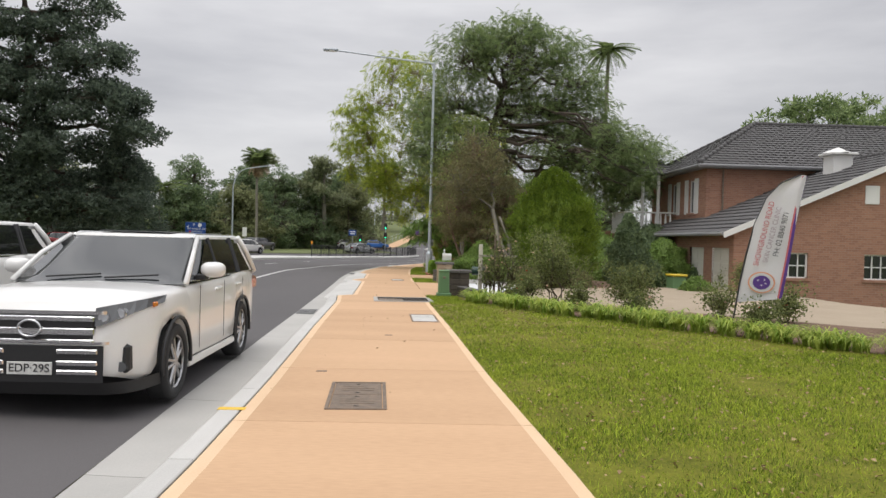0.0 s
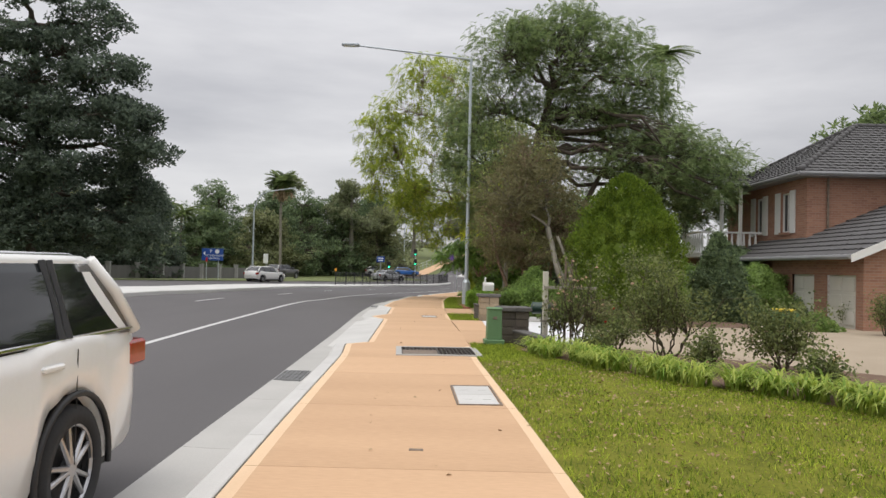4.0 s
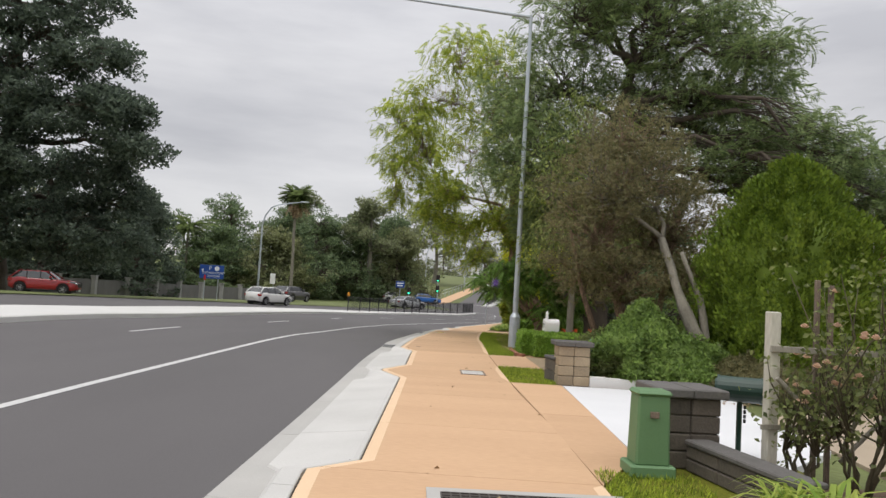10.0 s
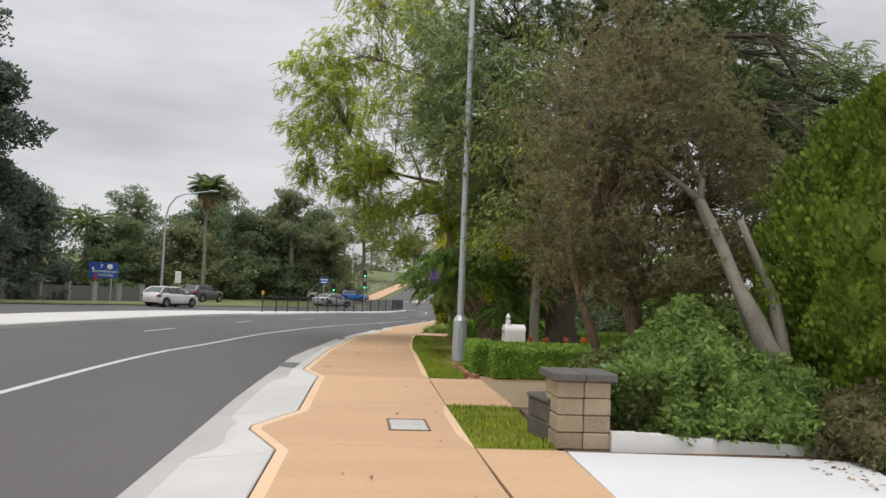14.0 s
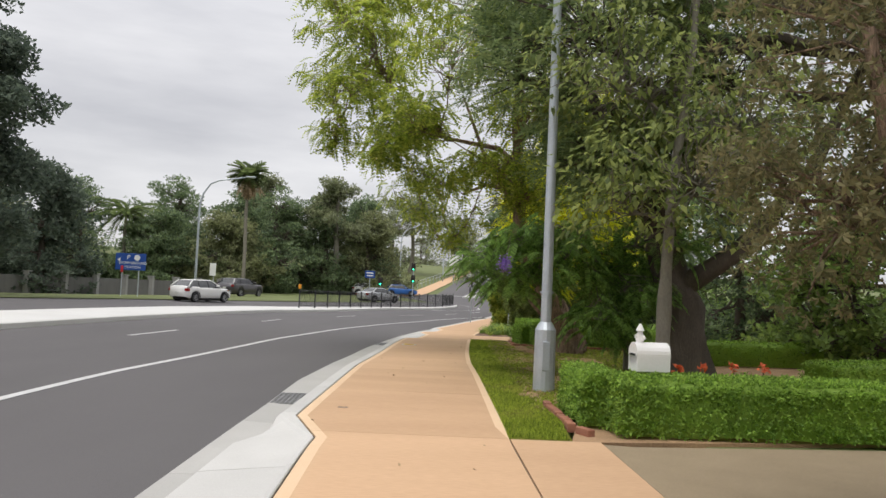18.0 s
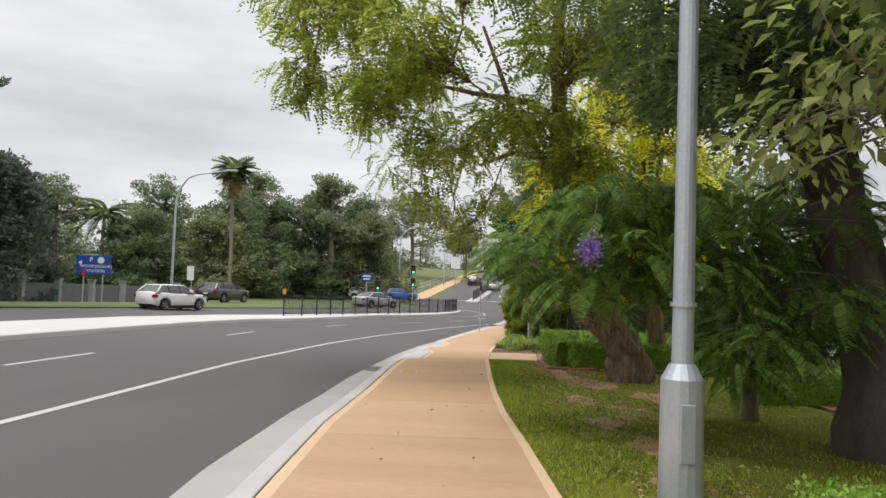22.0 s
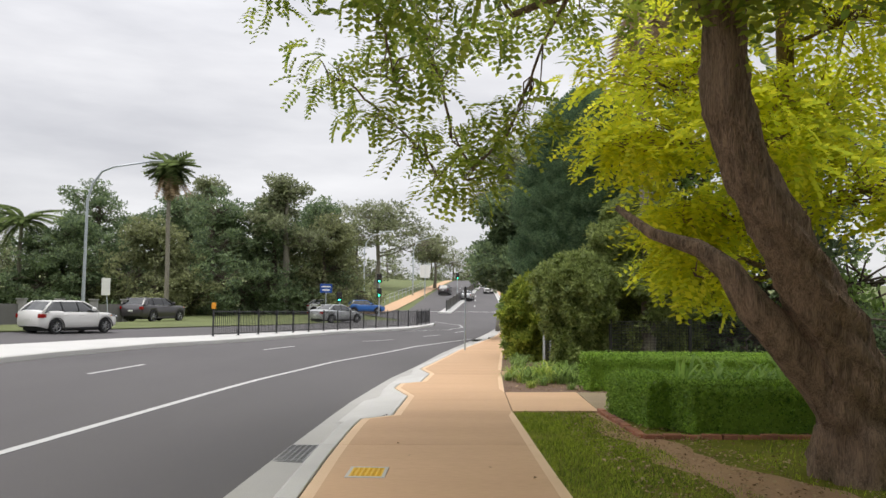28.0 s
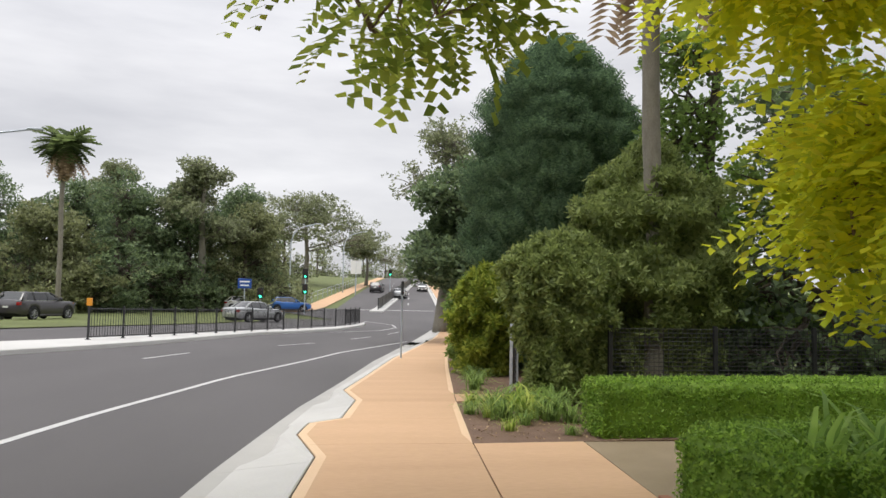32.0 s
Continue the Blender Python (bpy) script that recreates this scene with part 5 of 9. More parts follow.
def dense_crown(name, base, profile, n, leaf, size, material, label, seed, category="tree", lump=0.12, bark=None, sx=1.0, tilt=None, up=0.0, nub=0.13, cells=0):
    """A clipped or columnar crown: profile is (height, radius); leaves sit on a lumpy surface over a dark core."""
    rng = np.random.default_rng(seed)
    t = thing(name, base, label, category)
    hs, rs = [p[0] for p in profile], [p[1] for p in profile]
    tb = Tubes()
    tb.add([(0, 0, -0.1), (0, 0, hs[0] + 0.25 * (hs[-1] - hs[0]))], [max(rs) * 0.09 + 0.03, max(rs) * 0.05 + 0.02], n=8)
    tb.make("trunk", bark or M["bark_dark"], t)
    v, f = [], []
    m, nz = 22, 16
    for j in range(nz + 1):
        z = hs[0] + (hs[-1] - hs[0]) * j / nz
        r = float(np.interp(z, hs, rs)) * 0.88
        for i in range(m):
            a = 2 * math.pi * i / m
            q = Vector((math.cos(a), math.sin(a), z * 0.9))
            rr = r * (0.70 if cells else 1) * (1 + lump * 1.6 * noise.noise(q * 2.3 + Vector((seed, 0, 0))) + 0.07 * noise.noise(q * 6.5)) * (1 - 0.8 * max(0, nub - 0.13))
            v.append((rr * math.cos(a) * sx, rr * math.sin(a), (z - 0.08 * (j == nz)) * (0.9 if cells else 1)))
    for j in range(nz):
        f += [(j * m + i, j * m + (i + 1) % m, (j + 1) * m + (i + 1) % m, (j + 1) * m + i) for i in range(m)]
    f.append(tuple(nz * m + i for i in range(m)))
    mesh_obj("inner_foliage", v, f, material, t, smooth=True)
    # leaves in proportion to girth
    zz = rng.uniform(hs[0], hs[-1], n * 3)
    rr = np.interp(zz, hs, rs)
    keep = rng.uniform(0, max(rs), n * 3) < rr + 0.12 * max(rs)
    zz, rr = zz[keep][:n], rr[keep][:n]
    a = rng.uniform(0, 2 * np.pi, len(zz))
    lm = np.array([noise.noise(Vector((math.cos(b), math.sin(b), z * 0.9)) * 2.3 + Vector((seed, 0, 0))) for b, z in zip(a, zz)])
    fm = np.array([noise.noise(Vector((math.cos(b), math.sin(b), z * 0.45)) * (6.5 if nub < 0.2 else 9.0)) for b, z in zip(a, zz)])
    q = rr * (1 + lump * 1.6 * lm + nub * fm) * rng.uniform(0.84, 1.03, len(zz))
    if cells:
        # tight upright tufts, with deep gaps between them
        pick = rng.integers(0, len(zz), cells)
        flat = np.stack([np.cos(a) * rr, np.sin(a) * rr, zz * 0.62], 1)
        near = np.full(len(zz), 9.0)
        for k in pick:
            near = np.minimum(near, ((flat - flat[k]) ** 2).sum(1))
        q = q * (1.04 - 0.36 * np.clip(np.sqrt(near) / 0.19, 0, 1.1) ** 1.8)
    P = np.stack([q * np.cos(a) * sx, q * np.sin(a), zz + rng.normal(0, 0.04, len(zz))], 1)
    Rm = rand_rot(rng, len(zz), tilt)
    if up:
        # sprays that stand out and up from the surface
        out = np.stack([np.cos(a), np.sin(a), np.full(len(a), up)], 1) + rng.normal(0, 0.28, (len(a), 3))
        out /= np.linalg.norm(out, axis=1, keepdims=True)
        side = np.cross(out, np.array([0, 0, 1.0]) + rng.normal(0, 0.3, (len(a), 3)))
        side /= np.linalg.norm(side, axis=1, keepdims=True)
        Rm = np.stack([out, side, np.cross(out, side)], 2)
    scatter("foliage", leaf, P, size * rng.uniform(0.6, 1.3, len(zz)), Rm, material, t)
    return t


FAN = ([(0, 0, 0), (0.45, 0.30, 0.02), (0.8, 0.34, 0.05), (1.0, 0.05, 0.0), (0.85, -0.3, 0.05), (0.45, -0.30, 0.02)], [(0, 1, 2, 3), (0, 3, 4, 5)])
SPRAY = pinnate(5, 0.09, 0.34, -0.1)
dense_crown("golden_conifer", (5.35, 28.6, level(28) - 0.1), [(0.05, 1.2), (0.6, 1.55), (1.6, 1.75), (2.6, 1.68), (3.3, 1.42), (3.9, 1.0), (4.35, 0.5), (4.55, 0.12)], 70000, FAN, 0.066, M["lf_con"],
            "dome-shaped golden green conifer with dense upright sprays", 21, "conifer", 0.16, up=1.9, nub=0.10, cells=400)


def hedge(name, pts, w, h, label, seed, dens=900, lift=0.0):
    """A clipped box hedge along plan points, with a lumpy leafy surface."""
    rng = np.random.default_rng(seed)
    x0, y0 = pts[0]
    t = thing(name, (x0, y0, level(y0)), label, "hedge")
    v, f, P, Nn = [], [], [], []
    P2 = [Vector((p[0] - x0, p[1] - y0, level(p[1]) - level(y0))) for p in pts]
    for a, b in zip(P2[:-1], P2[1:]):
        d = (b - a)
        L = d.length
        d.normalize()
        n = Vector((-d.y, d.x, 0))
        m = max(2, int(L / 0.35))
        prof = [(-0.47, 0.0), (-0.5, 0.35), (-0.49, 0.85), (-0.42, 0.96), (0, 0.985), (0.42, 0.96), (0.49, 0.85), (0.5, 0.35), (0.47, 0.0)]
        base = len(v)
        for i in range(m + 1):
            c = a + d * (0.05 + (L - 0.1) * i / m)
            for px, pz in prof:
                q = c + n * (px * w * 0.94) + Vector((0, 0, pz * h * 0.96))
                q += Vector((0, 0, 1)) * 0.03 * noise.noise(q * 2.2) + n * 0.04 * noise.noise(q * 1.9 + Vector((5, 1, 2)))
                v.append(q)
        k = len(prof)
        for i in range(m):
            f += [(base + i * k + j, base + i * k + j + 1, base + (i + 1) * k + j + 1, base + (i + 1) * k + j) for j in range(k - 1)]
        f += [tuple(base + j for j in range(k)), tuple(base + m * k + j for j in reversed(range(k)))]
        area = L * (2 * h + w)
        cnt = int(area * dens)
        s = rng.uniform(0, L, cnt)
        u = rng.uniform(0, 2 * h + w, cnt)
        px = np.where(u < h, -w / 2, np.where(u < h + w, u - h - w / 2, w / 2))
        pz = np.where(u < h, u, np.where(u < h + w, h, u - h - w))
        e = int(w * h * dens)
        for end in (0, L):
            s = np.concatenate([s, np.full(e, float(end))])
            px = np.concatenate([px, rng.uniform(-w / 2, w / 2, e)])
            pz = np.concatenate([pz, rng.uniform(0, h, e)])
        rnd = 0.10 * np.maximum(0, np.abs(px) / (w / 2) - 0.8) / 0.2 * (pz > h * 0.9)
        Q = np.array(a)[None] + s[:, None] * np.array(d)[None] + px[:, None] * np.array(n)[None]
        Q[:, 2] += pz - rnd
        P.append(Q + rng.normal(0, 0.014, Q.shape))
    mesh_obj("inner_foliage", v, f, M["lf_box"], t, smooth=True)
    P = np.concatenate(P)
    scatter("foliage", TUFT3, P, 0.042 * rng.uniform(0.6, 1.4, len(P)), rand_rot(rng, len(P)), M["lf_box"], t)
    return t


TUFT3 = tuft(3, 0.26)
hedge("box_hedge", [(1.05, 34.1), (4.4, 34.3)], 0.62, 0.62, "clipped green box hedge beside the driveway", 31, 1100)
hedge("box_hedge", [(1.0, 34.3), (0.95, 35.6)], 0.5, 0.60, "clipped green box hedge beside the verge", 32, 1100)
hedge("box_hedge", [(1.95, 50.35), (1.80, 51.9)], 0.55, 0.62, "clipped green box hedge along a brick edging", 33, 900)
hedge("box_hedge", [(2.0, 50.0), (6.5, 50.4)], 0.6, 0.62, "clipped green box hedge along a brick edging", 34, 900)
hedge("box_hedge", [(2.0, 52.2), (6.5, 52.6)], 0.55, 0.58, "clipped green box hedge beside the gravel driveway", 35, 900)
hedge("box_hedge", [(2.0, 55.45), (7.2, 55.85)], 0.6, 0.72, "tall clipped green box hedge before a black mesh fence", 36, 900)
hedge("box_hedge", [(5.2, 37.81), (9.0, 40.12)], 0.6, 0.6, "clipped box hedge in the shaded garden", 37, 400)
hedge("box_hedge", [(4.0, 44.4), (9.0, 45.44)], 0.6, 0.6, "clipped box hedge in the shaded garden", 38, 400)

# far right and behind the house
make_tree("fig_tree", (34, 60, -0.5), [(0, 0, 0), (0.3, 0, 4), (0.2, 0.2, 9)], 0.6, [(0, 0, 11.5, 6.5, 5, 3.0, 90), (4, 0, 9.5, 5, 4, 3, 60), (-3.5, 0, 8.8, 4, 4, 2.2, 40)],
          TUFT, M["lf_jac"], M["bark_grey"], "broad green tree behind the brick house", 41, 0.55, 1.2, 26, twig=0.03)


# ---- trees across the road and in the distance ----
CLUMPY = tuft(3, 0.3)


def far_tree(name, x, y, h, r, material, label, seed, bark="bark_dark", low=0.25, n=7, size=0.55, cl=1.2, per=26, cnt=36, squash=0.7, z=None, skirt=False, group=""):
    rng = np.random.default_rng(seed)
    lobes = []
    for i in range(n):
        t = i / max(1, n - 1)
        a = rng.uniform(0, 6.28) if i else 0
        rr = r * (0.75 * (1 - 0.75 * t)) * rng.uniform(0.7, 1.1)
        k = r * (0.62 - 0.2 * t) * rng.uniform(0.85, 1.15)
        lobes.append((rr * math.cos(a * 1.0 + i * 2.4), rr * math.sin(a + i * 2.4), h * (low + (0.9 - low) * t), k, k, k * squash, cnt))
    if skirt:
        for i in range(4):
            a = i * 1.57 + 0.4
            lobes.append((r * 0.6 * math.cos(a), r * 0.6 * math.sin(a), h * 0.12, r * 0.5, r * 0.5, h * 0.14, cnt))
    zb = land(x, y) if z is None else z
    size = size * 0.78
    return make_tree(name, (x, y, zb - 0.1), [(0, 0, 0), (0.02 * h, 0, h * 0.3), (0, 0.02 * h, h * 0.6), (0.02 * h, 0, h * 0.88)], 0.028 * h, lobes, CLUMPY, material, M[bark], label, seed,
                     size, cl, per, group, twig=0.03, inner=0.35, sides=5)


FIG = (-33.5, 64, land(-33.5, 64) - 0.1)
make_tree("fig_tree", FIG, [(0, 0, 0), (0.4, 0, 4), (0.2, 0.3, 9), (0.6, 0, 14), (0.4, 0, 20)], 0.75,
          [(9.6, -1, 10.2, 2.3, 2.6, 1.0, 36), (6.4, 1, 8.6, 2.8, 2.6, 1.4, 40), (8.4, -2, 12.4, 2.6, 2.6, 1.2, 40), (5.4, 2, 14.0, 3.0, 2.6, 1.4, 40), (6.6, -1, 16.0, 2.8, 2.6, 1.4, 36), (3.0, 0, 18.2, 3.4, 3.0, 1.6, 40), (4.4, 1, 20.6, 2.8, 2.6, 1.5, 30), (4.0, -2, 11.6, 3.2, 2.6, 1.5, 40), (1.5, -2, 15.4, 3.4, 3.0, 1.6, 40), (8.0, 2, 6.6, 2.4, 2.2, 1.4, 34), (4.5, 1, 5.4, 3.0, 2.4, 1.6, 36),
           (0, -2, 22.6, 3.4, 3, 1.6, 34), (0.2, -3, 10.0, 3.4, 2.6, 1.6, 36), (-2, -3, 13.0, 3.6, 3, 1.7, 36), (-5, -2, 17, 3.8, 3, 1.8, 34), (-3.4, -4, 8.0, 3.6, 3, 1.8, 36), (-8, -3, 11, 3.8, 3, 2.0, 34), (-9, -1, 15.5, 3.8, 3, 2.0, 30), (1.0, -3, 6.2, 3.2, 2.4, 1.6, 34), (-2, 0, 4.4, 3.6, 3, 1.8, 36), (-7, 0, 5.6, 3.6, 3, 2.0, 30),
           (2.4, -3, 8.2, 3.2, 2.4, 1.5, 36), (5.4, -1, 3.6, 3.0, 2.4, 1.6, 36), (8.6, 0, 4.0, 2.3, 2.0, 1.5, 30), (-4, -3, 5.0, 4.0, 3.0, 2.0, 36), (-1.4, -3.4, 18.4, 3.2, 2.6, 1.4, 32), (-4.6, -4, 11.0, 3.4, 2.6, 1.5, 34), (1.6, -3.2, 13.2, 3.0, 2.4, 1.3, 32), (-6.5, -2, 20.5, 3.4, 3.0, 1.8, 30), (1.2, -3, 3.4, 3.0, 2.4, 1.8, 34)],
          CLUMPY, M["lf_dark"], M["bark_dark"], "huge dark fig tree with spreading layered crown", 51, 0.30, 0.95, 40, twig=0.025, inner=0.3, sides=6)
for i, (x, y, h, r) in enumerate([(-31.0, 80.5, 10.0, 4.0), (-37.5, 77, 12, 5), (-45, 73, 12, 6), (-54, 66, 13, 7)]):
    far_tree("broadleaf_tree", x, y, h, r, M["lf_dark"], "dark leafy tree beyond the grey fence", 53 + i, low=0.14, n=9, size=0.42, cl=0.9, per=20, cnt=24, skirt=True, group="trees beyond the grey fence")
for i, (x, y, h, r, m, s) in enumerate([(-33, 95, 8.5, 5, "lf_far", 1), (-39, 92, 8, 5, "lf_far2", 0), (-27, 97, 6.4, 4.2, "lf_far", 1), (-21, 99, 6.6, 4.4, "lf_far2", 1), (-18, 103, 8.6, 5, "lf_far", 1),
                                       (-13.5, 106, 9.0, 4.2, "lf_far", 1), (-9.5, 108.5, 7.6, 4.0, "lf_far2", 1), (-10.5, 114, 9.5, 4.4, "lf_far", 1), (-46, 100, 9, 6, "lf_far2", 1), (-24, 112, 9, 5, "lf_far", 1), (-31, 112, 10, 6, "lf_far", 0), (-55, 90, 10, 7, "lf_far", 1)]):
    x, y, h, r = -1.3 + (x + 1.3) * (y + 16 - 46) / (y - 46), y + 16, h * 1.42, r * 1.2
    far_tree("roadside_tree", x, y, h, r, M[m], "dense green roadside tree in a thicket", 60 + i, low=0.18, n=10, size=0.42, cl=0.95, per=24, cnt=24, skirt=True, group="trees of the roadside thicket")
# tall gums behind
for i, (x, y, h, r) in enumerate([(-29.3, 140, 17.5, 4.2), (-15.2, 120, 15.4, 3.8), (3.0, 195, 11, 6.5), (-33, 150, 15, 4)]):
    far_tree("gum_tree", x, y, h, r, M["lf_gum"], "tall gum tree with an open layered crown", 90 + i, bark="bark_grey", low=0.5, n=9, size=0.42, cl=1.0, per=22, cnt=20, squash=0.42, group="tall gums")
far_tree("gum_tree", -8.6, 186, 17.5, 13.5, M["lf_gum"], "broad gum tree with an open layered crown on the hill", 97, bark="bark_grey", low=0.46, n=15, size=0.62, cl=1.5, per=18, cnt=16, squash=0.2, group="tall gums")
for i in range(26):
    x = -90 + i * 7.5 + 3 * math.sin(i * 2.7)
    y = 330 + 25 * math.sin(i * 1.3) + (40 if -10 < x < 45 else 0)
    far_tree("hill_tree", x, y, 12 + 5 * math.sin(i * 3.1) ** 2, 7, M["lf_gum" if i % 3 else "lf_far"], "distant tree on the hill crest", 120 + i, low=0.2, n=5, size=1.1, cl=2.2, per=6, cnt=8, skirt=True, group="trees on the crest")
for i in range(14):
    far_tree("hill_tree", -14 - i * 9, 205 + 14 * math.sin(i * 2.2), 11 + 3 * math.sin(i * 1.9), 6, M["lf_far" if i % 2 else "lf_gum"], "distant tree on the hill slope", 150 + i, low=0.2, n=5, size=1.0, cl=1.9, per=7, cnt=9, skirt=True, group="trees on the crest",
             z=level(205) + 0.05 * min(40, 11 + i * 9))
for i in range(10):
    far_tree("hill_tree", 30 + 3 * i + 6 * math.sin(i * 2.2), 150 + 18 * i, 10 + 3 * math.sin(i * 1.9), 5.5, M["lf_far" if i % 2 else "lf_gum"], "distant tree beside the hill road", 170 + i, low=0.2, n=5, size=0.9, cl=1.8, per=7, cnt=9, skirt=True, group="trees beside the hill road")


def palm(name, at, h, r, label, seed, crown=2.2, dead=True, nf=34, fl=None, low=-0.35, skirt=0.5, dead_w=0.016):
    rng = np.random.default_rng(seed)
    t = thing(name, at, label, "palm")
    tb = Tubes()
    pts = [(0.004 * h * math.sin(i * 0.5), 0.003 * h * math.cos(i), h * i / 14) for i in range(15)]
    tb.add(pts, [r * (1.25 if i == 0 else 1 - 0.25 * i / 14) for i in range(15)], n=10, lumpy=0.1)
    tb.make("trunk", M["bark_grey"], t)
    top = np.array(pts[-1])
    frond = fl or pinnate(22, 0.05, 0.26, 0.9)
    a = rng.uniform(0, 2 * np.pi, nf)
    el = rng.uniform(low, 1.15, nf)
    out = np.stack([np.cos(a) * np.cos(el), np.sin(a) * np.cos(el), np.sin(el)], 1)
    side = np.stack([-np.sin(a), np.cos(a), np.zeros(nf)], 1)
    Rm = np.stack([out, side, np.cross(out, side)], 2)
    scatter("crown", frond, np.repeat(top[None], nf, 0), crown * rng.uniform(0.8, 1.15, nf), Rm, M["lf_palm"], t)
    if dead:
        n2 = int(nf * skirt)
        a = rng.uniform(0, 2 * np.pi, n2)
        el = rng.uniform(-1.4, -0.55, n2)
        out = np.stack([np.cos(a) * np.cos(el), np.sin(a) * np.cos(el), np.sin(el)], 1)
        side = np.stack([-np.sin(a), np.cos(a), np.zeros(n2)], 1)
        Rm = np.stack([out, side, np.cross(out, side)], 2)
        scatter("dead_fronds", pinnate(12 if dead_w > 0.02 else 24, dead_w, 0.20, 0.25), np.repeat(top[None] - np.array([[0, 0, 0.2]]), n2, 0), crown * rng.uniform(0.75, 1.0 if dead_w < 0.02 else 1.5, n2), Rm, M["lf_deadpalm"], t)
    return t


palm("fan_palm", (-22.4, 104.6, land(-22.4, 104.6)), 12.9, 0.20, "tall palm with a skirt of dead fronds", 201, 1.75, True, 64, pinnate(9, 0.13, 0.5, 0.5), low=-0.6, skirt=1.6, dead_w=0.05)
palm("palm", (14.2, 56, -0.3), 16.6, 0.17, "tall slender palm above the garden", 202, 1.5, False, 44)
palm("palm", (4.62, 59.6, level(59)), 10.4, 0.2, "palm with a ringed grey trunk and hanging dead fronds", 203, 3.4, True, 12)
palm("palm", (-38, 111, land(-38, 111)), 8.6, 0.2, "feathery palm among roadside trees", 204, 2.8, False)

# garden beyond the mesh fence
dense_crown("cypress", (4.9, 67.2, level(67)), [(0.1, 1.7), (2, 2.15), (5, 2.3), (7.3, 2.0), (8.8, 1.3), (9.6, 0.3)], 26000, SPRAY, 0.34, M["lf_cyp"], "large blue-green cypress with dense sprays", 211, "conifer", 0.22, up=1.3)
dense_crown("cypress", (9.5, 75, level(74)), [(0.1, 2.0), (2, 2.4), (5, 2.2), (7.0, 1.3), (8.6, 0.1)], 14000, SPRAY, 0.34, M["lf_cyp"], "dark blue-green cypress beside the footpath", 212, "conifer", 0.22, up=1.3)
far_tree("garden_tree", 5.4, 97, 15.4, 3.6, M["lf_gum"], "tall airy garden tree with pale branches", 215, bark="bark_grey", low=0.66, n=7, size=0.34, cl=0.8, per=9, cnt=28)
far_tree("garden_tree", 5.4, 84, 10.0, 3.6, M["lf_far"], "dark garden tree overhanging the footpath", 213, low=0.25, n=9, size=0.4, cl=0.8, per=30, cnt=34)
far_tree("garden_tree", 9.0, 96, 10, 3.8, M["lf_far2"], "pale garden tree overhanging the footpath", 214, low=0.3, n=8, size=0.4, cl=0.8, per=24, cnt=30)
for i, (x, y, h, r) in enumerate([(9.0, 60.8, 7.5, 2.4), (7.6, 63.0, 9.0, 2.4), (11, 56, 7, 3.2), (10.5, 62, 8, 3.2), (14, 50, 8, 4), (10.5, 46.5, 5, 2.5)]):
    far_tree("garden_shrub", x, y, h, r, M["lf_shrub" if i % 2 else "lf_far"], "tall dense garden shrub with long leaves", 220 + i, low=0.15, n=8, size=0.26, cl=0.6, per=15, cnt=20, skirt=True)
for i, (x, y) in enumerate([(2.75, 65.6), (3.1, 68.2), (3.6, 71), (4.3, 74), (5.0, 78), (6.0, 83), (7.0, 88), (8.2, 93)]):
    dense_crown("hedge_shrub", (x - 0.2, y, level(y)), [(0.05, 0.6), (0.8, 0.8), (1.8, 0.8), (2.5, 0.5), (2.9, 0.1)], 3600, TUFT, 0.19, M["lf_green" if i % 2 == 0 else "lf_shrub"], "yellow-green shrub along the garden fence", 230 + i, "shrub", 0.6)
dense_crown("climber", (2.6, 58.9, level(59)), [(0.1, 0.5), (0.8, 0.6), (1.6, 0.85), (2.4, 0.95), (3.0, 0.4)], 11000, TUFT, 0.13, M["lf_vine"], "tangled green climber over the garden gate", 240, "climber", 0.4)
dense_crown("climber", (5.0, 60.6, level(58)), [(0.1, 0.9), (1.2, 1.2), (2.4, 1.6), (4.0, 1.4), (5.2, 0.2)], 11000, TUFT, 0.15, M["lf_vine"], "overgrown shrub with long grey-green leaves", 241, "shrub", 0.4)


# ---- street things ----
def text_mesh(string, size, material, parent, m, name="lettering", depth=0.002):
    cu = bpy.data.curves.new(name, "FONT")
    cu.body, cu.size, cu.align_x, cu.align_y, cu.extrude = string, size, "CENTER", "CENTER", depth
    tmp = bpy.data.objects.new(name, cu)
    scene.collection.objects.link(tmp)
    me = bpy.data.meshes.new_from_object(tmp.evaluated_get(bpy.context.evaluated_depsgraph_get()))
    bpy.data.objects.remove(tmp)
    me.materials.clear()
    me.materials.append(material)
    ob = new(name, me)
    ob.parent = parent
    ob.matrix_basis = m
    return ob


M["green_box"] = mat("green_plastic", (0.13, 0.24, 0.11), (0.10, 0.19, 0.085), 0.55, 3, 70, 0.1, spread=0.6)
M["dark_green"] = mat("dark_green_metal", (0.018, 0.05, 0.035), None, 0.35, 4, 50, 0.05)
M["stone"] = mat("sandstone_block", (0.46, 0.37, 0.25), (0.26, 0.205, 0.14), 0.95, 2.5, 40, 0.7, spread=0.5, per_object=0.35, bdist=0.02)
M["stone_dark"] = mat("weathered_block", (0.15, 0.125, 0.10), (0.07, 0.06, 0.05), 0.95, 3, 40, 0.7, spread=0.5, per_object=0.3, bdist=0.02)
M["capstone"] = mat("dark_capstone", (0.15, 0.14, 0.13), (0.075, 0.07, 0.066), 0.85, 3, 50, 0.4, spread=0.5)
M["old_wood"] = mat("weathered_grey_wood", (0.40, 0.37, 0.31), (0.22, 0.20, 0.165), 0.9, 6, 50, 0.6, stretch=(1, 1, 0.3), spread=0.5)
M["white_wood"] = mat("flaking_white_paint_wood", (0.66, 0.63, 0.54), (0.45, 0.42, 0.35), 0.75, 7, 40, 0.4, stretch=(1, 1, 0.25), spread=0.4)
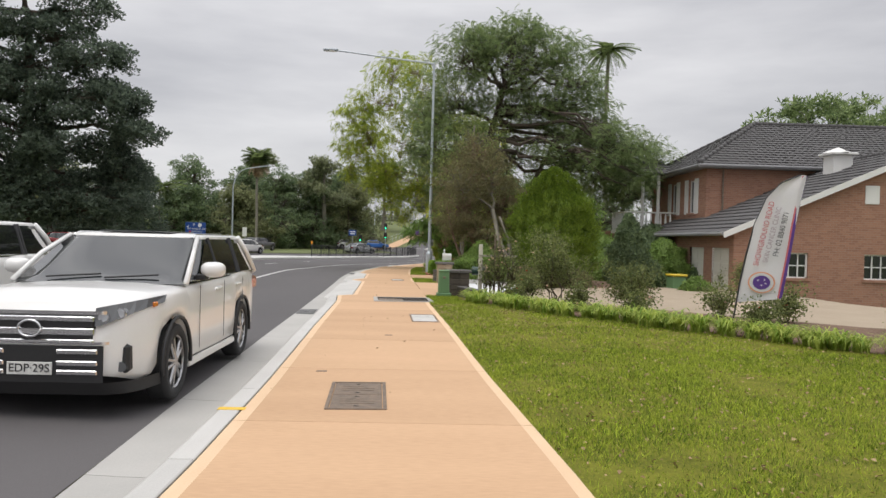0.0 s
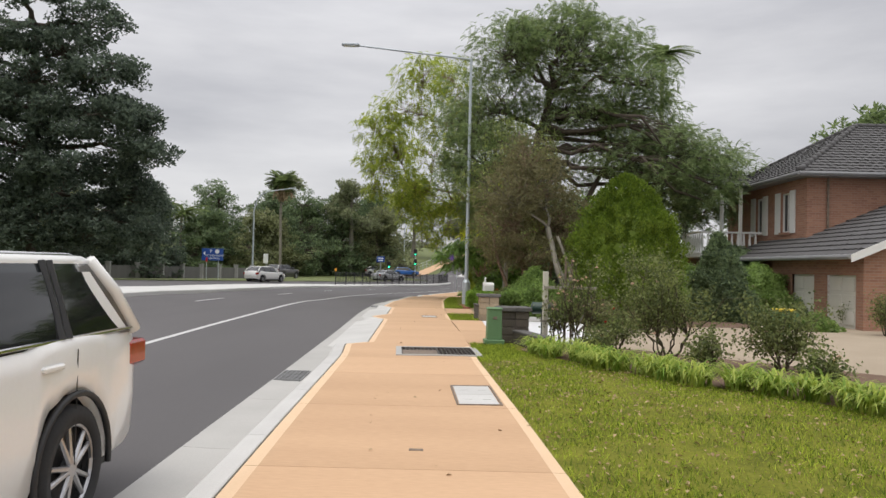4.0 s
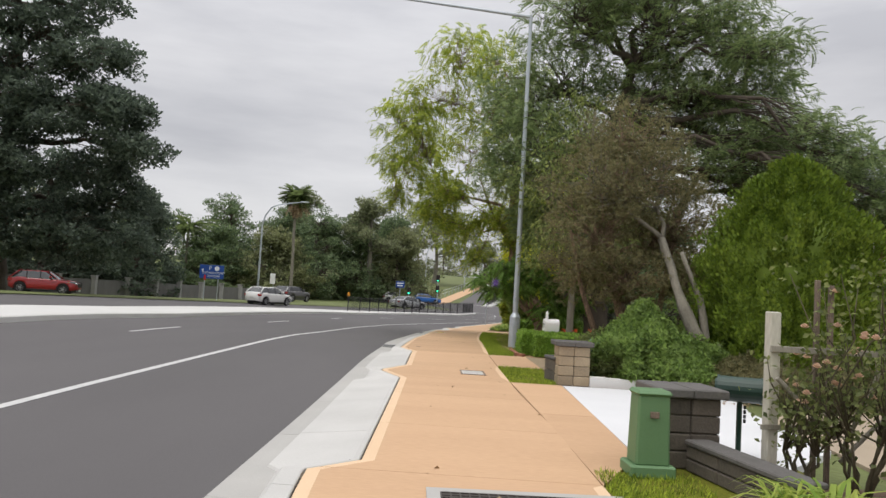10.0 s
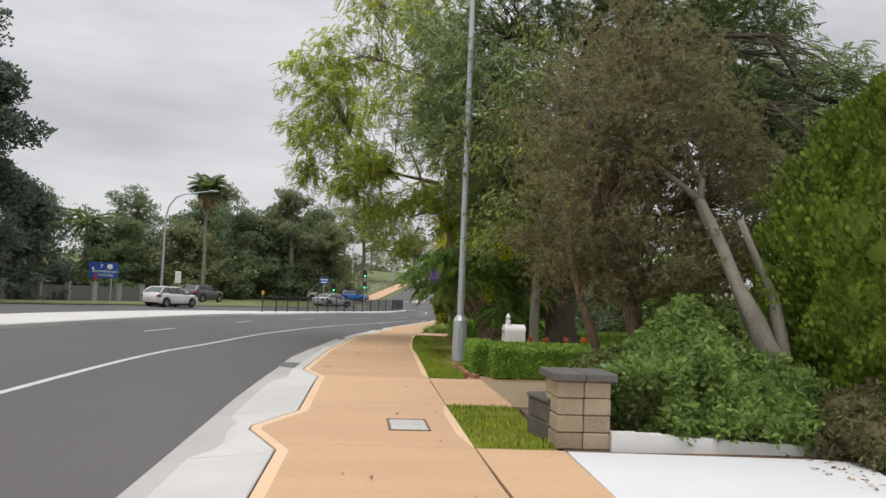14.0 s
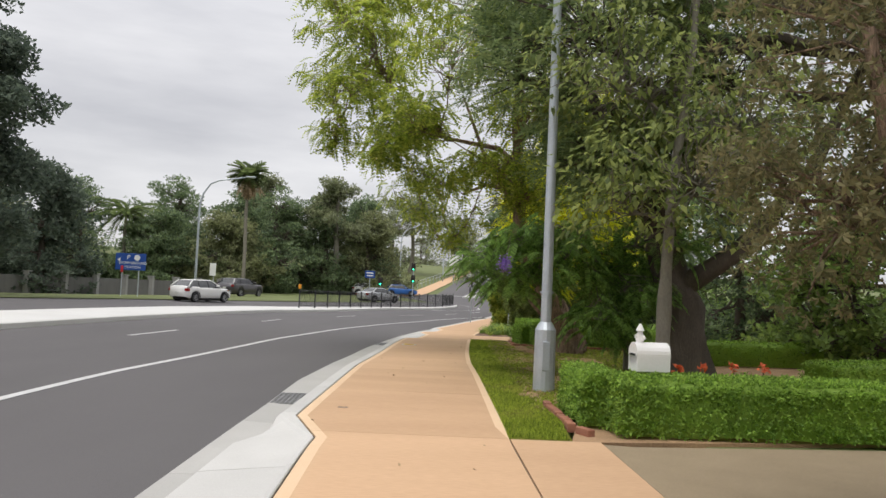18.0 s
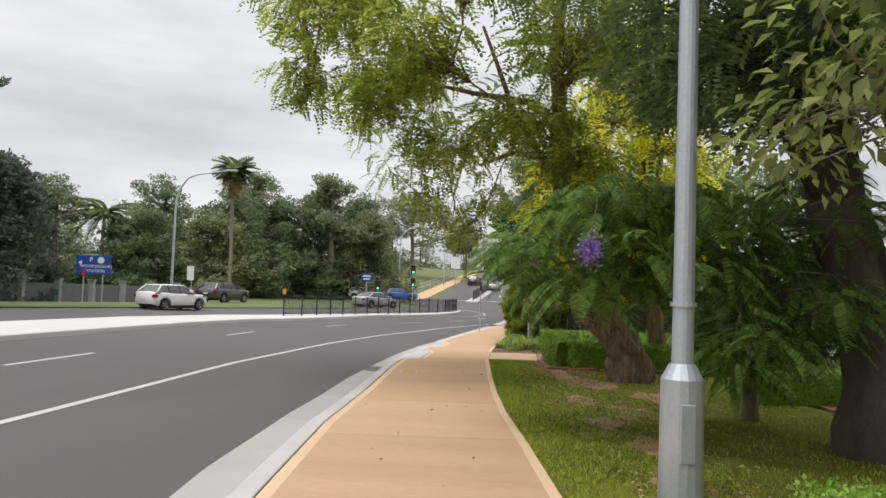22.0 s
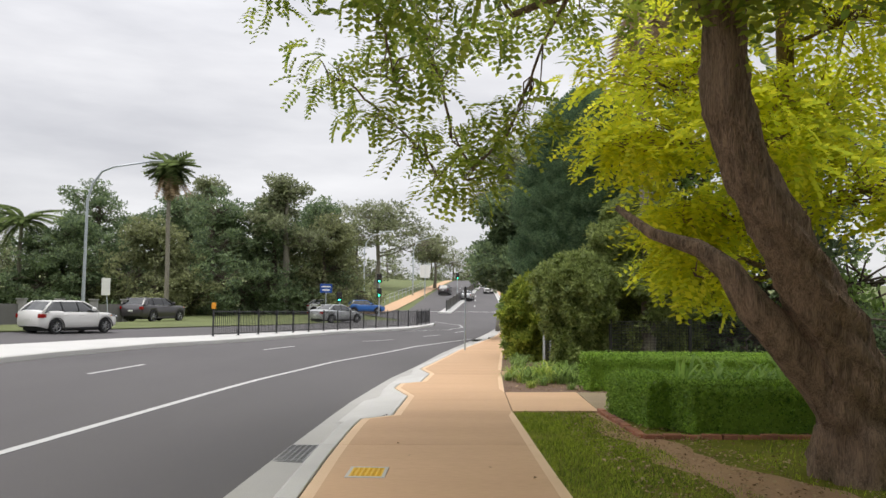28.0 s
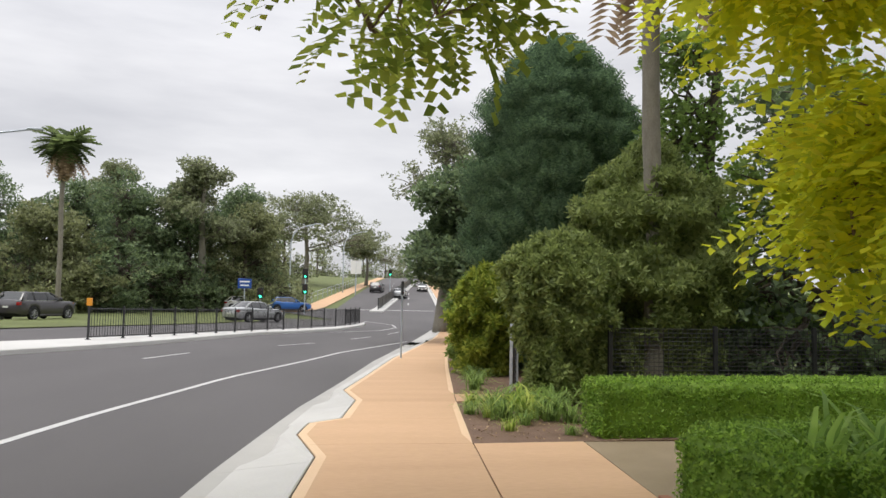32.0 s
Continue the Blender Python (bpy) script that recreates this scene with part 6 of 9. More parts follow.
M["petal"] = leaf_mat("pale_rose_petal", (0.80, 0.62, 0.48), (0.72, 0.48, 0.36), 0.3)
M["petal_red"] = leaf_mat("red_petal", (0.60, 0.04, 0.03), (0.40, 0.02, 0.02), 0.2)
M["petal_orange"] = leaf_mat("orange_petal", (0.75, 0.18, 0.08), (0.55, 0.10, 0.05), 0.3)
M["petal_violet"] = leaf_mat("violet_blossom", (0.36, 0.24, 0.62), (0.24, 0.15, 0.45), 0.3)
M["blue_sign"] = mat("blue_sign_face", (0.015, 0.075, 0.34), (0.012, 0.06, 0.28), 0.4, 3, 30, 0)
M["white_flat"] = mat("white_sheet", (0.82, 0.82, 0.80), (0.74, 0.74, 0.72), 0.45, 3, 30, 0.03)
M["red_flat"] = mat("red_sheet", (0.62, 0.03, 0.04), None, 0.45, 3, 30, 0.03)
M["yellow_paint"] = mat("yellow_spray_paint", (0.80, 0.52, 0.05), (0.70, 0.45, 0.06), 0.7, 9, 60, 0.1)
M["orange_flat"] = mat("orange_plastic", (0.80, 0.33, 0.02), None, 0.5, 3, 30, 0.03)
M["terracotta"] = mat("red_edging_brick", (0.40, 0.17, 0.10), (0.24, 0.10, 0.065), 0.9, 6, 60, 0.5, spread=0.5, per_object=0.3)
M["plant_stem"] = mat("green_brown_stem", (0.12, 0.10, 0.055), (0.06, 0.05, 0.03), 0.85, 6, 40, 0.3)


def slope(y):
    return math.degrees(math.atan2(level(y + 0.5) - level(y - 0.5), 1.0))


M["dark_iron"] = mat("dark_cast_iron", (0.075, 0.06, 0.05), (0.03, 0.026, 0.023), 0.6, 6, 90, 0.5, spread=0.5)


def cover(name, at, w, l, rz, label, lid, rim, panels, grid=0.0, rimw=0.05):
    t = thing(name, (at[0], at[1], level(at[1]) + (0.008 if w > 1.2 else 0.002)), label, "pit cover", rz=rz)
    bm = bmesh.new()
    for a in ((-w / 2, -w / 2 + rimw, -l / 2, l / 2), (w / 2 - rimw, w / 2, -l / 2, l / 2), (-w / 2 + rimw, w / 2 - rimw, -l / 2, -l / 2 + rimw), (-w / 2 + rimw, w / 2 - rimw, l / 2 - rimw, l / 2)):
        add_box(bm, *a, -0.03, 0.010)
    part("frame", bm, rim, t)
    px, py = panels
    W, L = w - 2 * rimw, l - 2 * rimw
    for i in range(px):
        for j in range(py):
            x0, y0 = -W / 2 + W * i / px + 0.008, -L / 2 + L * j / py + 0.008
            x1, y1 = -W / 2 + W * (i + 1) / px - 0.008, -L / 2 + L * (j + 1) / py - 0.008
            if grid:
                bm = box_bm(x0, x1, y0, y1, -0.03, 0.0005)
                n, m = max(2, int((x1 - x0) / grid)), max(2, int((y1 - y0) / grid))
                for k in range(n + 1):
                    x = x0 + (x1 - x0) * k / n
                    add_box(bm, x - 0.007, x + 0.007, y0, y1, -0.02, 0.009)
                for k in range(m + 1):
                    y = y0 + (y1 - y0) * k / m
                    add_box(bm, x0, x1, y - 0.007, y + 0.007, -0.02, 0.008)
                if i == 0 and w > 1.2:
                    part("lid_plate", box_bm(x0 + 0.01, x1 - 0.01, y0 + 0.01, y0 + 0.55 * (y1 - y0), 0.0, 0.012, 0.003), M["iron"], t)
            else:
                bm = box_bm(x0, x1, y0, y1, -0.03, 0.006, 0.004)
                for sx in (0.25, 0.75):
                    add_box(bm, x0 + (x1 - x0) * sx - 0.05, x0 + (x1 - x0) * sx + 0.05, (y0 + y1) / 2 - 0.012, (y0 + y1) / 2 + 0.012, 0.004, 0.009)
            part("lid", bm, lid, t)
            if not grid and lid is M["iron"]:
                for ky in (0.14, 0.86):
                    yk = y0 + (y1 - y0) * ky
                    # no hole is cut: a near-black block carries the keyhole's inner shade
                    part("keyhole", box_bm((x0 + x1) / 2 - 0.022, (x0 + x1) / 2 + 0.022, yk - 0.012, yk + 0.012, 0.004, 0.0085), M["dark"], t)
                for row in range(3):
                    yk = y0 + (y1 - y0) * (0.34 + 0.16 * row)
                    part("raised_lettering", box_bm(x0 + 0.08, x1 - 0.08 - 0.05 * row, yk - 0.012, yk + 0.012, 0.004, 0.010, 0.002), lid, t)
    # shallow near-black block under the lids, its colour standing for the pit's shade
    part("pit", box_bm(-w / 2 + 0.01, w / 2 - 0.01, -l / 2 + 0.01, l / 2 - 0.01, -0.06, -0.035), M["dark"], t)
    return t


cover("pit_cover", (-0.43, 7.3), 0.57, 1.28, 3, "worn grey iron service cover flush in the footpath", M["iron"], M["iron"], (1, 2), rimw=0.035)
cover("pit_cover", (0.29, 14.75), 0.52, 1.34, 3, "pale concrete service cover with a steel frame", M["concrete"], M["iron"], (1, 2), rimw=0.025)
cover("pit_cover", (-0.22, 19.25), 1.50, 1.34, 4, "dark checkered steel pit lids in a concrete surround", M["dark_iron"], M["gutter_pan"], (2, 1), 0.07, 0.10)
cover("pit_cover", (-0.60, 28.59), 0.47, 0.72, 3, "pale grey service cover in the footpath", M["concrete"], M["iron"], (1, 1), rimw=0.025)
cover("pit_cover", (-1.87, 47.5), 0.36, 0.42, -4, "small yellowed grated cover in the footpath", M["yellow_paint"], M["concrete"], (1, 1), 0.045, 0.03)
for x, y in ((-0.95, 8.6), (-2.06, 34.86), (-0.3, 12.0)):
    t = thing("surveyor_mark", (x, y, level(y) + 0.002), "small dark metal plate set in the footpath", "plate")
    part("plate", box_bm(-0.06, 0.06, -0.03, 0.03, -0.01, 0.004, 0.002), M["iron"], t)


def gully(y0, y1, label):
    xm, ym = along(GUTTER, (y0 + y1) / 2), (y0 + y1) / 2
    ang = math.degrees(math.atan2(along(GUTTER, y0) - along(GUTTER, y1), y1 - y0))
    t = thing("gully_grate", (xm + 0.21, ym, level(ym) - 0.128), label, "drain grate", rz=ang)
    l = y1 - y0
    # solid near-black block below the bars, painting the shade of the drain
    part("pit", box_bm(-0.19, 0.19, -l / 2, l / 2, -0.05, 0.006), M["dark"], t)
    bm = bmesh.new()
    for i in range(13):
        y = -l / 2 + l * i / 12
        add_box(bm, -0.19, 0.19, y - 0.008, y + 0.008, 0.0, 0.022)
    for i in range(7):
        x = -0.19 + 0.38 * i / 6
        add_box(bm, x - 0.007, x + 0.007, -l / 2, l / 2, 0.0, 0.02)
    part("grate", bm, M["grate_steel"], t)


gully(16.3, 17.2, "grey steel gully grate in the gutter")
gully(35.75, 36.65, "grey steel gully grate in the gutter")
gully(48.65, 49.55, "grey steel gully grate in the gutter")
t = thing("paint_mark", (-1.52, 6.62, level(6.6) + 0.004), "yellow spray paint mark across the kerb", "paint mark")
part("mark", box_bm(-0.10, 0.14, -0.05, 0.05, -0.002, 0.002, 0.001), M["yellow_paint"], t)


def kiosk(at, h, label, rz=0.0):
    t = thing("utility_kiosk", (*at, level(at[1]) - 0.02), label, "utility box", rz=rz)
    bm = box_bm(-0.155, 0.155, -0.14, 0.14, 0.10, h, 0.02)
    for v in bm.verts:
        k = 1 - 0.10 * max(0, v.co.z - 0.1) / h
        v.co.x *= k
        v.co.y *= k
    part("body", bm, M["green_box"], t)
    part("plinth", box_bm(-0.2, 0.2, -0.18, 0.18, 0.0, 0.11, 0.015), M["green_box"], t)
    part("lid", box_bm(-0.16, 0.16, -0.145, 0.145, h - 0.02, h + 0.035, 0.025), M["green_box"], t)
    part("lock_plate", box_bm(-0.04, 0.04, -0.152, -0.138, h * 0.72, h * 0.80, 0.005), M["iron"], t)
    return t


kiosk((0.90, 20.95), 0.72, "green plastic utility kiosk on the grass", 4)
kiosk((1.72, 28.28), 0.78, "green plastic utility box behind a stone pillar", 2)


def pillar(at, w, d, h, rows, cols, stone, label, rz=0.0, seed=1):
    rng = random.Random(seed)
    t = thing("stone_pillar", (*at, level(at[1]) - 0.02), label, "pillar", rz=rz)
    part("core", box_bm(-w / 2 + 0.02, w / 2 - 0.02, -d / 2 + 0.02, d / 2 - 0.02, 0, h), M["stone_dark"], t)
    rh = h / rows
    for r in range(rows):
        for i in range(cols):
            for j in range(cols):
                x0, x1 = -w / 2 + w * i / cols + 0.004, -w / 2 + w * (i + 1) / cols - 0.004
                y0, y1 = -d / 2 + d * j / cols + 0.004, -d / 2 + d * (j + 1) / cols - 0.004
                e = rng.uniform(0, 0.012)
                bm = box_bm(x0 - e * (i == 0), x1 + e * (i == cols - 1), y0 - e * (j == 0), y1 + e, r * rh + 0.004, (r + 1) * rh - 0.004, 0.012)
                part("stone", bm, stone, t)
    for i in range(2):
        part("capstone", box_bm(-w / 2 - 0.06 if i == 0 else 0.003, -0.003 if i == 0 else w / 2 + 0.06, -d / 2 - 0.06, d / 2 + 0.06, h, h + 0.085, 0.012), M["capstone"], t)
    return t


pillar((1.16, 27.8), 0.56, 0.50, 0.70, 4, 2, M["stone"], "sandstone block gate pillar with a dark capstone", 3)
pillar((1.34, 21.55), 0.56, 0.54, 0.66, 4, 2, M["stone_dark"], "weathered block gate pillar with a dark capstone", 6, 2)


def low_wall(p0, p1, h, w, label, cap=True):
    p0, p1 = Vector((*p0, 0)), Vector((*p1, 0))
    L = (p1 - p0).length
    t = thing("low_wall", (p0.x, p0.y, level(p0.y) - 0.02), label, "wall", rz=math.degrees(math.atan2((p1 - p0).y, (p1 - p0).x)))
    n = max(1, int(L / 0.4))
    for i in range(n):
        for r in range(2):
            part("stone", box_bm(L * i / n + 0.004, L * (i + 1) / n - 0.004, -w / 2, w / 2, h * r / 2 + 0.004, h * (r + 1) / 2 - 0.004, 0.012), M["stone_dark"], t)
    part("coping", box_bm(0, L, -w / 2 - 0.02, w / 2 + 0.02, h, h + 0.05, 0.012), M["capstone"], t)
    return t


low_wall((1.42, 21.25), (1.78, 19.7), 0.24, 0.22, "low dark block wall stepping down from the pillar")
low_wall((0.98, 27.84), (0.86, 28.46), 0.42, 0.22, "short dark block wall beside the pillar")
# white rendered edge wall
t = thing("rendered_wall", (1.46, 27.58, level(28) - 0.05), "low white rendered garden wall stained near the base", "wall")
bm = bmesh.new()
for i in range(9):
    a = i / 9 * 2.5
    add_box(bm, a, a + 2.5 / 9 + 0.001, 0.05 * math.sin(a * 0.9) - 0.08, 0.05 * math.sin(a * 0.9) + 0.08, 0, 0.22 - 0.012 * i, 0.0)
part("wall", bm, M["white_paint"], t)

# green drum mailbox on a post
t = thing("mailbox", (1.98, 21.75, level(21)), "dark green metal cylinder mailbox on a post", "mailbox", rz=-20)
part("post", cyl_bm((0, 0, -0.05), (0, 0, 0.78), 0.028, n=10), M["dark_green"], t)
bm = cyl_bm((-0.20, 0, 0.70), (0.20, 0, 0.70), 0.125, n=20)
for x in (-0.20, 0.20):
    add_cyl(bm, (x - 0.012, 0, 0.70), (x + 0.012, 0, 0.70), 0.133, n=20)
drum = part("drum", bm, M["dark_green"], t)
part("cap_ring", cyl_bm((-0.235, 0, 0.70), (-0.21, 0, 0.70), 0.09, 0.11, 16), M["dark_green"], drum)
for i in range(4):
    part("chain_link", cyl_bm((0.05, -0.03, 0.55 - i * 0.045), (0.05, -0.03, 0.515 - i * 0.045), 0.013, n=8), M["black_metal"], t)

# white scrolled letterbox in the hedge
t = thing("letterbox", (1.50, 34.3, level(35)), "white cast metal letterbox with scrolled top above the hedge", "letterbox", rz=8)
part("post", cyl_bm((0, 0, 0), (0, 0, 0.66), 0.025, n=10), M["white_paint"], t)
bm = box_bm(-0.20, 0.20, -0.13, 0.13, 0.66, 0.86, 0.01)
r = bmesh.ops.create_cone(bm, cap_ends=True, segments=20, radius1=0.13, radius2=0.13, depth=0.40)
bmesh.ops.transform(bm, matrix=Matrix.Translation((0, 0, 0.86)) @ Matrix.Rotation(radians(90), 4, "Y"), verts=r["verts"])
body = part("body", bm, M["white_paint"], t)
# thin near-black plate on the face, the slot's shade given as colour
part("slot", box_bm(-0.206, -0.199, -0.08, 0.08, 0.84, 0.862), M["dark"], body)
bm = bmesh.new()
for k in range(14):
    a0, a1 = k * 0.45, (k + 1) * 0.45
    for s in (1, -1):
        r0, r1 = 0.045 * (1 - k / 18), 0.045 * (1 - (k + 1) / 18)
        add_cyl(bm, (-0.12, s * 0.09 + s * r0 * math.cos(a0), 1.03 + r0 * math.sin(a0)), (-0.12, s * 0.09 + s * r1 * math.cos(a1), 1.03 + r1 * math.sin(a1)), 0.012, n=6)
add_cyl(bm, (-0.12, 0, 0.95), (-0.12, 0, 1.12), 0.045, 0.03, 10)
add_cyl(bm, (-0.12, 0, 1.12), (-0.12, 0, 1.20), 0.05, 0.012, 10)
part("scroll_crest", bm, M["white_paint"], t)


def street_lamp(at, h, arm, head_up, label, r0=0.085, r1=0.055, base=True, arm_dir=(-1, 0), bend=False):
    t = thing("street_lamp", (*at, land(*at) - 0.03), label, "street lamp")
    dx, dy = arm_dir
    if base:
        part("lower_mast", cyl_bm((0, 0, 0), (0, 0, 0.98), 0.172, 0.165, 16), M["galv"], t)
        part("collar", cyl_bm((0, 0, 0.98), (0, 0, 1.10), 0.165, 0.10, 16), M["galv"], t)
        part("access_door", box_bm(-0.06, 0.06, -0.178, -0.16, 0.35, 0.80, 0.006), M["galv"], t)
        part("band", cyl_bm((0, 0, 1.55), (0, 0, 1.585), 0.104, n=16), M["galv"], t)
    tb = Tubes()
    z0 = 1.08 if base else 0
    if bend:
        pts = [(0, 0, z0 + (h - 2.2 - z0) * i / 5) for i in range(6)] + [(dx * 0.25, dy * 0.25, h - 1.2), (dx * 0.8, dy * 0.8, h - 0.4), (dx * 1.5, dy * 1.5, h - 0.1), (dx * arm, dy * arm, h + head_up)]
        tb.add(pts, [r0 - (r0 - r1) * i / 9 for i in range(10)], n=12)
        tb.make("mast", M["galv"], t)
    else:
        part("mast", cyl_bm((0, 0, z0), (0, 0, h), r0, r1, 16), M["galv"], t)
        part("arm", cyl_bm((0, 0, h - 0.05), (dx * arm, dy * arm, h + head_up), 0.05, 0.035, 10), M["galv"], t)
    e = Vector((dx * arm, dy * arm, h + head_up))
    bm = bmesh.new()
    add_box(bm, -0.38, 0.38, -0.14, 0.14, -0.05, 0.06, 0.03, at=Matrix.Translation(e + Vector((dx * 0.3, dy * 0.3, 0.02))) @ Matrix.Rotation(math.atan2(dy, dx), 4, "Z"))
    lamp_head = part("lantern", bm, M["galv"], t)
    bm = bmesh.new()
    add_box(bm, -0.25, 0.25, -0.11, 0.11, -0.065, -0.048, 0.005, at=Matrix.Translation(e + Vector((dx * 0.33, dy * 0.33, 0.02))) @ Matrix.Rotation(math.atan2(dy, dx), 4, "Z"))
    part("lens", bm, M["white_flat"], lamp_head)
    return t


street_lamp((0.74, 37.55), 10.6, 4.9, 0.45, "tall galvanised street lamp standing on the grass verge")
street_lamp((-21.0, 85.5), 9.6, 3.7, 0.25, "galvanised street lamp with a long curved arm across the road", 0.11, 0.05, False, (1, 0), True)
for x, y, h in ((-8, 140, 9.5), (-1.5, 165, 9.5), (24, 190, 9.5)):
    street_lamp((x, y), h, 3.0, 0.3, "distant galvanised street lamp on the hill", 0.11, 0.06, False, (1, 0), True)

# slim sign post at the edge of the footpath
t = thing("sign_post", (0.75, 72.0, level(72)), "slim grey sign post with a sign seen edge-on", "sign post")
part("pole", cyl_bm((0, 0, -0.05), (0, 0, 2.65), 0.03, n=8), M["galv"], t)
part("sign_board", box_bm(-0.04, 0.04, -0.22, 0.22, 2.2, 2.68, 0.01), M["black_metal"], t)
t = thing("small_sign", (-19.4, 84.9, land(-19.4, 85)), "white backed road sign on a slim post", "road sign")
part("pole", cyl_bm((0.15, 0, -0.05), (-0.05, 0, 2.6), 0.03, n=8), M["galv"], t)
part("sign_board", box_bm(-0.3, 0.2, -0.04, -0.01, 1.75, 2.75, 0.01), M["white_flat"], t)

# blue direction sign
t = thing("direction_sign", (-22.5, 76.6, land(-22.5, 76.6)), "blue direction sign with white lettering on two posts", "road sign", rz=8)
zt = 2.78 - land(-22, 76)
for x in (-0.55, 0.55):
    part("post", cyl_bm((x, 0.05, -0.05), (x, 0.05, zt - 0.1), 0.04, n=8), M["galv"], t)
board = part("sign_board", box_bm(-1.0, 1.0, -0.02, 0.01, zt - 1.15, zt, 0.01), M["blue_sign"], t)
face = lambda x, z: Matrix.Translation((x, -0.024, zt + z)) @ Matrix.Rotation(radians(90), 4, "X")
text_mesh("P", 0.42, M["white_flat"], t, face(-0.15, -0.28))
part("bus_symbol", cyl_bm((0.42, -0.02, zt - 0.28), (0.42, -0.03, zt - 0.28), 0.2, n=16), M["white_flat"], t)
text_mesh("SHOWGROUND", 0.25, M["white_flat"], t, face(0.15, -0.66))
text_mesh("STATION", 0.25, M["white_flat"], t, face(0.15, -0.95))
bm = bmesh.new()
vs = [bm.verts.new(p) for p in ((-0.88, -0.026, zt - 0.45), (-0.68, -0.026, zt - 0.30), (-0.68, -0.026, zt - 0.60))]
bm.faces.new(vs)
part("arrow", bm, M["white_flat"], t)
part("red_notice", box_bm(-0.62, -0.45, -0.04, -0.025, zt - 1.3, zt - 0.85, 0.01), M["red_flat"], t)

# black picket fence on the median
fence = thing("picket_fence", (0, 0, 0), "black powder-coated picket fence curving along the median", "fence")
FL = [(72.5, -11.1), (74.2, -10.35), (76, -9.6), (82, -7.6), (88, -5.4), (93, -3.3), (98, -1.2), (103.5, -0.05)]
ys = steps(74.2, 103.5, 1.75)
for i, y in enumerate(ys):
    x = along(FL, y)
    z = land(x, y) + 0.15
    bm = box_bm(x - 0.035, x + 0.035, y - 0.035, y + 0.035, z, z + 1.22)
    add_box(bm, x - 0.08, x + 0.08, y - 0.08, y + 0.08, z, z + 0.03)
    part("post", bm, M["black_metal"], fence)
    if i < len(ys) - 1:
        y2 = ys[i + 1]
        x2 = along(FL, y2)
        z2 = land(x2, y2) + 0.15
        for h in (0.12, 1.12):
            part("rail", cyl_bm((x, y, z + h), (x2, y2, z2 + h), 0.02, n=6), M["black_metal"], fence)
        for k in range(1, 13):
            s = k / 13
            part("picket", cyl_bm((x + (x2 - x) * s, y + (y2 - y) * s, z + (z2 - z) * s + 0.1), (x + (x2 - x) * s, y + (y2 - y) * s, z + (z2 - z) * s + 1.14), 0.011, n=4), M["black_metal"], fence)
x, y = along(FL, 74.2), 74.2
part("marker", box_bm(x - 0.09, x + 0.09, y - 0.05, y + 0.05, land(x, y) + 1.38, land(x, y) + 1.66, 0.01), M["orange_flat"], fence, "orange marker plate")
fence2 = thing("hill_fence", (0, 0, 0), "black fence along the narrow median up the hill", "fence")
ys = steps(126, 236, 5)
for i, y in enumerate(ys):
    x, z = along(SEC, y) + 0.2, level(y) + 0.13
    part("post", box_bm(x - 0.05, x + 0.05, y - 0.05, y + 0.05, z, z + 1.3), M["black_metal"], fence2)
    if i < len(ys) - 1:
        y2 = ys[i + 1]
        x2, z2 = along(SEC, y2) + 0.2, level(y2) + 0.13
        v = [(x, y, z + 0.1), (x2, y2, z2 + 0.1), (x2, y2, z2 + 1.25), (x, y, z + 1.25), (x + 0.04, y, z + 0.1), (x2 + 0.04, y2, z2 + 0.1), (x2 + 0.04, y2, z2 + 1.25), (x + 0.04, y, z + 1.25)]
        mesh_obj("panel", v, [(0, 1, 2, 3), (7, 6, 5, 4), (3, 2, 6, 7), (0, 4, 5, 1)], M["black_metal"], fence2)

# grey boundary fence with pillars across the road
bf = thing("boundary_fence", (0, 0, 0), "grey panelled boundary fence between square pillars", "fence")
BL = [(60, -46), (70, -36), (78, -29), (84, -25.5), (92, -21.0)]
M["grey_render"] = mat("grey_render", (0.36, 0.35, 0.34), (0.25, 0.245, 0.24), 0.9, 1.5, 40, 0.2, spread=0.5)
M["grey_panel"] = mat("grey_fence_panel", (0.19, 0.185, 0.18), (0.12, 0.115, 0.11), 0.85, 1.5, 40, 0.2, stretch=(3, 3, 0.4), spread=0.5)
ys = steps(60, 92, 2.1)
for i, y in enumerate(ys):
    x = along(BL, y)
    z = land(x, y)
    bm = box_bm(x - 0.2, x + 0.2, y - 0.2, y + 0.2, z - 0.1, z + 1.45, 0.01)
    pl = part("pillar", bm, M["grey_render"], bf)
    part("cap", box_bm(x - 0.25, x + 0.25, y - 0.25, y + 0.25, z + 1.45, z + 1.53, 0.01), M["grey_render"], pl)
    if i < len(ys) - 1:
        y2 = ys[i + 1]
        x2 = along(BL, y2)
        z2 = land(x2, y2)
        v = [(x, y - 0.04, z - 0.05), (x2, y2 - 0.04, z2 - 0.05), (x2, y2 - 0.04, z2 + 1.2), (x, y - 0.04, z + 1.2), (x, y + 0.04, z - 0.05), (x2, y2 + 0.04, z2 - 0.05), (x2, y2 + 0.04, z2 + 1.2), (x, y + 0.04, z + 1.2)]
        mesh_obj("panel", v, [(0, 1, 2, 3), (7, 6, 5, 4), (3, 2, 6, 7), (0, 4, 5, 1)], M["grey_panel"], bf)

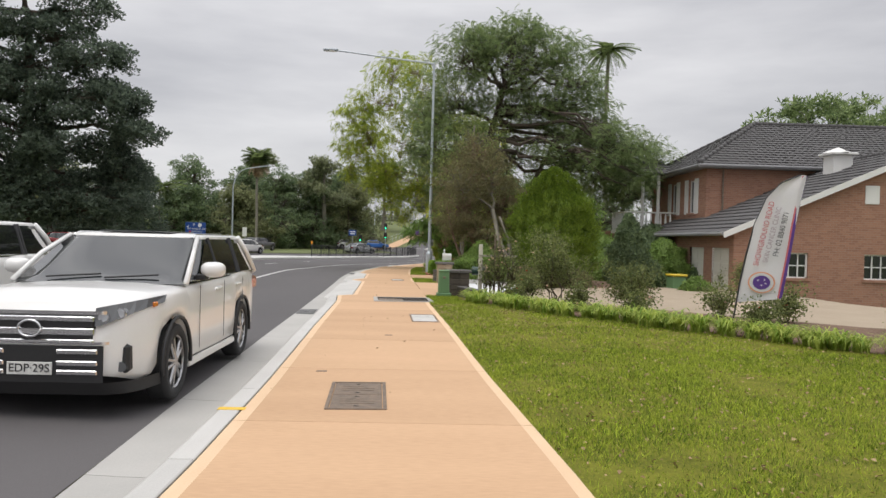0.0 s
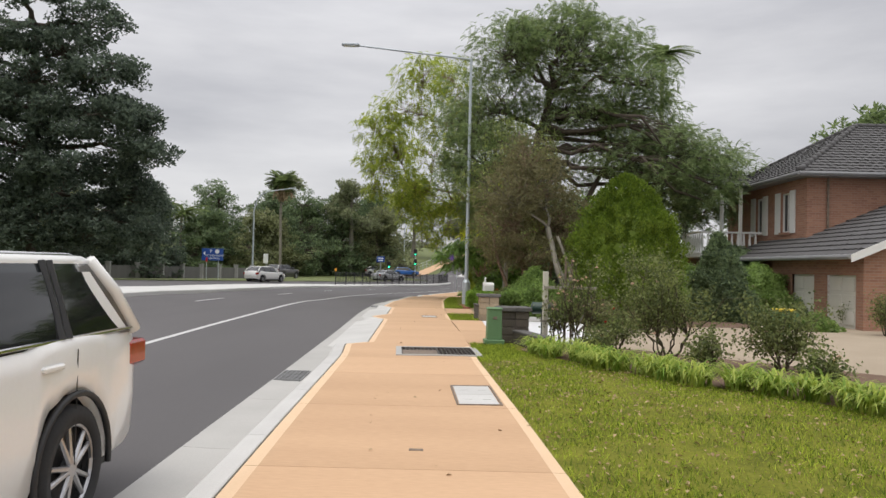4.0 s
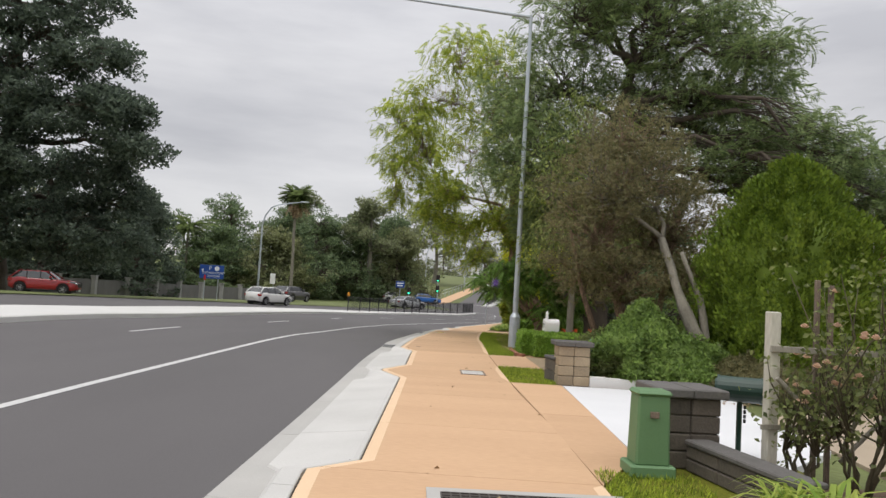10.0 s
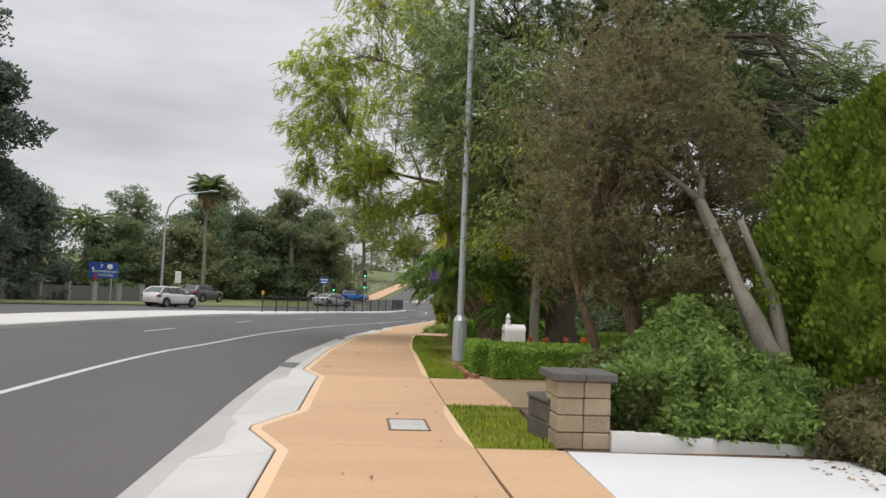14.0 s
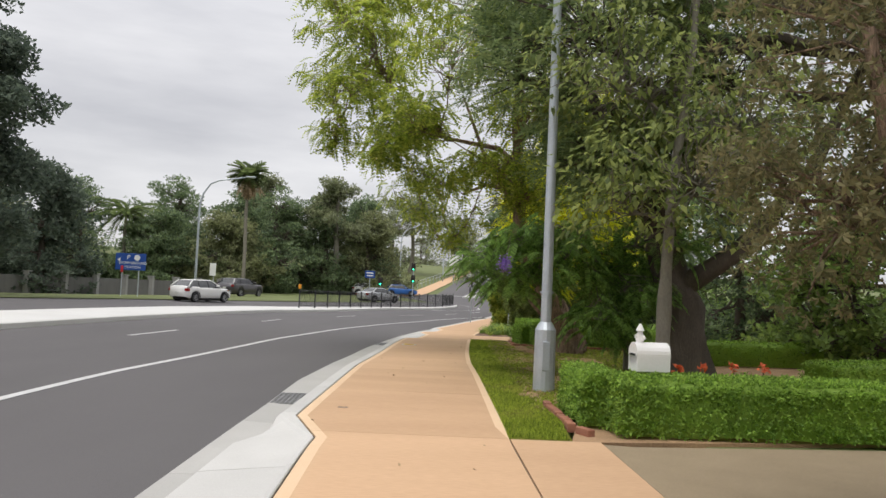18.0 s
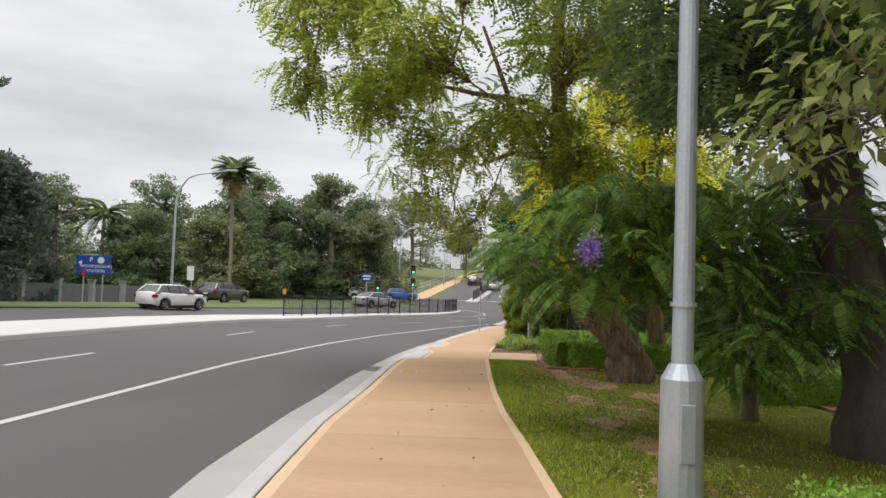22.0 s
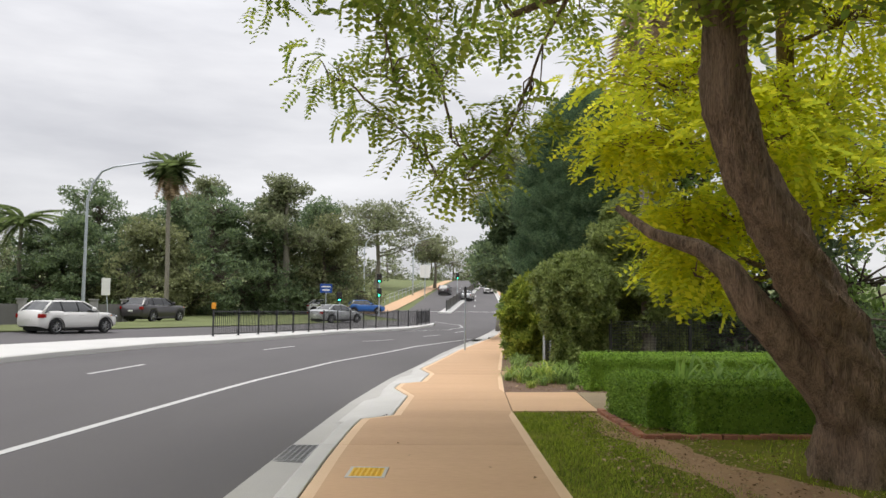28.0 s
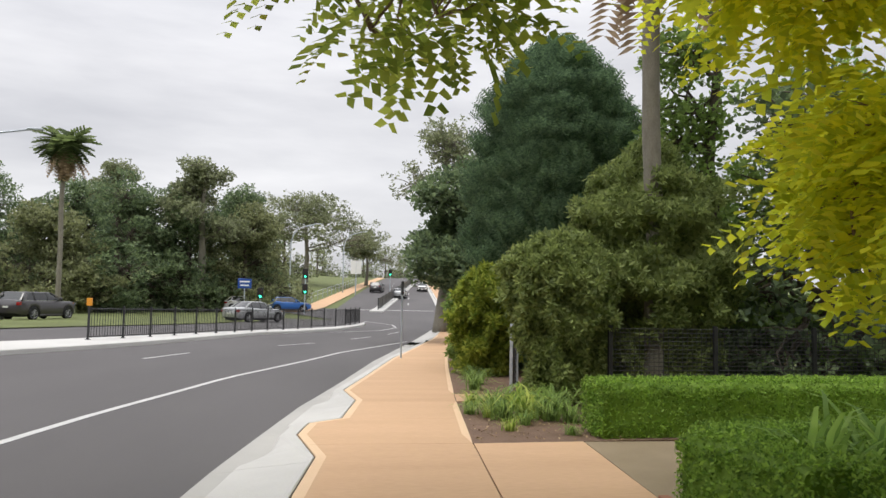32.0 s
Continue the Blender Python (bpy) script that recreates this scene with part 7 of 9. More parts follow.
# traffic signals at the junction
M["signal_green"] = glow("green_signal_light", (0.05, 0.9, 0.45), 2.5)
M["signal_off"] = mat("unlit_signal", (0.05, 0.02, 0.015), None, 0.3, 3, 30, 0)
for x, y, lamps in ((-8.46, 112, (1.35,)), (-4.97, 118, (1.86, 3.33)), (13.0, 205, (10.2,)), (5.17, 152, (4.8,))):
    g = land(x, y)
    t = thing("traffic_signal", (x, y, g), "traffic signal showing green on a grey pole", "traffic light")
    part("pole", cyl_bm((0, 0, -0.1), (0, 0, lamps[-1] - g + 0.5), 0.06, n=8), M["galv"], t)
    for lamp in lamps:
        h = lamp - g
        bk = part("backboard", box_bm(-0.25, 0.25, -0.14, -0.09, h - 0.2, h + 0.75, 0.02), M["black_metal"], t)
        for k, m in ((0, "signal_green"), (1, "signal_off"), (2, "signal_off")):
            z = h + 0.28 * k
            part("lens", cyl_bm((0, -0.145, z), (0, -0.18, z), 0.11, n=14), M[m], bk)
            part("visor", cyl_bm((0, -0.15, z + 0.11), (0, -0.32, z + 0.11), 0.04, n=8), M["black_metal"], bk)
t = thing("direction_sign", (-9.3, 108, land(-9.3, 108)), "small blue direction sign beside the junction", "road sign")
part("post", cyl_bm((0, 0.05, -0.05), (0, 0.05, 3.2), 0.05, n=8), M["galv"], t)
part("sign_board", box_bm(-0.55, 0.55, -0.02, 0.01, 2.4, 3.2, 0.01), M["blue_sign"], t)
for z, w in ((2.95, 0.4), (2.65, 0.34)):
    part("lettering", box_bm(-w, w, -0.03, -0.021, z - 0.06, z + 0.06), M["white_flat"], t)
t = thing("school_sign", (0.4, 158, land(0.4, 158)), "pale rectangular road sign on a post on the hill", "road sign")
part("post", cyl_bm((0, 0.05, -0.05), (0, 0.05, 5.2), 0.08, n=8), M["galv"], t)
part("sign_board", box_bm(-0.8, 0.8, -0.02, 0.01, 3.2, 5.2, 0.05), M["white_flat"], t)
rail = thing("guard_rail", (0, 0, 0), "grey steel railing beside the hill footpath", "railing")
for i in range(16):
    y = 132 + i * 5
    x = along(HILL, y) - 1.8
    part("post", cyl_bm((x, y, level(y) - 0.1), (x, y, level(y) + 1.1), 0.05, n=6), M["galv"], rail)
    if i < 15:
        for h in (0.55, 1.08):
            part("rail", cyl_bm((x, y, level(y) + h), (along(HILL, y + 5) - 1.8, y + 5, level(y + 5) + h), 0.035, n=6), M["galv"], rail)


# ---- garden plants and grass ----
def strap_clump(at, n, size, material, label, seed, name="strap_plant", tmpl=None, group=""):
    rng = np.random.default_rng(seed)
    t = thing(name, (*at, level(at[1]) - 0.02), label, "plant", group)
    a = rng.uniform(0, 2 * np.pi, n)
    c, s = np.cos(a), np.sin(a)
    lean = rng.uniform(0.5, 1.15, n)
    Rm = np.zeros((n, 3, 3))
    Rm[:, 0, 0], Rm[:, 0, 1], Rm[:, 1, 0], Rm[:, 1, 1], Rm[:, 2, 2] = c, -s * lean, s, c * lean, rng.uniform(0.8, 1.3, n)
    P = np.stack([rng.normal(0, 0.05, n) * size * 2, rng.normal(0, 0.05, n) * size * 2, np.zeros(n)], 1)
    scatter("leaves", tmpl or strap(0.022), P, size * rng.uniform(0.6, 1.15, n), Rm, material, t)
    return t


rngl = random.Random(5)
first = [strap_clump((0, 0), 95, 0.50, M["lf_strap"], "variegated yellow-green liriope clump along the lawn edge", 300 + i, "liriope", group="liriope border") for i in range(4)]
y, k = 19.6, 0
spots = []
while y > 4.5:
    x = along(LIRIOPE, y)
    spots.append((x + rngl.uniform(-0.15, 0.25) + 0.12, y + rngl.uniform(-0.08, 0.08)))
    dxdy = abs(along(LIRIOPE, y - 0.2) - x) / 0.2
    y -= 0.29 / math.hypot(1, dxdy)
for i, (x, y) in enumerate(spots):
    m = pose(x, y, level(y) - 0.02, 0, 0, rngl.uniform(0, 360)) @ Matrix.Scale(rngl.uniform(1.15, 1.65), 4)
    if i < 4:
        first[i].matrix_basis = m
    else:
        src = first[i % 4]
        q = copy_thing(src, Matrix.Identity(4))
        q.matrix_basis = m


def rose(at, h, r, label, seed, blooms=6, petal="petal", stems=6, leaf_n=34, low=0.45):
    rng = np.random.default_rng(seed)
    t = thing("rose_bush", (*at, level(at[1]) - 0.03), label, "rose bush")
    tb = Tubes()
    tips = []
    for i in range(stems):
        a = 2 * math.pi * i / stems + rng.uniform(-0.4, 0.4)
        b = Vector((r * 0.34 * math.cos(a), r * 0.34 * math.sin(a), h * 0.22))
        tb.add(curve_pts((0.04 * math.cos(a), 0.04 * math.sin(a), 0), b, 0.0, 0.06, 4, rng), [0.022, 0.018, 0.016, 0.014, 0.012], n=5, lumpy=0.3)
        for k in range(5):
            c = b + Vector((rng.normal(0, r * 0.42), rng.normal(0, r * 0.42), rng.uniform(0.05, 0.62) * h))
            tb.add(curve_pts(b, c, 0.06, 0.06, 3, rng), [0.01, 0.008, 0.006, 0.003], n=4)
            tips.append(c)
            tips.append(b.lerp(c, 0.55))
    tagged(tb.make("cane", M["plant_stem"], t), kind="stuff")
    tips = np.array([tuple(p) for p in tips])
    P = np.repeat(tips, leaf_n, 0) + rng.normal(0, 0.11 * max(1, r), (len(tips) * leaf_n, 3))
    P = P[P[:, 2] > low * h * 0.12]
    scatter("leaves", oval_leaf(0.34), P, 0.058 * rng.uniform(0.6, 1.3, len(P)), rand_rot(rng, len(P), 0.9), M["lf_rose"], t)
    for i in range(blooms):
        c = tips[int(rng.integers(0, len(tips)))] + rng.normal(0, 0.08, 3) + np.array([0, 0, 0.05])
        nP = 14
        el = np.linspace(0.2, 1.3, nP)
        a = np.arange(nP) * 2.4
        out = np.stack([np.cos(a) * np.cos(el), np.sin(a) * np.cos(el), np.sin(el)], 1)
        side = np.stack([-np.sin(a), np.cos(a), np.zeros(nP)], 1)
        scatter("bloom", ([(0, 0, 0), (0.6, 0.5, 0.12), (1, 0, 0.28), (0.6, -0.5, 0.12)], [(0, 1, 2, 3)]), np.repeat(c[None], nP, 0), np.full(nP, 0.045), np.stack([out, side, np.cross(out, side)], 2), M[petal], t)
    return t


rose((2.6, 20.6), 2.25, 0.6, "tall pale rose climbing over a timber frame", 401, 20, stems=8, leaf_n=14)
rose((2.15, 20.75), 1.5, 0.4, "pale rose beside a white post", 402, 8, leaf_n=10)
rose((3.7, 18.5), 2.2, 1.0, "large spreading rose bush with a few pale blooms", 403, 5, stems=9, leaf_n=60)
rose((5.4, 17.9), 1.25, 0.55, "rounded rose bush with a few pale blooms", 404, 4, stems=8, leaf_n=44)
rose((3.2, 20.1), 0.95, 0.45, "low rose bush with a red bloom", 405, 3, "petal_red", leaf_n=22)
for i, (x, y, h) in enumerate([(7.0, 16.5, 0.95), (8.1, 15.7, 0.9), (9.8, 13.9, 1.0), (11.6, 11.5, 1.1), (11.6, 25.6, 1.3), (12.3, 28.5, 1.0)]):
    rose((x, y), h, 0.42, "standard rose bush in the mulched bed", 410 + i, 2, ["petal", "petal_red", "petal"][i % 3], 5, 34)

for i in range(6):
    y = 18.9 - 1.9 * i
    rose((along(LIRIOPE, y) + 0.95 + 0.35 * math.sin(i * 2.1), y + 0.3), 0.6 + 0.25 * math.sin(i * 1.3) ** 2, 0.3, "low leafy rose bush behind the liriope border", 425 + i, 2, ["petal_red", "petal", "petal"][i % 3], 5, 26)

# shrubs and a recycling bin before the house
dense_crown("shrub", (8.8, 30.2, HZ), [(0.1, 0.55), (0.9, 0.8), (1.8, 0.75), (2.7, 0.45), (3.4, 0.1)], 5200, TUFT3, 0.12, M["lf_far"], "dark pointed shrub below the balcony", 440, "shrub", 0.3)
dense_crown("shrub", (10.4, 26.9, HZ), [(0.0, 0.45), (0.35, 0.6), (0.7, 0.45), (0.95, 0.1)], 3000, TUFT3, 0.10, M["lf_shrub"], "low rounded green shrub before the garage", 441, "shrub", 0.3)
M["bin_yellow"] = mat("yellow_plastic", (0.70, 0.52, 0.04), None, 0.5, 3, 60, 0.1)
t = thing("recycling_bin", (10.15, 28.3, HZ), "dark green wheeled bin with a yellow lid", "bin", rz=6)
part("body", box_bm(-0.27, 0.27, -0.3, 0.3, 0.06, 0.98, 0.03), M["green_box"], t)
part("lid", box_bm(-0.31, 0.31, -0.36, 0.34, 0.98, 1.06, 0.03), M["bin_yellow"], t)
for x in (-0.25, 0.25):
    part("wheel", cyl_bm((x - 0.03, 0.27, 0.1), (x + 0.03, 0.27, 0.1), 0.1, n=14), M["dark"], t)
# timber frame for the climbing rose
t = thing("rose_trellis", (1.92, 20.85, level(20.9) - 0.03), "weathered timber frame with one white painted post", "trellis", rz=8)
part("white_post", box_bm(-0.05, 0.05, -0.05, 0.05, 0, 1.52, 0.008), M["white_wood"], t, "flaking white painted post")
part("rail", box_bm(-0.05, 1.05, -0.075, -0.05, 1.17, 1.225, 0.004), M["old_wood"], t)
part("rail", box_bm(-0.12, 0.55, -0.075, -0.05, 0.50, 0.545, 0.004), M["old_wood"], t)
for (x0, z0, x1, z1) in ((0.0, 0.95, 0.55, 0.45), (0.95, 1.05, 0.62, 0.35), (0.98, 0.62, 0.6, 0.25)):
    part("brace", cyl_bm((x0, -0.09, z0), (x1, -0.09, z1), 0.022, n=6), M["old_wood"], t)
for x in (0.42, 0.55):
    part("stake", box_bm(x - 0.02, x + 0.02, 0.0, 0.04, 0, 1.95 - x * 0.3, 0.004), M["iron"], t)

# shrubs behind the white wall
dense_crown("shrub", (2.55, 28.41, level(29)), [(0.05, 0.75), (0.4, 0.95), (0.8, 0.8), (1.15, 0.45), (1.55, 0.08)], 7000, TUFT3, 0.085, M["lf_shrub"], "bushy green shrub spilling over a white wall", 431, "shrub", 0.45)
dense_crown("shrub", (3.4, 28.24, level(29)), [(0.05, 0.6), (0.35, 0.7), (0.7, 0.5), (0.95, 0.1)], 4000, TUFT3, 0.08, M["lf_shrub"], "bushy green shrub spilling over a white wall", 432, "shrub", 0.45)
dense_crown("shrub", (1.95, 28.68, level(29)), [(0.05, 0.5), (0.4, 0.6), (0.75, 0.4), (0.95, 0.1)], 3000, TUFT3, 0.08, M["lf_rose"], "straggly olive shrub behind a stone pillar", 433, "shrub", 0.5)
dense_crown("shrub", (4.5, 27.6, level(28)), [(0.02, 0.75), (0.3, 0.85), (0.55, 0.6), (0.75, 0.1)], 4500, TUFT, 0.07, M["lf_brush"], "low grey-brown shrub beside the driveway", 434, "shrub", 0.5)
dense_crown("shrub", (5.6, 27.3, level(28)), [(0.02, 0.8), (0.3, 0.9), (0.55, 0.6), (0.75, 0.1)], 4000, TUFT, 0.07, M["lf_brush"], "low grey-brown shrub beside the driveway", 435, "shrub", 0.5)
for i, (x, y, h, r) in enumerate([(9.5, 30.5, 1.4, 0.9), (11.0, 32.5, 2.2, 1.2), (11.6, 36, 3.0, 1.6), (8.4, 33, 1.2, 0.9), (12.2, 31.4, 1.0, 0.6), (9.0, 36.5, 2.6, 1.6)]):
    dense_crown("shrub", (x, y, level(y) - 0.3), [(0.05, r * 0.8), (h * 0.4, r), (h * 0.8, r * 0.6), (h, 0.08)], 3500, TUFT3, 0.11, M["lf_shrub" if i % 2 else "lf_far"], "green garden shrub before the brick house", 440 + i, "shrub", 0.4)
for i, (x, y) in enumerate([(1.75, 29.38), (2.1, 29.64), (1.6, 29.9)]):
    strap_clump((x, y), 26, 0.6, M["lf_shrub"], "dark green broad-leaved clump beside the pillar", 450 + i, tmpl=strap(0.07))
for i, (x, y) in enumerate([(1.75, 34.36), (2.1, 34.58), (2.5, 34.69), (2.9, 34.8)]):
    strap_clump((x, y), 40, 0.75, M["lf_jac"], "strappy green lily behind the hedge", 455 + i, tmpl=strap(0.05), name="lily")
    t = thing("lily_flower", (x + 0.1, y - 0.05, level(y)), "orange lily flower head on a tall stem", "flower")
    part("stem", cyl_bm((0, 0, 0), (0, 0, 0.68), 0.008, n=5), M["plant_stem"], t)
    rr = np.random.default_rng(i)
    scatter("bloom", oval_leaf(0.3), rr.normal(0, 0.02, (16, 3)) + np.array([0, 0, 0.70]), np.full(16, 0.07), rand_rot(rr, 16), M["petal_orange"], t)
for i in range(16):
    strap_clump((2.35 + 0.27 * i, 51.15 + 0.03 * i + 0.3 * (i % 2)), 46, 0.88 + 0.12 * math.sin(i * 2.3), M["lf_agap"], "strappy agapanthus between the clipped hedges", 460 + i, tmpl=strap(0.032, 1.25, 0.55), name="agapanthus", group="agapanthus bed")
for i, (x, y, s) in enumerate([(1.0, 57.2, 0.5), (1.35, 56.4, 0.45), (1.75, 57.5, 0.6), (1.3, 58.3, 0.6), (1.75, 55.5, 0.35), (1.9, 58.5, 0.6), (0.95, 58.6, 0.6), (2.1, 56.6, 0.6), (1.15, 56.9, 0.8), (1.5, 57.1, 0.95), (1.85, 56.9, 0.9), (1.2, 57.8, 0.9), (1.6, 58.0, 1.0), (2.1, 57.6, 0.95), (0.75, 57.6, 0.5), (1.0, 55.9, 0.4), (2.3, 58.3, 1.0)]):
    strap_clump((x, y), 70, s, M["lf_strap" if i % 3 == 0 else "lf_shrub"], "grassy strap-leaved plant in the mulch bed", 470 + i, tmpl=strap(0.018))
for i in range(14):
    y = 61.6 + i * 1.3
    strap_clump((R(y) + 0.45 + 0.15 * (i % 2), y), 70, 0.75, M["lf_shrub"], "grassy strap-leaved plant along the footpath", 480 + i, tmpl=strap(0.018), group="grasses along the footpath")
# jacaranda blossom
rr = np.random.default_rng(9)
for i, (x, y, z, n, s) in enumerate([(0.11, 38.2, 1.93, 300, 0.085)]):
    t = thing("blossom", (x, y, z), "drooping cluster of violet jacaranda blossom", "flower")
    part("stalk", cyl_bm((0, 0, 0.05), (0.1, 0.2, 0.5), 0.006, n=5), M["plant_stem"], t)
    scatter("bloom", oval_leaf(0.4), rr.normal(0, 1, (n, 3)) * np.array([s * 0.55, s * 0.55, s * 0.8]), np.full(n, 0.034), rand_rot(rr, n), M["petal_violet"], t)["kind"] = "stuff"

# brick edging along the hedges
ed = thing("brick_edging", (0, 0, 0), "row of red edging bricks half sunk beside the hedge", "edging")
for pts in ([(0.62, 34.17), (0.56, 35.93)], [(1.35, 49.53), (6.2, 49.53)], [(1.35, 49.53), (1.45, 52.0)], [(0.64, 34.08), (0.8, 33.78)]):
    (xa, ya), (xb, yb) = pts
    L = math.hypot(xb - xa, yb - ya)
    n = int(L / 0.235)
    for i in range(n):
        s = (i + 0.5) / n
        bm = bmesh.new()
        m = Matrix.Translation((xa + (xb - xa) * s, ya + (yb - ya) * s, level(ya + (yb - ya) * s) - 0.012 + 0.008 * math.sin(i * 2.3))) @ Matrix.Rotation(math.atan2(yb - ya, xb - xa) + 0.04 * math.sin(i * 1.7), 4, "Z")
        add_box(bm, -0.112, 0.112, -0.05, 0.05, -0.05, 0.055, 0.008, at=m)
        part("brick", bm, M["terracotta"], ed)

# mesh fence and gate of the garden
mf = thing("mesh_fence", (0, 0, 0), "black welded mesh garden fence with flat posts", "fence")


def mesh_panel(p0, p1, h, parent, step=0.09):
    p0, p1 = Vector(p0), Vector(p1)
    L = (p1 - p0).length
    bm = bmesh.new()
    n, m = int(L / step), int(h / 0.075)
    for i in range(n + 1):
        q = p0.lerp(p1, i / n)
        add_cyl(bm, q + Vector((0, 0, 0.06)), q + Vector((0, 0, h)), 0.005, n=4, caps=False)
    for j in range(m + 1):
        z = Vector((0, 0, 0.06 + (h - 0.06) * j / m))
        add_cyl(bm, p0 + z, p1 + z, 0.006, n=4, caps=False)
    return tagged(part("panel", bm, M["black_metal"], parent), kind="stuff")


for i in range(4):
    a, b = Vector((3.3 + 2.0 * i, 58.3 + 0.15 * i, level(58.3))), Vector((5.3 + 2.0 * i, 58.45 + 0.15 * i, level(58.3)))
    part("post", box_bm(a.x - 0.035, a.x + 0.035, a.y - 0.035, a.y + 0.035, a.z - 0.05, a.z + 1.42), M["black_metal"], mf)
    mesh_panel(a, b, 1.36, mf)
gt = thing("garden_gate", (2.15, 60.9, level(61)), "grey metal mesh gate standing open beside the footpath", "gate", rz=70)
part("gate_frame", box_bm(-0.03, 0.03, -0.03, 0.03, 0, 1.4), M["galv"], gt)
part("gate_frame", box_bm(0.97, 1.03, -0.03, 0.03, 0.05, 1.4), M["galv"], gt)
part("gate_frame", box_bm(0.03, 0.97, -0.02, 0.02, 1.34, 1.4), M["galv"], gt)
part("gate_frame", box_bm(0.03, 0.97, -0.02, 0.02, 0.06, 0.12), M["galv"], gt)
mesh_panel((0.02, 0, 0), (0.98, 0, 0), 1.36, gt)

# teardrop flag of a clinic
M["flag"] = mat("printed_flag_cloth", (0.74, 0.73, 0.74), (0.62, 0.61, 0.63), 0.8, 1.2, 60, 0.25, trans=0.25, spread=0.6)
M["flag_purple"] = mat("purple_print", (0.10, 0.04, 0.24), (0.075, 0.03, 0.18), 0.8, 2, 60, 0.1)
M["flag_red"] = mat("faded_red_print", (0.62, 0.16, 0.17), None, 0.8, 2, 60, 0.1)
M["flag_orange"] = mat("orange_print", (0.75, 0.36, 0.22), None, 0.8, 2, 60, 0.1)
M["flag_grey"] = mat("grey_print", (0.45, 0.36, 0.40), None, 0.8, 2, 60, 0.1)
fl = thing("feather_flag", (6.1, 13.65, level(13) + 0.33), "tall white feather flag with purple and red printing", "flag", rz=-22)
fl.scale = (1.0, 1.0, 0.85)
spine = [(0.0, 0.0), (0.08, 0.7), (0.18, 1.35), (0.31, 2.0), (0.50, 2.55), (0.75, 2.9), (1.06, 3.06)]
tb = Tubes()
tb.add([(x, 0, z) for x, z in [(-0.06, -0.45)] + spine], [0.016] * 8, n=8)
tb.make("pole", M["black_metal"], fl)
v, f = [], []
edge = [(0.80, 0.38), (0.87, 0.9), (0.94, 1.45), (1.0, 2.0), (1.07, 2.5), (1.12, 2.8), (1.16, 3.04)]
low = [(0.04, 0.26)] + spine[1:]
for (x0, z0), (x1, z1) in zip(low, edge):
    for i in range(7):
        s = i / 6
        v.append((x0 + (x1 - x0) * s, 0.03 * math.sin(s * 6 + z0 * 2), z0 + (z1 - z0) * s))
for j in range(6):
    f += [(j * 7 + i, j * 7 + i + 1, (j + 1) * 7 + i + 1, (j + 1) * 7 + i) for i in range(6)]
cloth = mesh_obj("cloth", v, f, M["flag"], fl, smooth=True)
v, f = [], []
for x1, z1 in edge:
    v += [(x1 - 0.075, -0.015, z1), (x1 - 0.045, -0.015, z1), (x1 + 0.005, -0.015, z1 + 0.005)]
f = [(j * 3 + i, j * 3 + i + 1, j * 3 + i + 4, j * 3 + i + 3) for j in range(6) for i in range(2)]
mesh_obj("stripe", v, f, None, fl, [M["flag_red"], M["flag_purple"]], [i for j in range(6) for i in range(2)])
emb = bmesh.new()
add_cyl(emb, (0.45, -0.045, 0.72), (0.45, -0.05, 0.72), 0.235, n=28)
part("emblem_ring", emb, M["flag_orange"], fl)
part("emblem_ring", cyl_bm((0.45, -0.051, 0.72), (0.45, -0.054, 0.72), 0.205, n=28), M["flag"], fl)
part("emblem", cyl_bm((0.45, -0.055, 0.72), (0.45, -0.058, 0.72), 0.15, n=28), M["flag_purple"], fl)
for dx, dz in ((-0.06, 0.05), (0.05, 0.06), (0.0, -0.06), (0.07, -0.02)):
    part("star", cyl_bm((0.45 + dx, -0.059, 0.72 + dz), (0.45 + dx, -0.061, 0.72 + dz), 0.018, n=5), M["flag"], fl)
up = lambda x, z: Matrix.Translation((x, -0.05, z)) @ Matrix.Rotation(radians(90), 4, "X") @ Matrix.Rotation(radians(80), 4, "Z")
text_mesh("SHOWGROUND ROAD", 0.135, M["flag_red"], fl, up(0.47, 1.78))
text_mesh("SKIN CANCER CLINIC", 0.125, M["flag_grey"], fl, up(0.61, 1.76))
text_mesh("PH: 02 8840 9071", 0.135, M["black_metal"], fl, up(0.76, 1.78))


# grass blades and fallen leaves
def grass(name, area, dens, xl, xr, y0, y1, size, seed, label):
    rng = np.random.default_rng(seed)
    n = int(area * dens)
    y = rng.uniform(y0, y1, n)
    tabs = np.linspace(y0, y1, 60)
    a, b = np.interp(y, tabs, [xl(q) for q in tabs]), np.interp(y, tabs, [xr(q) for q in tabs])
    x = a + (b - a) * rng.uniform(0, 1, n)
    z = np.interp(y, tabs, [level(q) for q in tabs]) - 0.014
    patch = np.array([noise.noise(Vector((p * 1.1, q * 1.1, seed))) for p, q in zip(x[::1], y[::1])])
    keep = patch + rng.uniform(-0.5, 0.5, n) > -0.35
    x, y, z, patch = x[keep], y[keep], z[keep], patch[keep]
    ob = scatter(name, blade(0.16, 0.45), np.stack([x, y, z], 1), size * rng.uniform(0.5, 1.2, len(x)) * (1 + 0.4 * patch), rand_rot(rng, len(x), 0.35), M["blade"])
    return tagged(ob, label, "grass", kind="stuff")


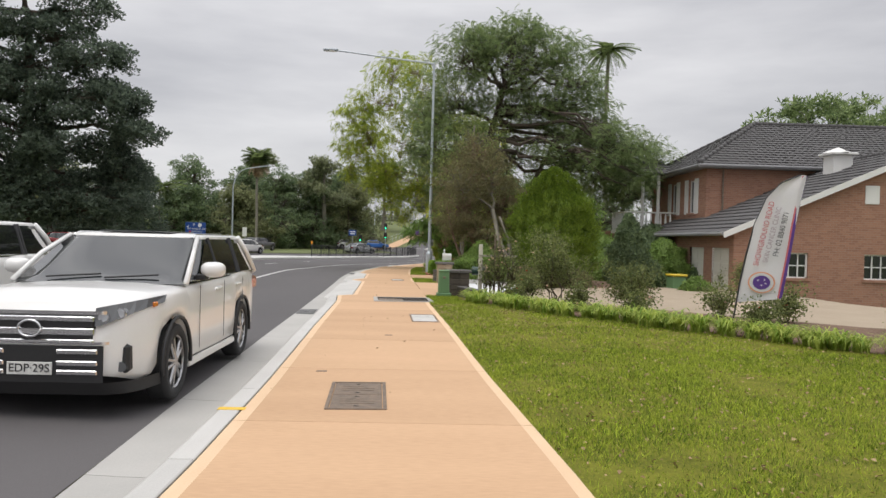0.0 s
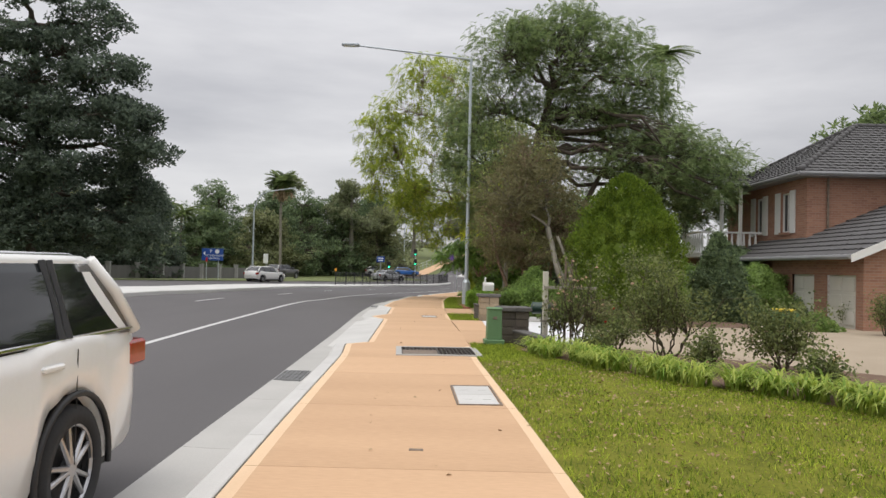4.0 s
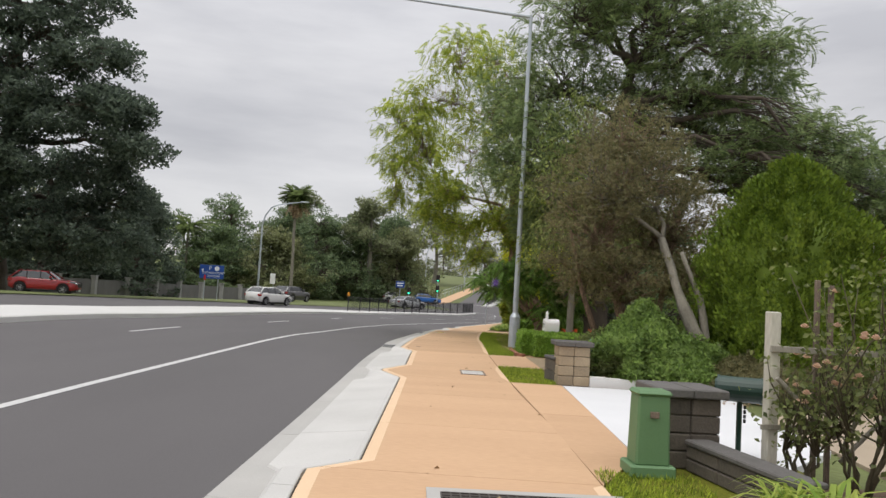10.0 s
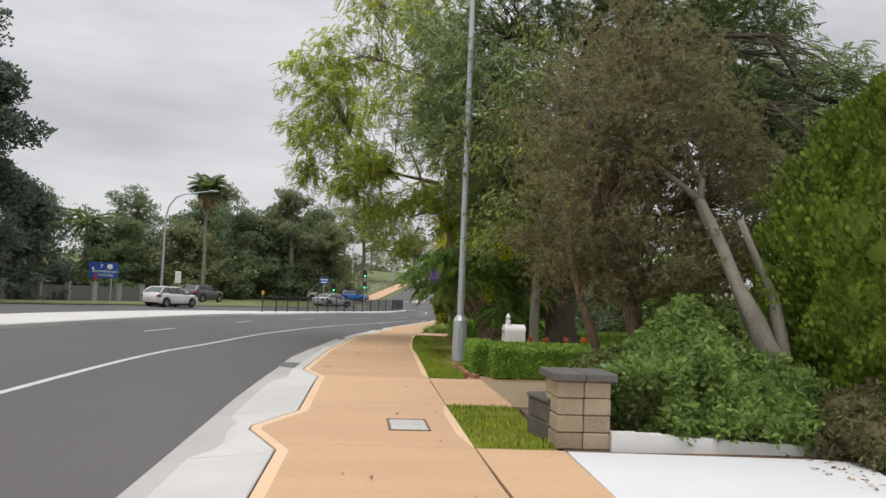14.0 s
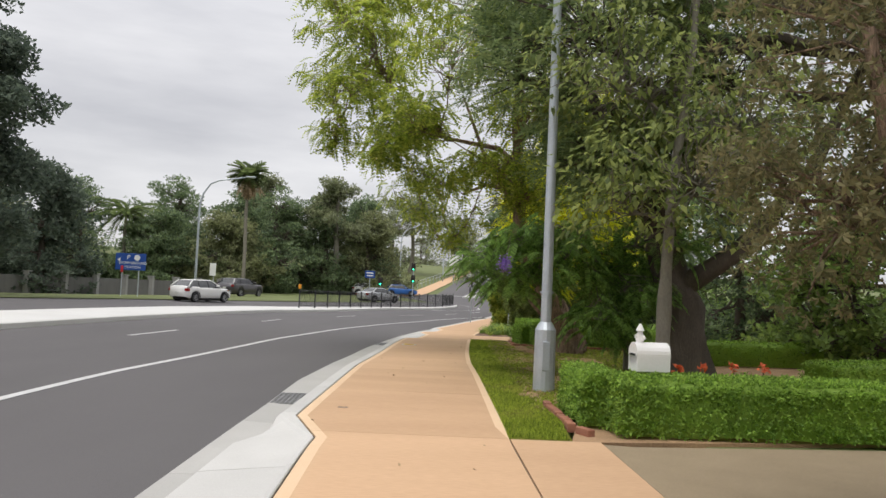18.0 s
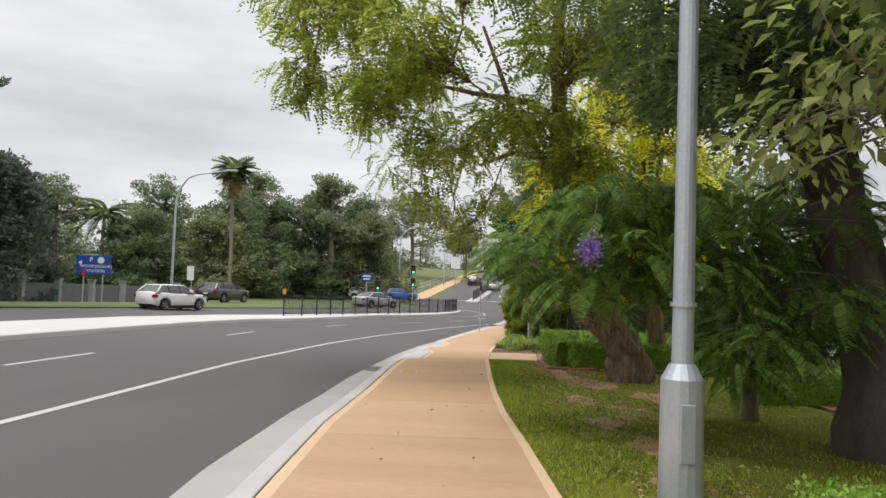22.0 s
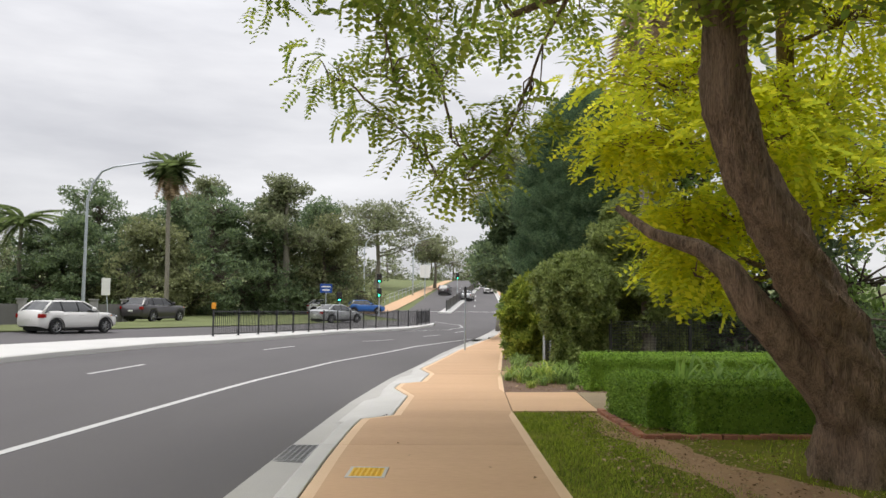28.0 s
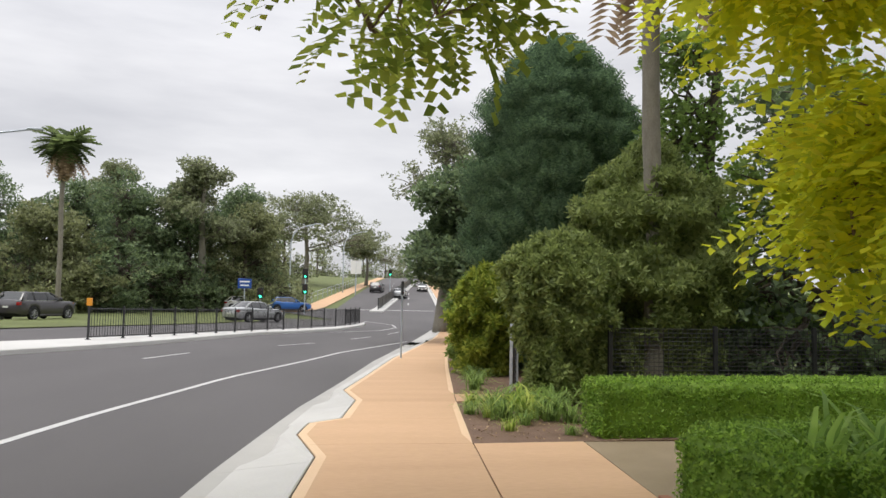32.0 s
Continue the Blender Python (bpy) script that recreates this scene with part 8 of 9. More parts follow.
grass("grass", 8.5 * 8.5, 3000, lambda y: R(y) + 0.01, lambda y: min(R(y) + 8.5, along(LIRIOPE, y)), 2.0, 11.0, 0.042, 501, "short green lawn grass with thin patches")
grass("grass", 20, 2600, lambda y: R(y) + 0.01, lambda y: along(LIRIOPE, y), 11.0, 20.2, 0.046, 502, "short green lawn grass with thin patches")
grass("grass", 1.0, 2600, lambda y: R(y) + 0.02, lambda y: 1.3, 20.2, 20.85, 0.06, 506, "grass tufts round the utility kiosk")
grass("grass", 2.4, 2600, lambda y: R(y) + 0.01, lambda y: 0.88, 27.5, 30.2, 0.055, 503, "short green grass beside a stone pillar")
grass("grass", 27, 3000, lambda y: R(y) + 0.01, lambda y: along([(33.4, 0.45), (35.8, 0.7), (38, 1.5), (44, 2.2), (46, 1.5), (48, 1.3), (51.9, 1.3)], y), 33.45, 51.9, 0.042, 504, "short verge grass with worn patches")
grass("grass", 20, 700, lambda y: along([(37, 1.3), (45, 2.3), (50, 1.7)], y), lambda y: along([(37, 2.5), (42, 4.6), (49, 4.8), (50, 1.9)], y), 37, 49.5, 0.045, 505, "thin grass in the shade of the trees")


def litter(name, n, xl, xr, y0, y1, size, seed, label):
    rng = np.random.default_rng(seed)
    y = rng.uniform(y0, y1, n)
    x = np.array([xl(q) + (xr(q) - xl(q)) * u for q, u in zip(y, rng.uniform(0, 1, n))])
    z = np.array([level(q) for q in y]) + 0.012
    return tagged(scatter(name, oval_leaf(0.3), np.stack([x, y, z], 1), size * rng.uniform(0.4, 1.3, n), rand_rot(rng, n, 0.35), M["dry"]), label, "leaf litter", kind="stuff")


litter("fallen_leaves", 5200, lambda y: R(y), lambda y: min(R(y) + 8, along(LIRIOPE, y)), 2, 18, 0.046, 511, "scattered dry leaves on the lawn")
litter("fallen_leaves", 60, lambda y: back(y) + 0.1, R, 2, 50, 0.05, 512, "scattered dry leaves on the footpath")
litter("fallen_leaves", 3600, lambda y: 0.35 + 0.012 * (y - 36), lambda y: 1.5 + 0.05 * (y - 36), 35.5, 51.9, 0.045, 516, "dry leaves and bark chips over the worn verge")
litter("fallen_leaves", 1800, lambda y: 0.5, lambda y: 4.6, 37, 50, 0.05, 513, "leaf litter under the garden trees")
litter("fallen_leaves", 500, lambda y: 3.2, lambda y: 7, 26, 28, 0.06, 514, "reddish dry leaves beside the driveway")
litter("fallen_leaves", 350, lambda y: R(y) + 0.05, lambda y: 2.4, 55, 59, 0.05, 515, "bark chips and dry leaves in the bed")


# ---- vehicles ----
def car_paint(name, col, metal=0.0):
    return mat(name, col, tuple(c * 0.94 for c in col), 0.28, 1.5, 40, 0, metal=metal, coat=0.6, spread=0.6)


M["paint_white"] = car_paint("pearl_white_paint", (0.76, 0.75, 0.73))
M["paint_red"] = car_paint("red_paint", (0.32, 0.02, 0.025))
M["paint_blue"] = car_paint("blue_paint", (0.03, 0.13, 0.42))
M["paint_silver"] = car_paint("silver_paint", (0.46, 0.47, 0.48), 0.4)
M["paint_dark"] = car_paint("dark_grey_paint", (0.05, 0.045, 0.05))
M["rubber"] = mat("tyre_rubber", (0.025, 0.025, 0.026), None, 0.85, 5, 80, 0.2)
M["black_plastic"] = mat("black_plastic", (0.02, 0.02, 0.021), None, 0.55, 5, 60, 0.1)
M["chrome"] = mat("chrome", (0.72, 0.72, 0.73), (0.62, 0.62, 0.63), 0.15, 5, 40, 0, metal=1.0)
M["alloy"] = mat("alloy_wheel", (0.45, 0.45, 0.46), (0.36, 0.36, 0.37), 0.3, 5, 40, 0, metal=0.8)
M["car_glass"] = mat("tinted_glass", (0.018, 0.022, 0.024), None, 0.04, 3, 20, 0, spec=0.9, coat=0.3)
M["lamp_glass"] = mat("headlamp_glass", (0.10, 0.105, 0.11), (0.07, 0.073, 0.077), 0.06, 5, 9, 0, spec=0.8, coat=0.6, spread=0.8)
M["side_glass"] = mat("privacy_glass", (0.012, 0.013, 0.014), (0.009, 0.010, 0.011), 0.04, 3, 20, 0, spec=0.6, coat=0.3)
M["lens_glass"] = mat("projector_lens", (0.55, 0.57, 0.60), (0.45, 0.47, 0.50), 0.05, 5, 9, 0, spec=0.8, coat=0.8, metal=0.4)
M["tail_red"] = mat("red_tail_lamp", (0.35, 0.015, 0.015), None, 0.15, 5, 40, 0, coat=0.5)
M["amber"] = mat("amber_lamp", (0.7, 0.2, 0.02), None, 0.2, 5, 40, 0, coat=0.5)
M["plate"] = mat("number_plate", (0.75, 0.75, 0.72), None, 0.5, 5, 40, 0)


def smooth_table(tab, x):
    """Smooth reading of a table (cosine between the entries)."""
    for (a, va), (b, vb) in zip(tab[:-1], tab[1:]):
        if a <= x <= b:
            s = (x - a) / (b - a) if b > a else 0
            s = s * s * (3 - 2 * s) * 0.5 + s * 0.5
            return va + (vb - va) * s
    return tab[0][1] if x < tab[0][0] else tab[-1][1]


def build_car(name, spec, paint, label, detail=True, trim=None):
    """A car that faces +x, its wheels on z = 0. spec gives lengths in metres."""
    L, W, H = spec["L"], spec["W"], spec["H"]
    hw = W / 2
    wb, rw = spec["wheelbase"], spec["wheel"]
    xf = L / 2 - spec["front"]
    xr = xf - wb
    sill, belt, hood, nose = spec["sill"], spec["belt"], spec["hood"], spec["nose"]
    cowl, tail, deck = spec["cowl"], spec["tail"], spec["deck"]
    car = thing(name, (0, 0, 0), label, "car")
    top = [(-L / 2, deck - 0.10), (-L / 2 + 0.12, deck), (tail - 0.05, deck + 0.02), (cowl, belt), (cowl + 0.1, hood), (L / 2 - 0.55, nose + 0.09), (L / 2 - 0.14, nose), (L / 2 - 0.03, nose - 0.09), (L / 2, nose - 0.25)]
    if spec.get("square"):
        top[0] = (-L / 2, deck - 0.02)
    plan = [(-L / 2, 0.80), (-L / 2 + 0.15, 0.93), (-L / 2 + 0.6, 0.99), (0, 1.0), (L / 2 - 0.9, 0.985), (L / 2 - 0.42, 0.93), (L / 2 - 0.16, 0.84), (L / 2 - 0.05, 0.73), (L / 2, 0.62)]
    ra = rw + 0.055
    xs = sorted({*np.linspace(-L / 2, L / 2, 46), *[c + ra * math.cos(a) for c in (xf, xr) for a in np.linspace(0, math.pi, 13)]})
    v, f = [], []
    sect = 15
    for x in xs:
        zl = sill + 0.10 * max(0, (abs(x) - (L / 2 - 0.35)) / 0.35)
        for c in (xf, xr):
            if abs(x - c) < ra:
                zl = max(zl, rw + math.sqrt(max(0, ra * ra - (x - c) ** 2)) - 0.0)
        zt = max(smooth_table(top, x), zl + 0.03)
        k = smooth_table(plan, x) * hw
        zs = min(zt - 0.012, max(zl + 0.02, zl + (zt - zl) * 0.80))
        zm = zl + (zs - zl) * 0.5
        flare = 0.0
        for c in (xf, xr):
            flare = max(flare, 0.018 * max(0, 1 - abs(abs(x - c) - ra) / 0.14)) if abs(x - c) > ra * 0.6 else max(flare, 0.018)
        half = [(k * 0.90, zl), (k * 0.975 + flare, zl + min(0.05, (zs - zl) * 0.2)), (k * 0.99 + flare * 0.6, zm), (k * 0.985, zs), (k * 0.955, zt - (zt - zs) * 0.35), (k * 0.86, zt - 0.006), (k * 0.5, zt + 0.022), (0, zt + 0.032)]
        row = [(x, -y, z) for y, z in half] + [(x, y, z) for y, z in half[-2::-1]]
        v += row
    n = len(xs)
    for i in range(n - 1):
        for j in range(sect - 1):
            f.append((i * sect + j, (i + 1) * sect + j, (i + 1) * sect + j + 1, i * sect + j + 1))
    f.append(tuple(range(sect)))
    f.append(tuple((n - 1) * sect + j for j in reversed(range(sect))))
    body = mesh_obj("body", v, f, paint, car, smooth=True)
    part("underbody", box_bm(-L / 2 + 0.3, L / 2 - 0.35, -hw * 0.80, hw * 0.80, sill - 0.10, belt - 0.2), M["black_plastic"], car)
    # cabin
    A = spec["cabin"]  # (base front, roof front, roof rear, base rear)
    bw, tw = hw * 0.93, hw * spec.get("roofw", 0.72)
    rings = []
    nst = 9
    for t in range(nst):
        s = t / (nst - 1)
        zz = belt - 0.03 + (H - 0.05 - belt + 0.03) * s
        k = s ** 0.85
        x0 = A[0] + (A[1] - A[0]) * k
        x1 = A[3] + (A[2] - A[3]) * s
        w = bw + (tw - bw) * s ** 1.2
        pts = []
        for i in range(9):
            u = i / 8
            pts.append((x0 - 0.10 * abs(2 * u - 1) ** 2.2, -w + 2 * w * u, zz))
        for i in range(1, 7):
            pts.append((x0 - 0.10 + (x1 - x0 + 0.16) * i / 7, w, zz))
        for i in range(9):
            u = 1 - i / 8
            pts.append((x1 + 0.06 * abs(2 * u - 1) ** 2.2, -w + 2 * w * u, zz))
        for i in range(1, 7):
            pts.append((x1 + 0.06 + (x0 - 0.10 - x1 - 0.06) * i / 7, -w, zz))
        rings.append(pts)
    m = len(rings[0])
    v = [p for r in rings for p in r]
    f = [(j * m + i, j * m + (i + 1) % m, (j + 1) * m + (i + 1) % m, (j + 1) * m + i) for j in range(nst - 1) for i in range(m)]
    mesh_obj("glazing", v, f, M["car_glass"], car, smooth=True)
    # roof with rounded rim
    v, f = [], []
    rim = rings[-1]
    cx = (A[1] + A[2]) / 2
    for sc, dz in ((1.012, -0.05), (1.012, 0.0), (0.96, 0.035), (0.6, 0.058), (0.0, 0.065)):
        v += [(cx + (p[0] - cx) * sc, p[1] * sc, H - 0.05 + dz * 0.77) for p in rim]
    f = [(j * m + i, j * m + (i + 1) % m, (j + 1) * m + (i + 1) % m, (j + 1) * m + i) for j in range(4) for i in range(m)]
    mesh_obj("roof", v, f, paint, car, smooth=True)
    # pillars
    for s in (1, -1):
        tb, tc = Tubes(), Tubes()
        tb.add([(A[0] - 0.10, s * bw, belt - 0.02), ((A[0] + A[1]) / 2 - 0.09, s * (bw + tw) / 2 * 1.015, (belt + H) / 2), (A[1] - 0.10, s * tw * 1.0, H - 0.05)], [0.03, 0.026, 0.028], n=8)
        tc.add([(A[3] + 0.06, s * bw, belt - 0.02), ((A[3] + A[2]) / 2 + 0.05, s * (bw + tw) / 2 * 1.012, (belt + H) / 2), (A[2] + 0.05, s * tw, H - 0.05)], [0.05, 0.045, 0.045], n=8)
        tb.make("pillar", paint, car)
        tc.make("pillar", paint, car)
    for s in (1, -1):
        for k in spec.get("posts", (0.05, -0.9)):
            part("door_pillar", cyl_bm((k, s * (bw + 0.004), belt), (k - 0.04, s * (tw + 0.004), H - 0.06), 0.032, n=6), M["black_plastic"], car)
        part("sill_trim", box_bm(xr + ra, xf - ra, s * hw * 0.975 - 0.02, s * hw * 0.975 + 0.02, sill - 0.05, sill + 0.03, 0.01), paint if spec.get("painted_sill") else M["black_plastic"], car)
        part("belt_trim", cyl_bm((A[0] - 0.15, s * bw * 1.008, belt + 0.0), (A[3] + 0.1, s * bw * 1.008, belt + 0.0), 0.012, n=6), M["chrome"], car)
    if spec.get("dark_sides"):
        # dark side windows and painted rear quarters, laid on the cabin's flanks
        for s in (1, -1):
            win, quarter = [], []
            for t in range(9):
                k = 0.05 + 0.80 * t / 8
                zz = belt - 0.03 + (H - 0.02 - belt) * k
                y = s * (bw + (tw - bw) * k ** 1.2 + 0.014)
                xa = A[0] - 0.36 + (A[1] - A[0]) * k ** 0.85
                xb = A[3] + 0.34 + (A[2] - A[3]) * k - 0.10 * abs(2 * k - 0.9) ** 3
                win.append([(xa + (xb - xa) * i / 8, y, zz) for i in range(9)])
                quarter.append([(xb - 0.004, y, zz), ((xb + A[3]) / 2 + 0.05 + (A[2] - A[3]) * k * 0.5, y - s * 0.004, zz), (A[3] + 0.07 + (A[2] - A[3]) * k, y - s * 0.03, zz)])
            for nm, grid, m in (("side_window", win, M["side_glass"]), ("rear_quarter", quarter, paint)):
                c = len(grid[0])
                mesh_obj(nm, [p for row in grid for p in row], [(a * c + i, a * c + i + 1, (a + 1) * c + i + 1, (a + 1) * c + i) for a in range(8) for i in range(c - 1)], m, car, smooth=True)
    # wheels
    for x in (xf, xr):
        for s in (1, -1):
            y = s * (hw - 0.115)
            tb = Tubes()
            w = 0.115
            ring = [(rw - 0.04, -w), (rw - 0.005, -w * 0.8), (rw, -w * 0.5), (rw, w * 0.5), (rw - 0.005, w * 0.8), (rw - 0.04, w), (rw * 0.70, w * 0.92), (rw * 0.70, -w * 0.92)]
            v, f = [], []
            N = 28
            for i in range(N):
                a = 2 * math.pi * i / N
                v += [(x + r * math.cos(a), y + q, rw + r * math.sin(a)) for r, q in ring]
            for i in range(N):
                for j in range(8):
                    f.append((i * 8 + j, i * 8 + (j + 1) % 8, ((i + 1) % N) * 8 + (j + 1) % 8, ((i + 1) % N) * 8 + j))
            wheel = mesh_obj("wheel", v, f, M["rubber"], car, smooth=True)
            at_ = Tubes()
            at_.add([(x + (ra + 0.012) * math.cos(a), s * (hw * 0.985 + 0.008), rw + (ra + 0.012) * math.sin(a)) for a in np.linspace(-0.15, math.pi + 0.15, 19)], [0.02] * 19, n=6)
            at_.make("arch_trim", trim or M["black_plastic"], car)
            part("brake_disc", cyl_bm((x, y - 0.03, rw), (x, y + 0.03, rw), rw * 0.70, n=20), M["black_plastic"], wheel)
            bm = bmesh.new()
            add_cyl(bm, (x, y + s * 0.05, rw), (x, y + s * 0.10, rw), 0.06, 0.045, 12)
            for i in range(spec.get("spokes", 10)):
                a = 2 * math.pi * (i // 2) / (spec.get("spokes", 10) / 2) + (0.22 if i % 2 else -0.22)
                add_cyl(bm, (x + 0.04 * math.cos(a), y + s * 0.085, rw + 0.04 * math.sin(a)), (x + rw * 0.69 * math.cos(a * 1.0), y + s * 0.075, rw + rw * 0.69 * math.sin(a)), 0.019, 0.015, 6)
            for i in range(24):
                a, b = 2 * math.pi * i / 24, 2 * math.pi * (i + 1) / 24
                add_cyl(bm, (x + rw * 0.70 * math.cos(a), y + s * 0.08, rw + rw * 0.70 * math.sin(a)), (x + rw * 0.70 * math.cos(b), y + s * 0.08, rw + rw * 0.70 * math.sin(b)), 0.016, n=5)
            part("rim", bm, M["alloy"], wheel)
    # lamps, grille, plates
    zl = spec["lamp"]
    for s in (1, -1):
        def nose_x(u):
            q = L / 2
            while q > 0 and smooth_table(plan, q) < u:
                q -= 0.01
            return q
        bm = bmesh.new()
        lo, hi = [], []
        for i in range(8):
            u = 0.56 + (0.955 - 0.56) * i / 7
            q = nose_x(u) + 0.012 if u < 0.9 else nose_x(u)
            k = i / 7
            lo.append(bm.verts.new((q, s * (u * hw * 0.99 + 0.012), zl - 0.11 + 0.17 * k ** 1.3)))
            hi.append(bm.verts.new((q - 0.03 - 0.05 * k, s * (u * hw * 0.985 + 0.008), zl + 0.05 + 0.075 * k)))
        for i in range(7):
            bm.faces.new((lo[i], lo[i + 1], hi[i + 1], hi[i]))
        hl = part("headlight", bm, M["lamp_glass"], car)
        for u, dz in ((0.64, -0.03), (0.76, 0.0)):
            part("lens", cyl_bm((nose_x(u) - 0.05, s * (u - 0.01) * hw, zl + dz), (nose_x(u) + 0.020, s * (u - 0.01) * hw, zl + dz), 0.046, 0.04, 18), M["lens_glass"], hl)
            part("bezel", cyl_bm((nose_x(u) - 0.05, s * (u - 0.01) * hw, zl + dz), (nose_x(u) + 0.012, s * (u - 0.01) * hw, zl + dz), 0.054, 0.052, 18), M["chrome"], hl)
        part("indicator", box_bm(nose_x(0.93) - 0.10, nose_x(0.93) - 0.005, s * 0.925 * hw - 0.012, s * 0.925 * hw + 0.012, zl + 0.03, zl + 0.075, 0.008), M["amber"], hl)
        part("tail_light", box_bm(-L / 2 - 0.005, -L / 2 + 0.3, s * hw * 0.83 - 0.09, s * hw * 0.83 + 0.10, deck - 0.30, deck - 0.12, 0.02), M["tail_red"], car)
        mb = bmesh.new()
        bmesh.ops.create_uvsphere(mb, u_segments=20, v_segments=12, radius=1.0)
        for q in mb.verts:  # a rounded shell, flat towards the driver
            q.co = Vector((spec["cabin"][0] - 0.54 + (0.12 if q.co.x > 0 else 0.04) * q.co.x, s * (hw + 0.10) + 0.135 * math.copysign(abs(q.co.y) ** 0.7, q.co.y), belt + 0.115 + 0.085 * math.copysign(abs(q.co.z) ** 0.75, q.co.z)))
        mir = part("mirror", mb, paint, car, smooth=True)
        part("mirror_base", box_bm(spec["cabin"][0] - 0.58, spec["cabin"][0] - 0.46, s * (hw - 0.02) - 0.06, s * (hw - 0.02) + 0.06, belt + 0.0, belt + 0.06, 0.01), M["black_plastic"], mir)
        for k in spec.get("handles", (-0.15, -1.15)):
            part("door_handle", box_bm(k - 0.11, k + 0.11, s * hw * 0.985 - 0.022, s * hw * 0.985 + 0.022, belt - 0.155, belt - 0.12, 0.01), paint, car)
    g = part("grille", box_bm(L / 2 - 0.20, L / 2 + 0.008, -0.56 * hw, 0.56 * hw, nose - 0.34, nose - 0.07, 0.02), M["black_plastic"], car)
    part("bumper_intake", box_bm(L / 2 - 0.22, L / 2 + 0.006, -0.60 * hw, 0.60 * hw, sill + 0.08, nose - 0.42, 0.03), M["black_plastic"], car)
    part("number_plate", box_bm(L / 2 - 0.02, L / 2 + 0.02, -0.19, 0.19, nose - 0.60, nose - 0.49, 0.003), M["plate"], car)
    part("number_plate", box_bm(-L / 2 - 0.02, -L / 2 + 0.02, -0.19, 0.19, deck - 0.45, deck - 0.34, 0.003), M["plate"], car)
    return car, g


SUV = dict(L=4.89, W=1.92, H=1.655, wheelbase=2.79, wheel=0.375, front=0.95, sill=0.30, belt=1.14, hood=1.10, nose=1.00, cowl=0.98, tail=-2.1, deck=1.16, lamp=0.93,
           cabin=(1.16, 0.22, -1.90, -2.28), roofw=0.76, posts=(-0.22, -1.2, -1.28), handles=(-0.05, -1.02), square=True, painted_sill=True, dark_sides=True)
HATCH = dict(L=4.1, W=1.74, H=1.46, wheelbase=2.52, wheel=0.31, front=0.82, sill=0.24, belt=0.95, hood=0.92, nose=0.80, cowl=0.86, tail=-1.75, deck=1.0, lamp=0.72,
             cabin=(1.0, 0.25, -1.45, -1.98), roofw=0.70, posts=(-0.15, -0.95), handles=(-0.05, -0.85), square=True)
SEDAN = dict(L=4.7, W=1.80, H=1.46, wheelbase=2.75, wheel=0.32, front=0.92, sill=0.24, belt=0.94, hood=0.93, nose=0.78, cowl=0.95, tail=-1.5, deck=1.02, lamp=0.70,
             cabin=(1.05, 0.25, -0.95, -1.75), roofw=0.70, posts=(-0.15, -0.95), handles=(-0.05, -0.9))


def park(car, x, y, heading):
    """heading: degrees from +x; the car tilts with the road."""
    car.matrix_basis = pose(x, y, land(x, y) + 0.005, 0, 0, heading)


suv, grille = build_car("suv", SUV, M["paint_white"], "white seven-seat SUV with black grille waiting at the kerb")
park(suv, -3.19, 8.85, -89.7)
L2 = SUV["L"] / 2
for z, h in ((0.885, 0.022), (0.775, 0.03), (0.69, 0.018)):
    part("grille_bar", box_bm(L2 - 0.03, L2 + 0.022, -0.54, 0.54, z - h, z + h, 0.008), M["chrome"], grille)
for z in (0.60, 0.50, 0.42):
    for s in (1, -1):
        part("lower_bar", box_bm(L2 - 0.06, L2 + 0.02, min(s * 0.22, s * 0.57), max(s * 0.22, s * 0.57), z - 0.022, z + 0.022, 0.008), M["chrome"], suv)
bd = Tubes()
bd.add([(L2 + 0.03, 0.095 * math.cos(a), 0.80 + 0.07 * math.sin(a)) for a in np.linspace(0, 2 * math.pi, 25)], [0.012] * 25, n=6)
bd.make("badge", M["chrome"], suv)


def nose_strip(name, u1, z0, z1, material, out=0.012, back=0.0):
    """A band wrapped round the nose of the large SUV, from side to side."""
    tab = [(L2 - 0.9, 0.985), (L2 - 0.42, 0.93), (L2 - 0.16, 0.84), (L2 - 0.05, 0.73), (L2, 0.62)]
    v = []
    us = np.linspace(-u1, u1, 31)
    for u in us:
        x = L2 if abs(u) < 0.62 else float(np.interp(-abs(u), [-b for a, b in tab], [a for a, b in tab]))
        yy = u * 0.96 * 0.99 + (out if u > 0 else -out)
        v += [(x + out - back, yy, z0), (x + out, yy, z1)]
    f = [(2 * i, 2 * i + 2, 2 * i + 3, 2 * i + 1) for i in range(30)]
    return mesh_obj(name, v, f, material, suv, smooth=True)


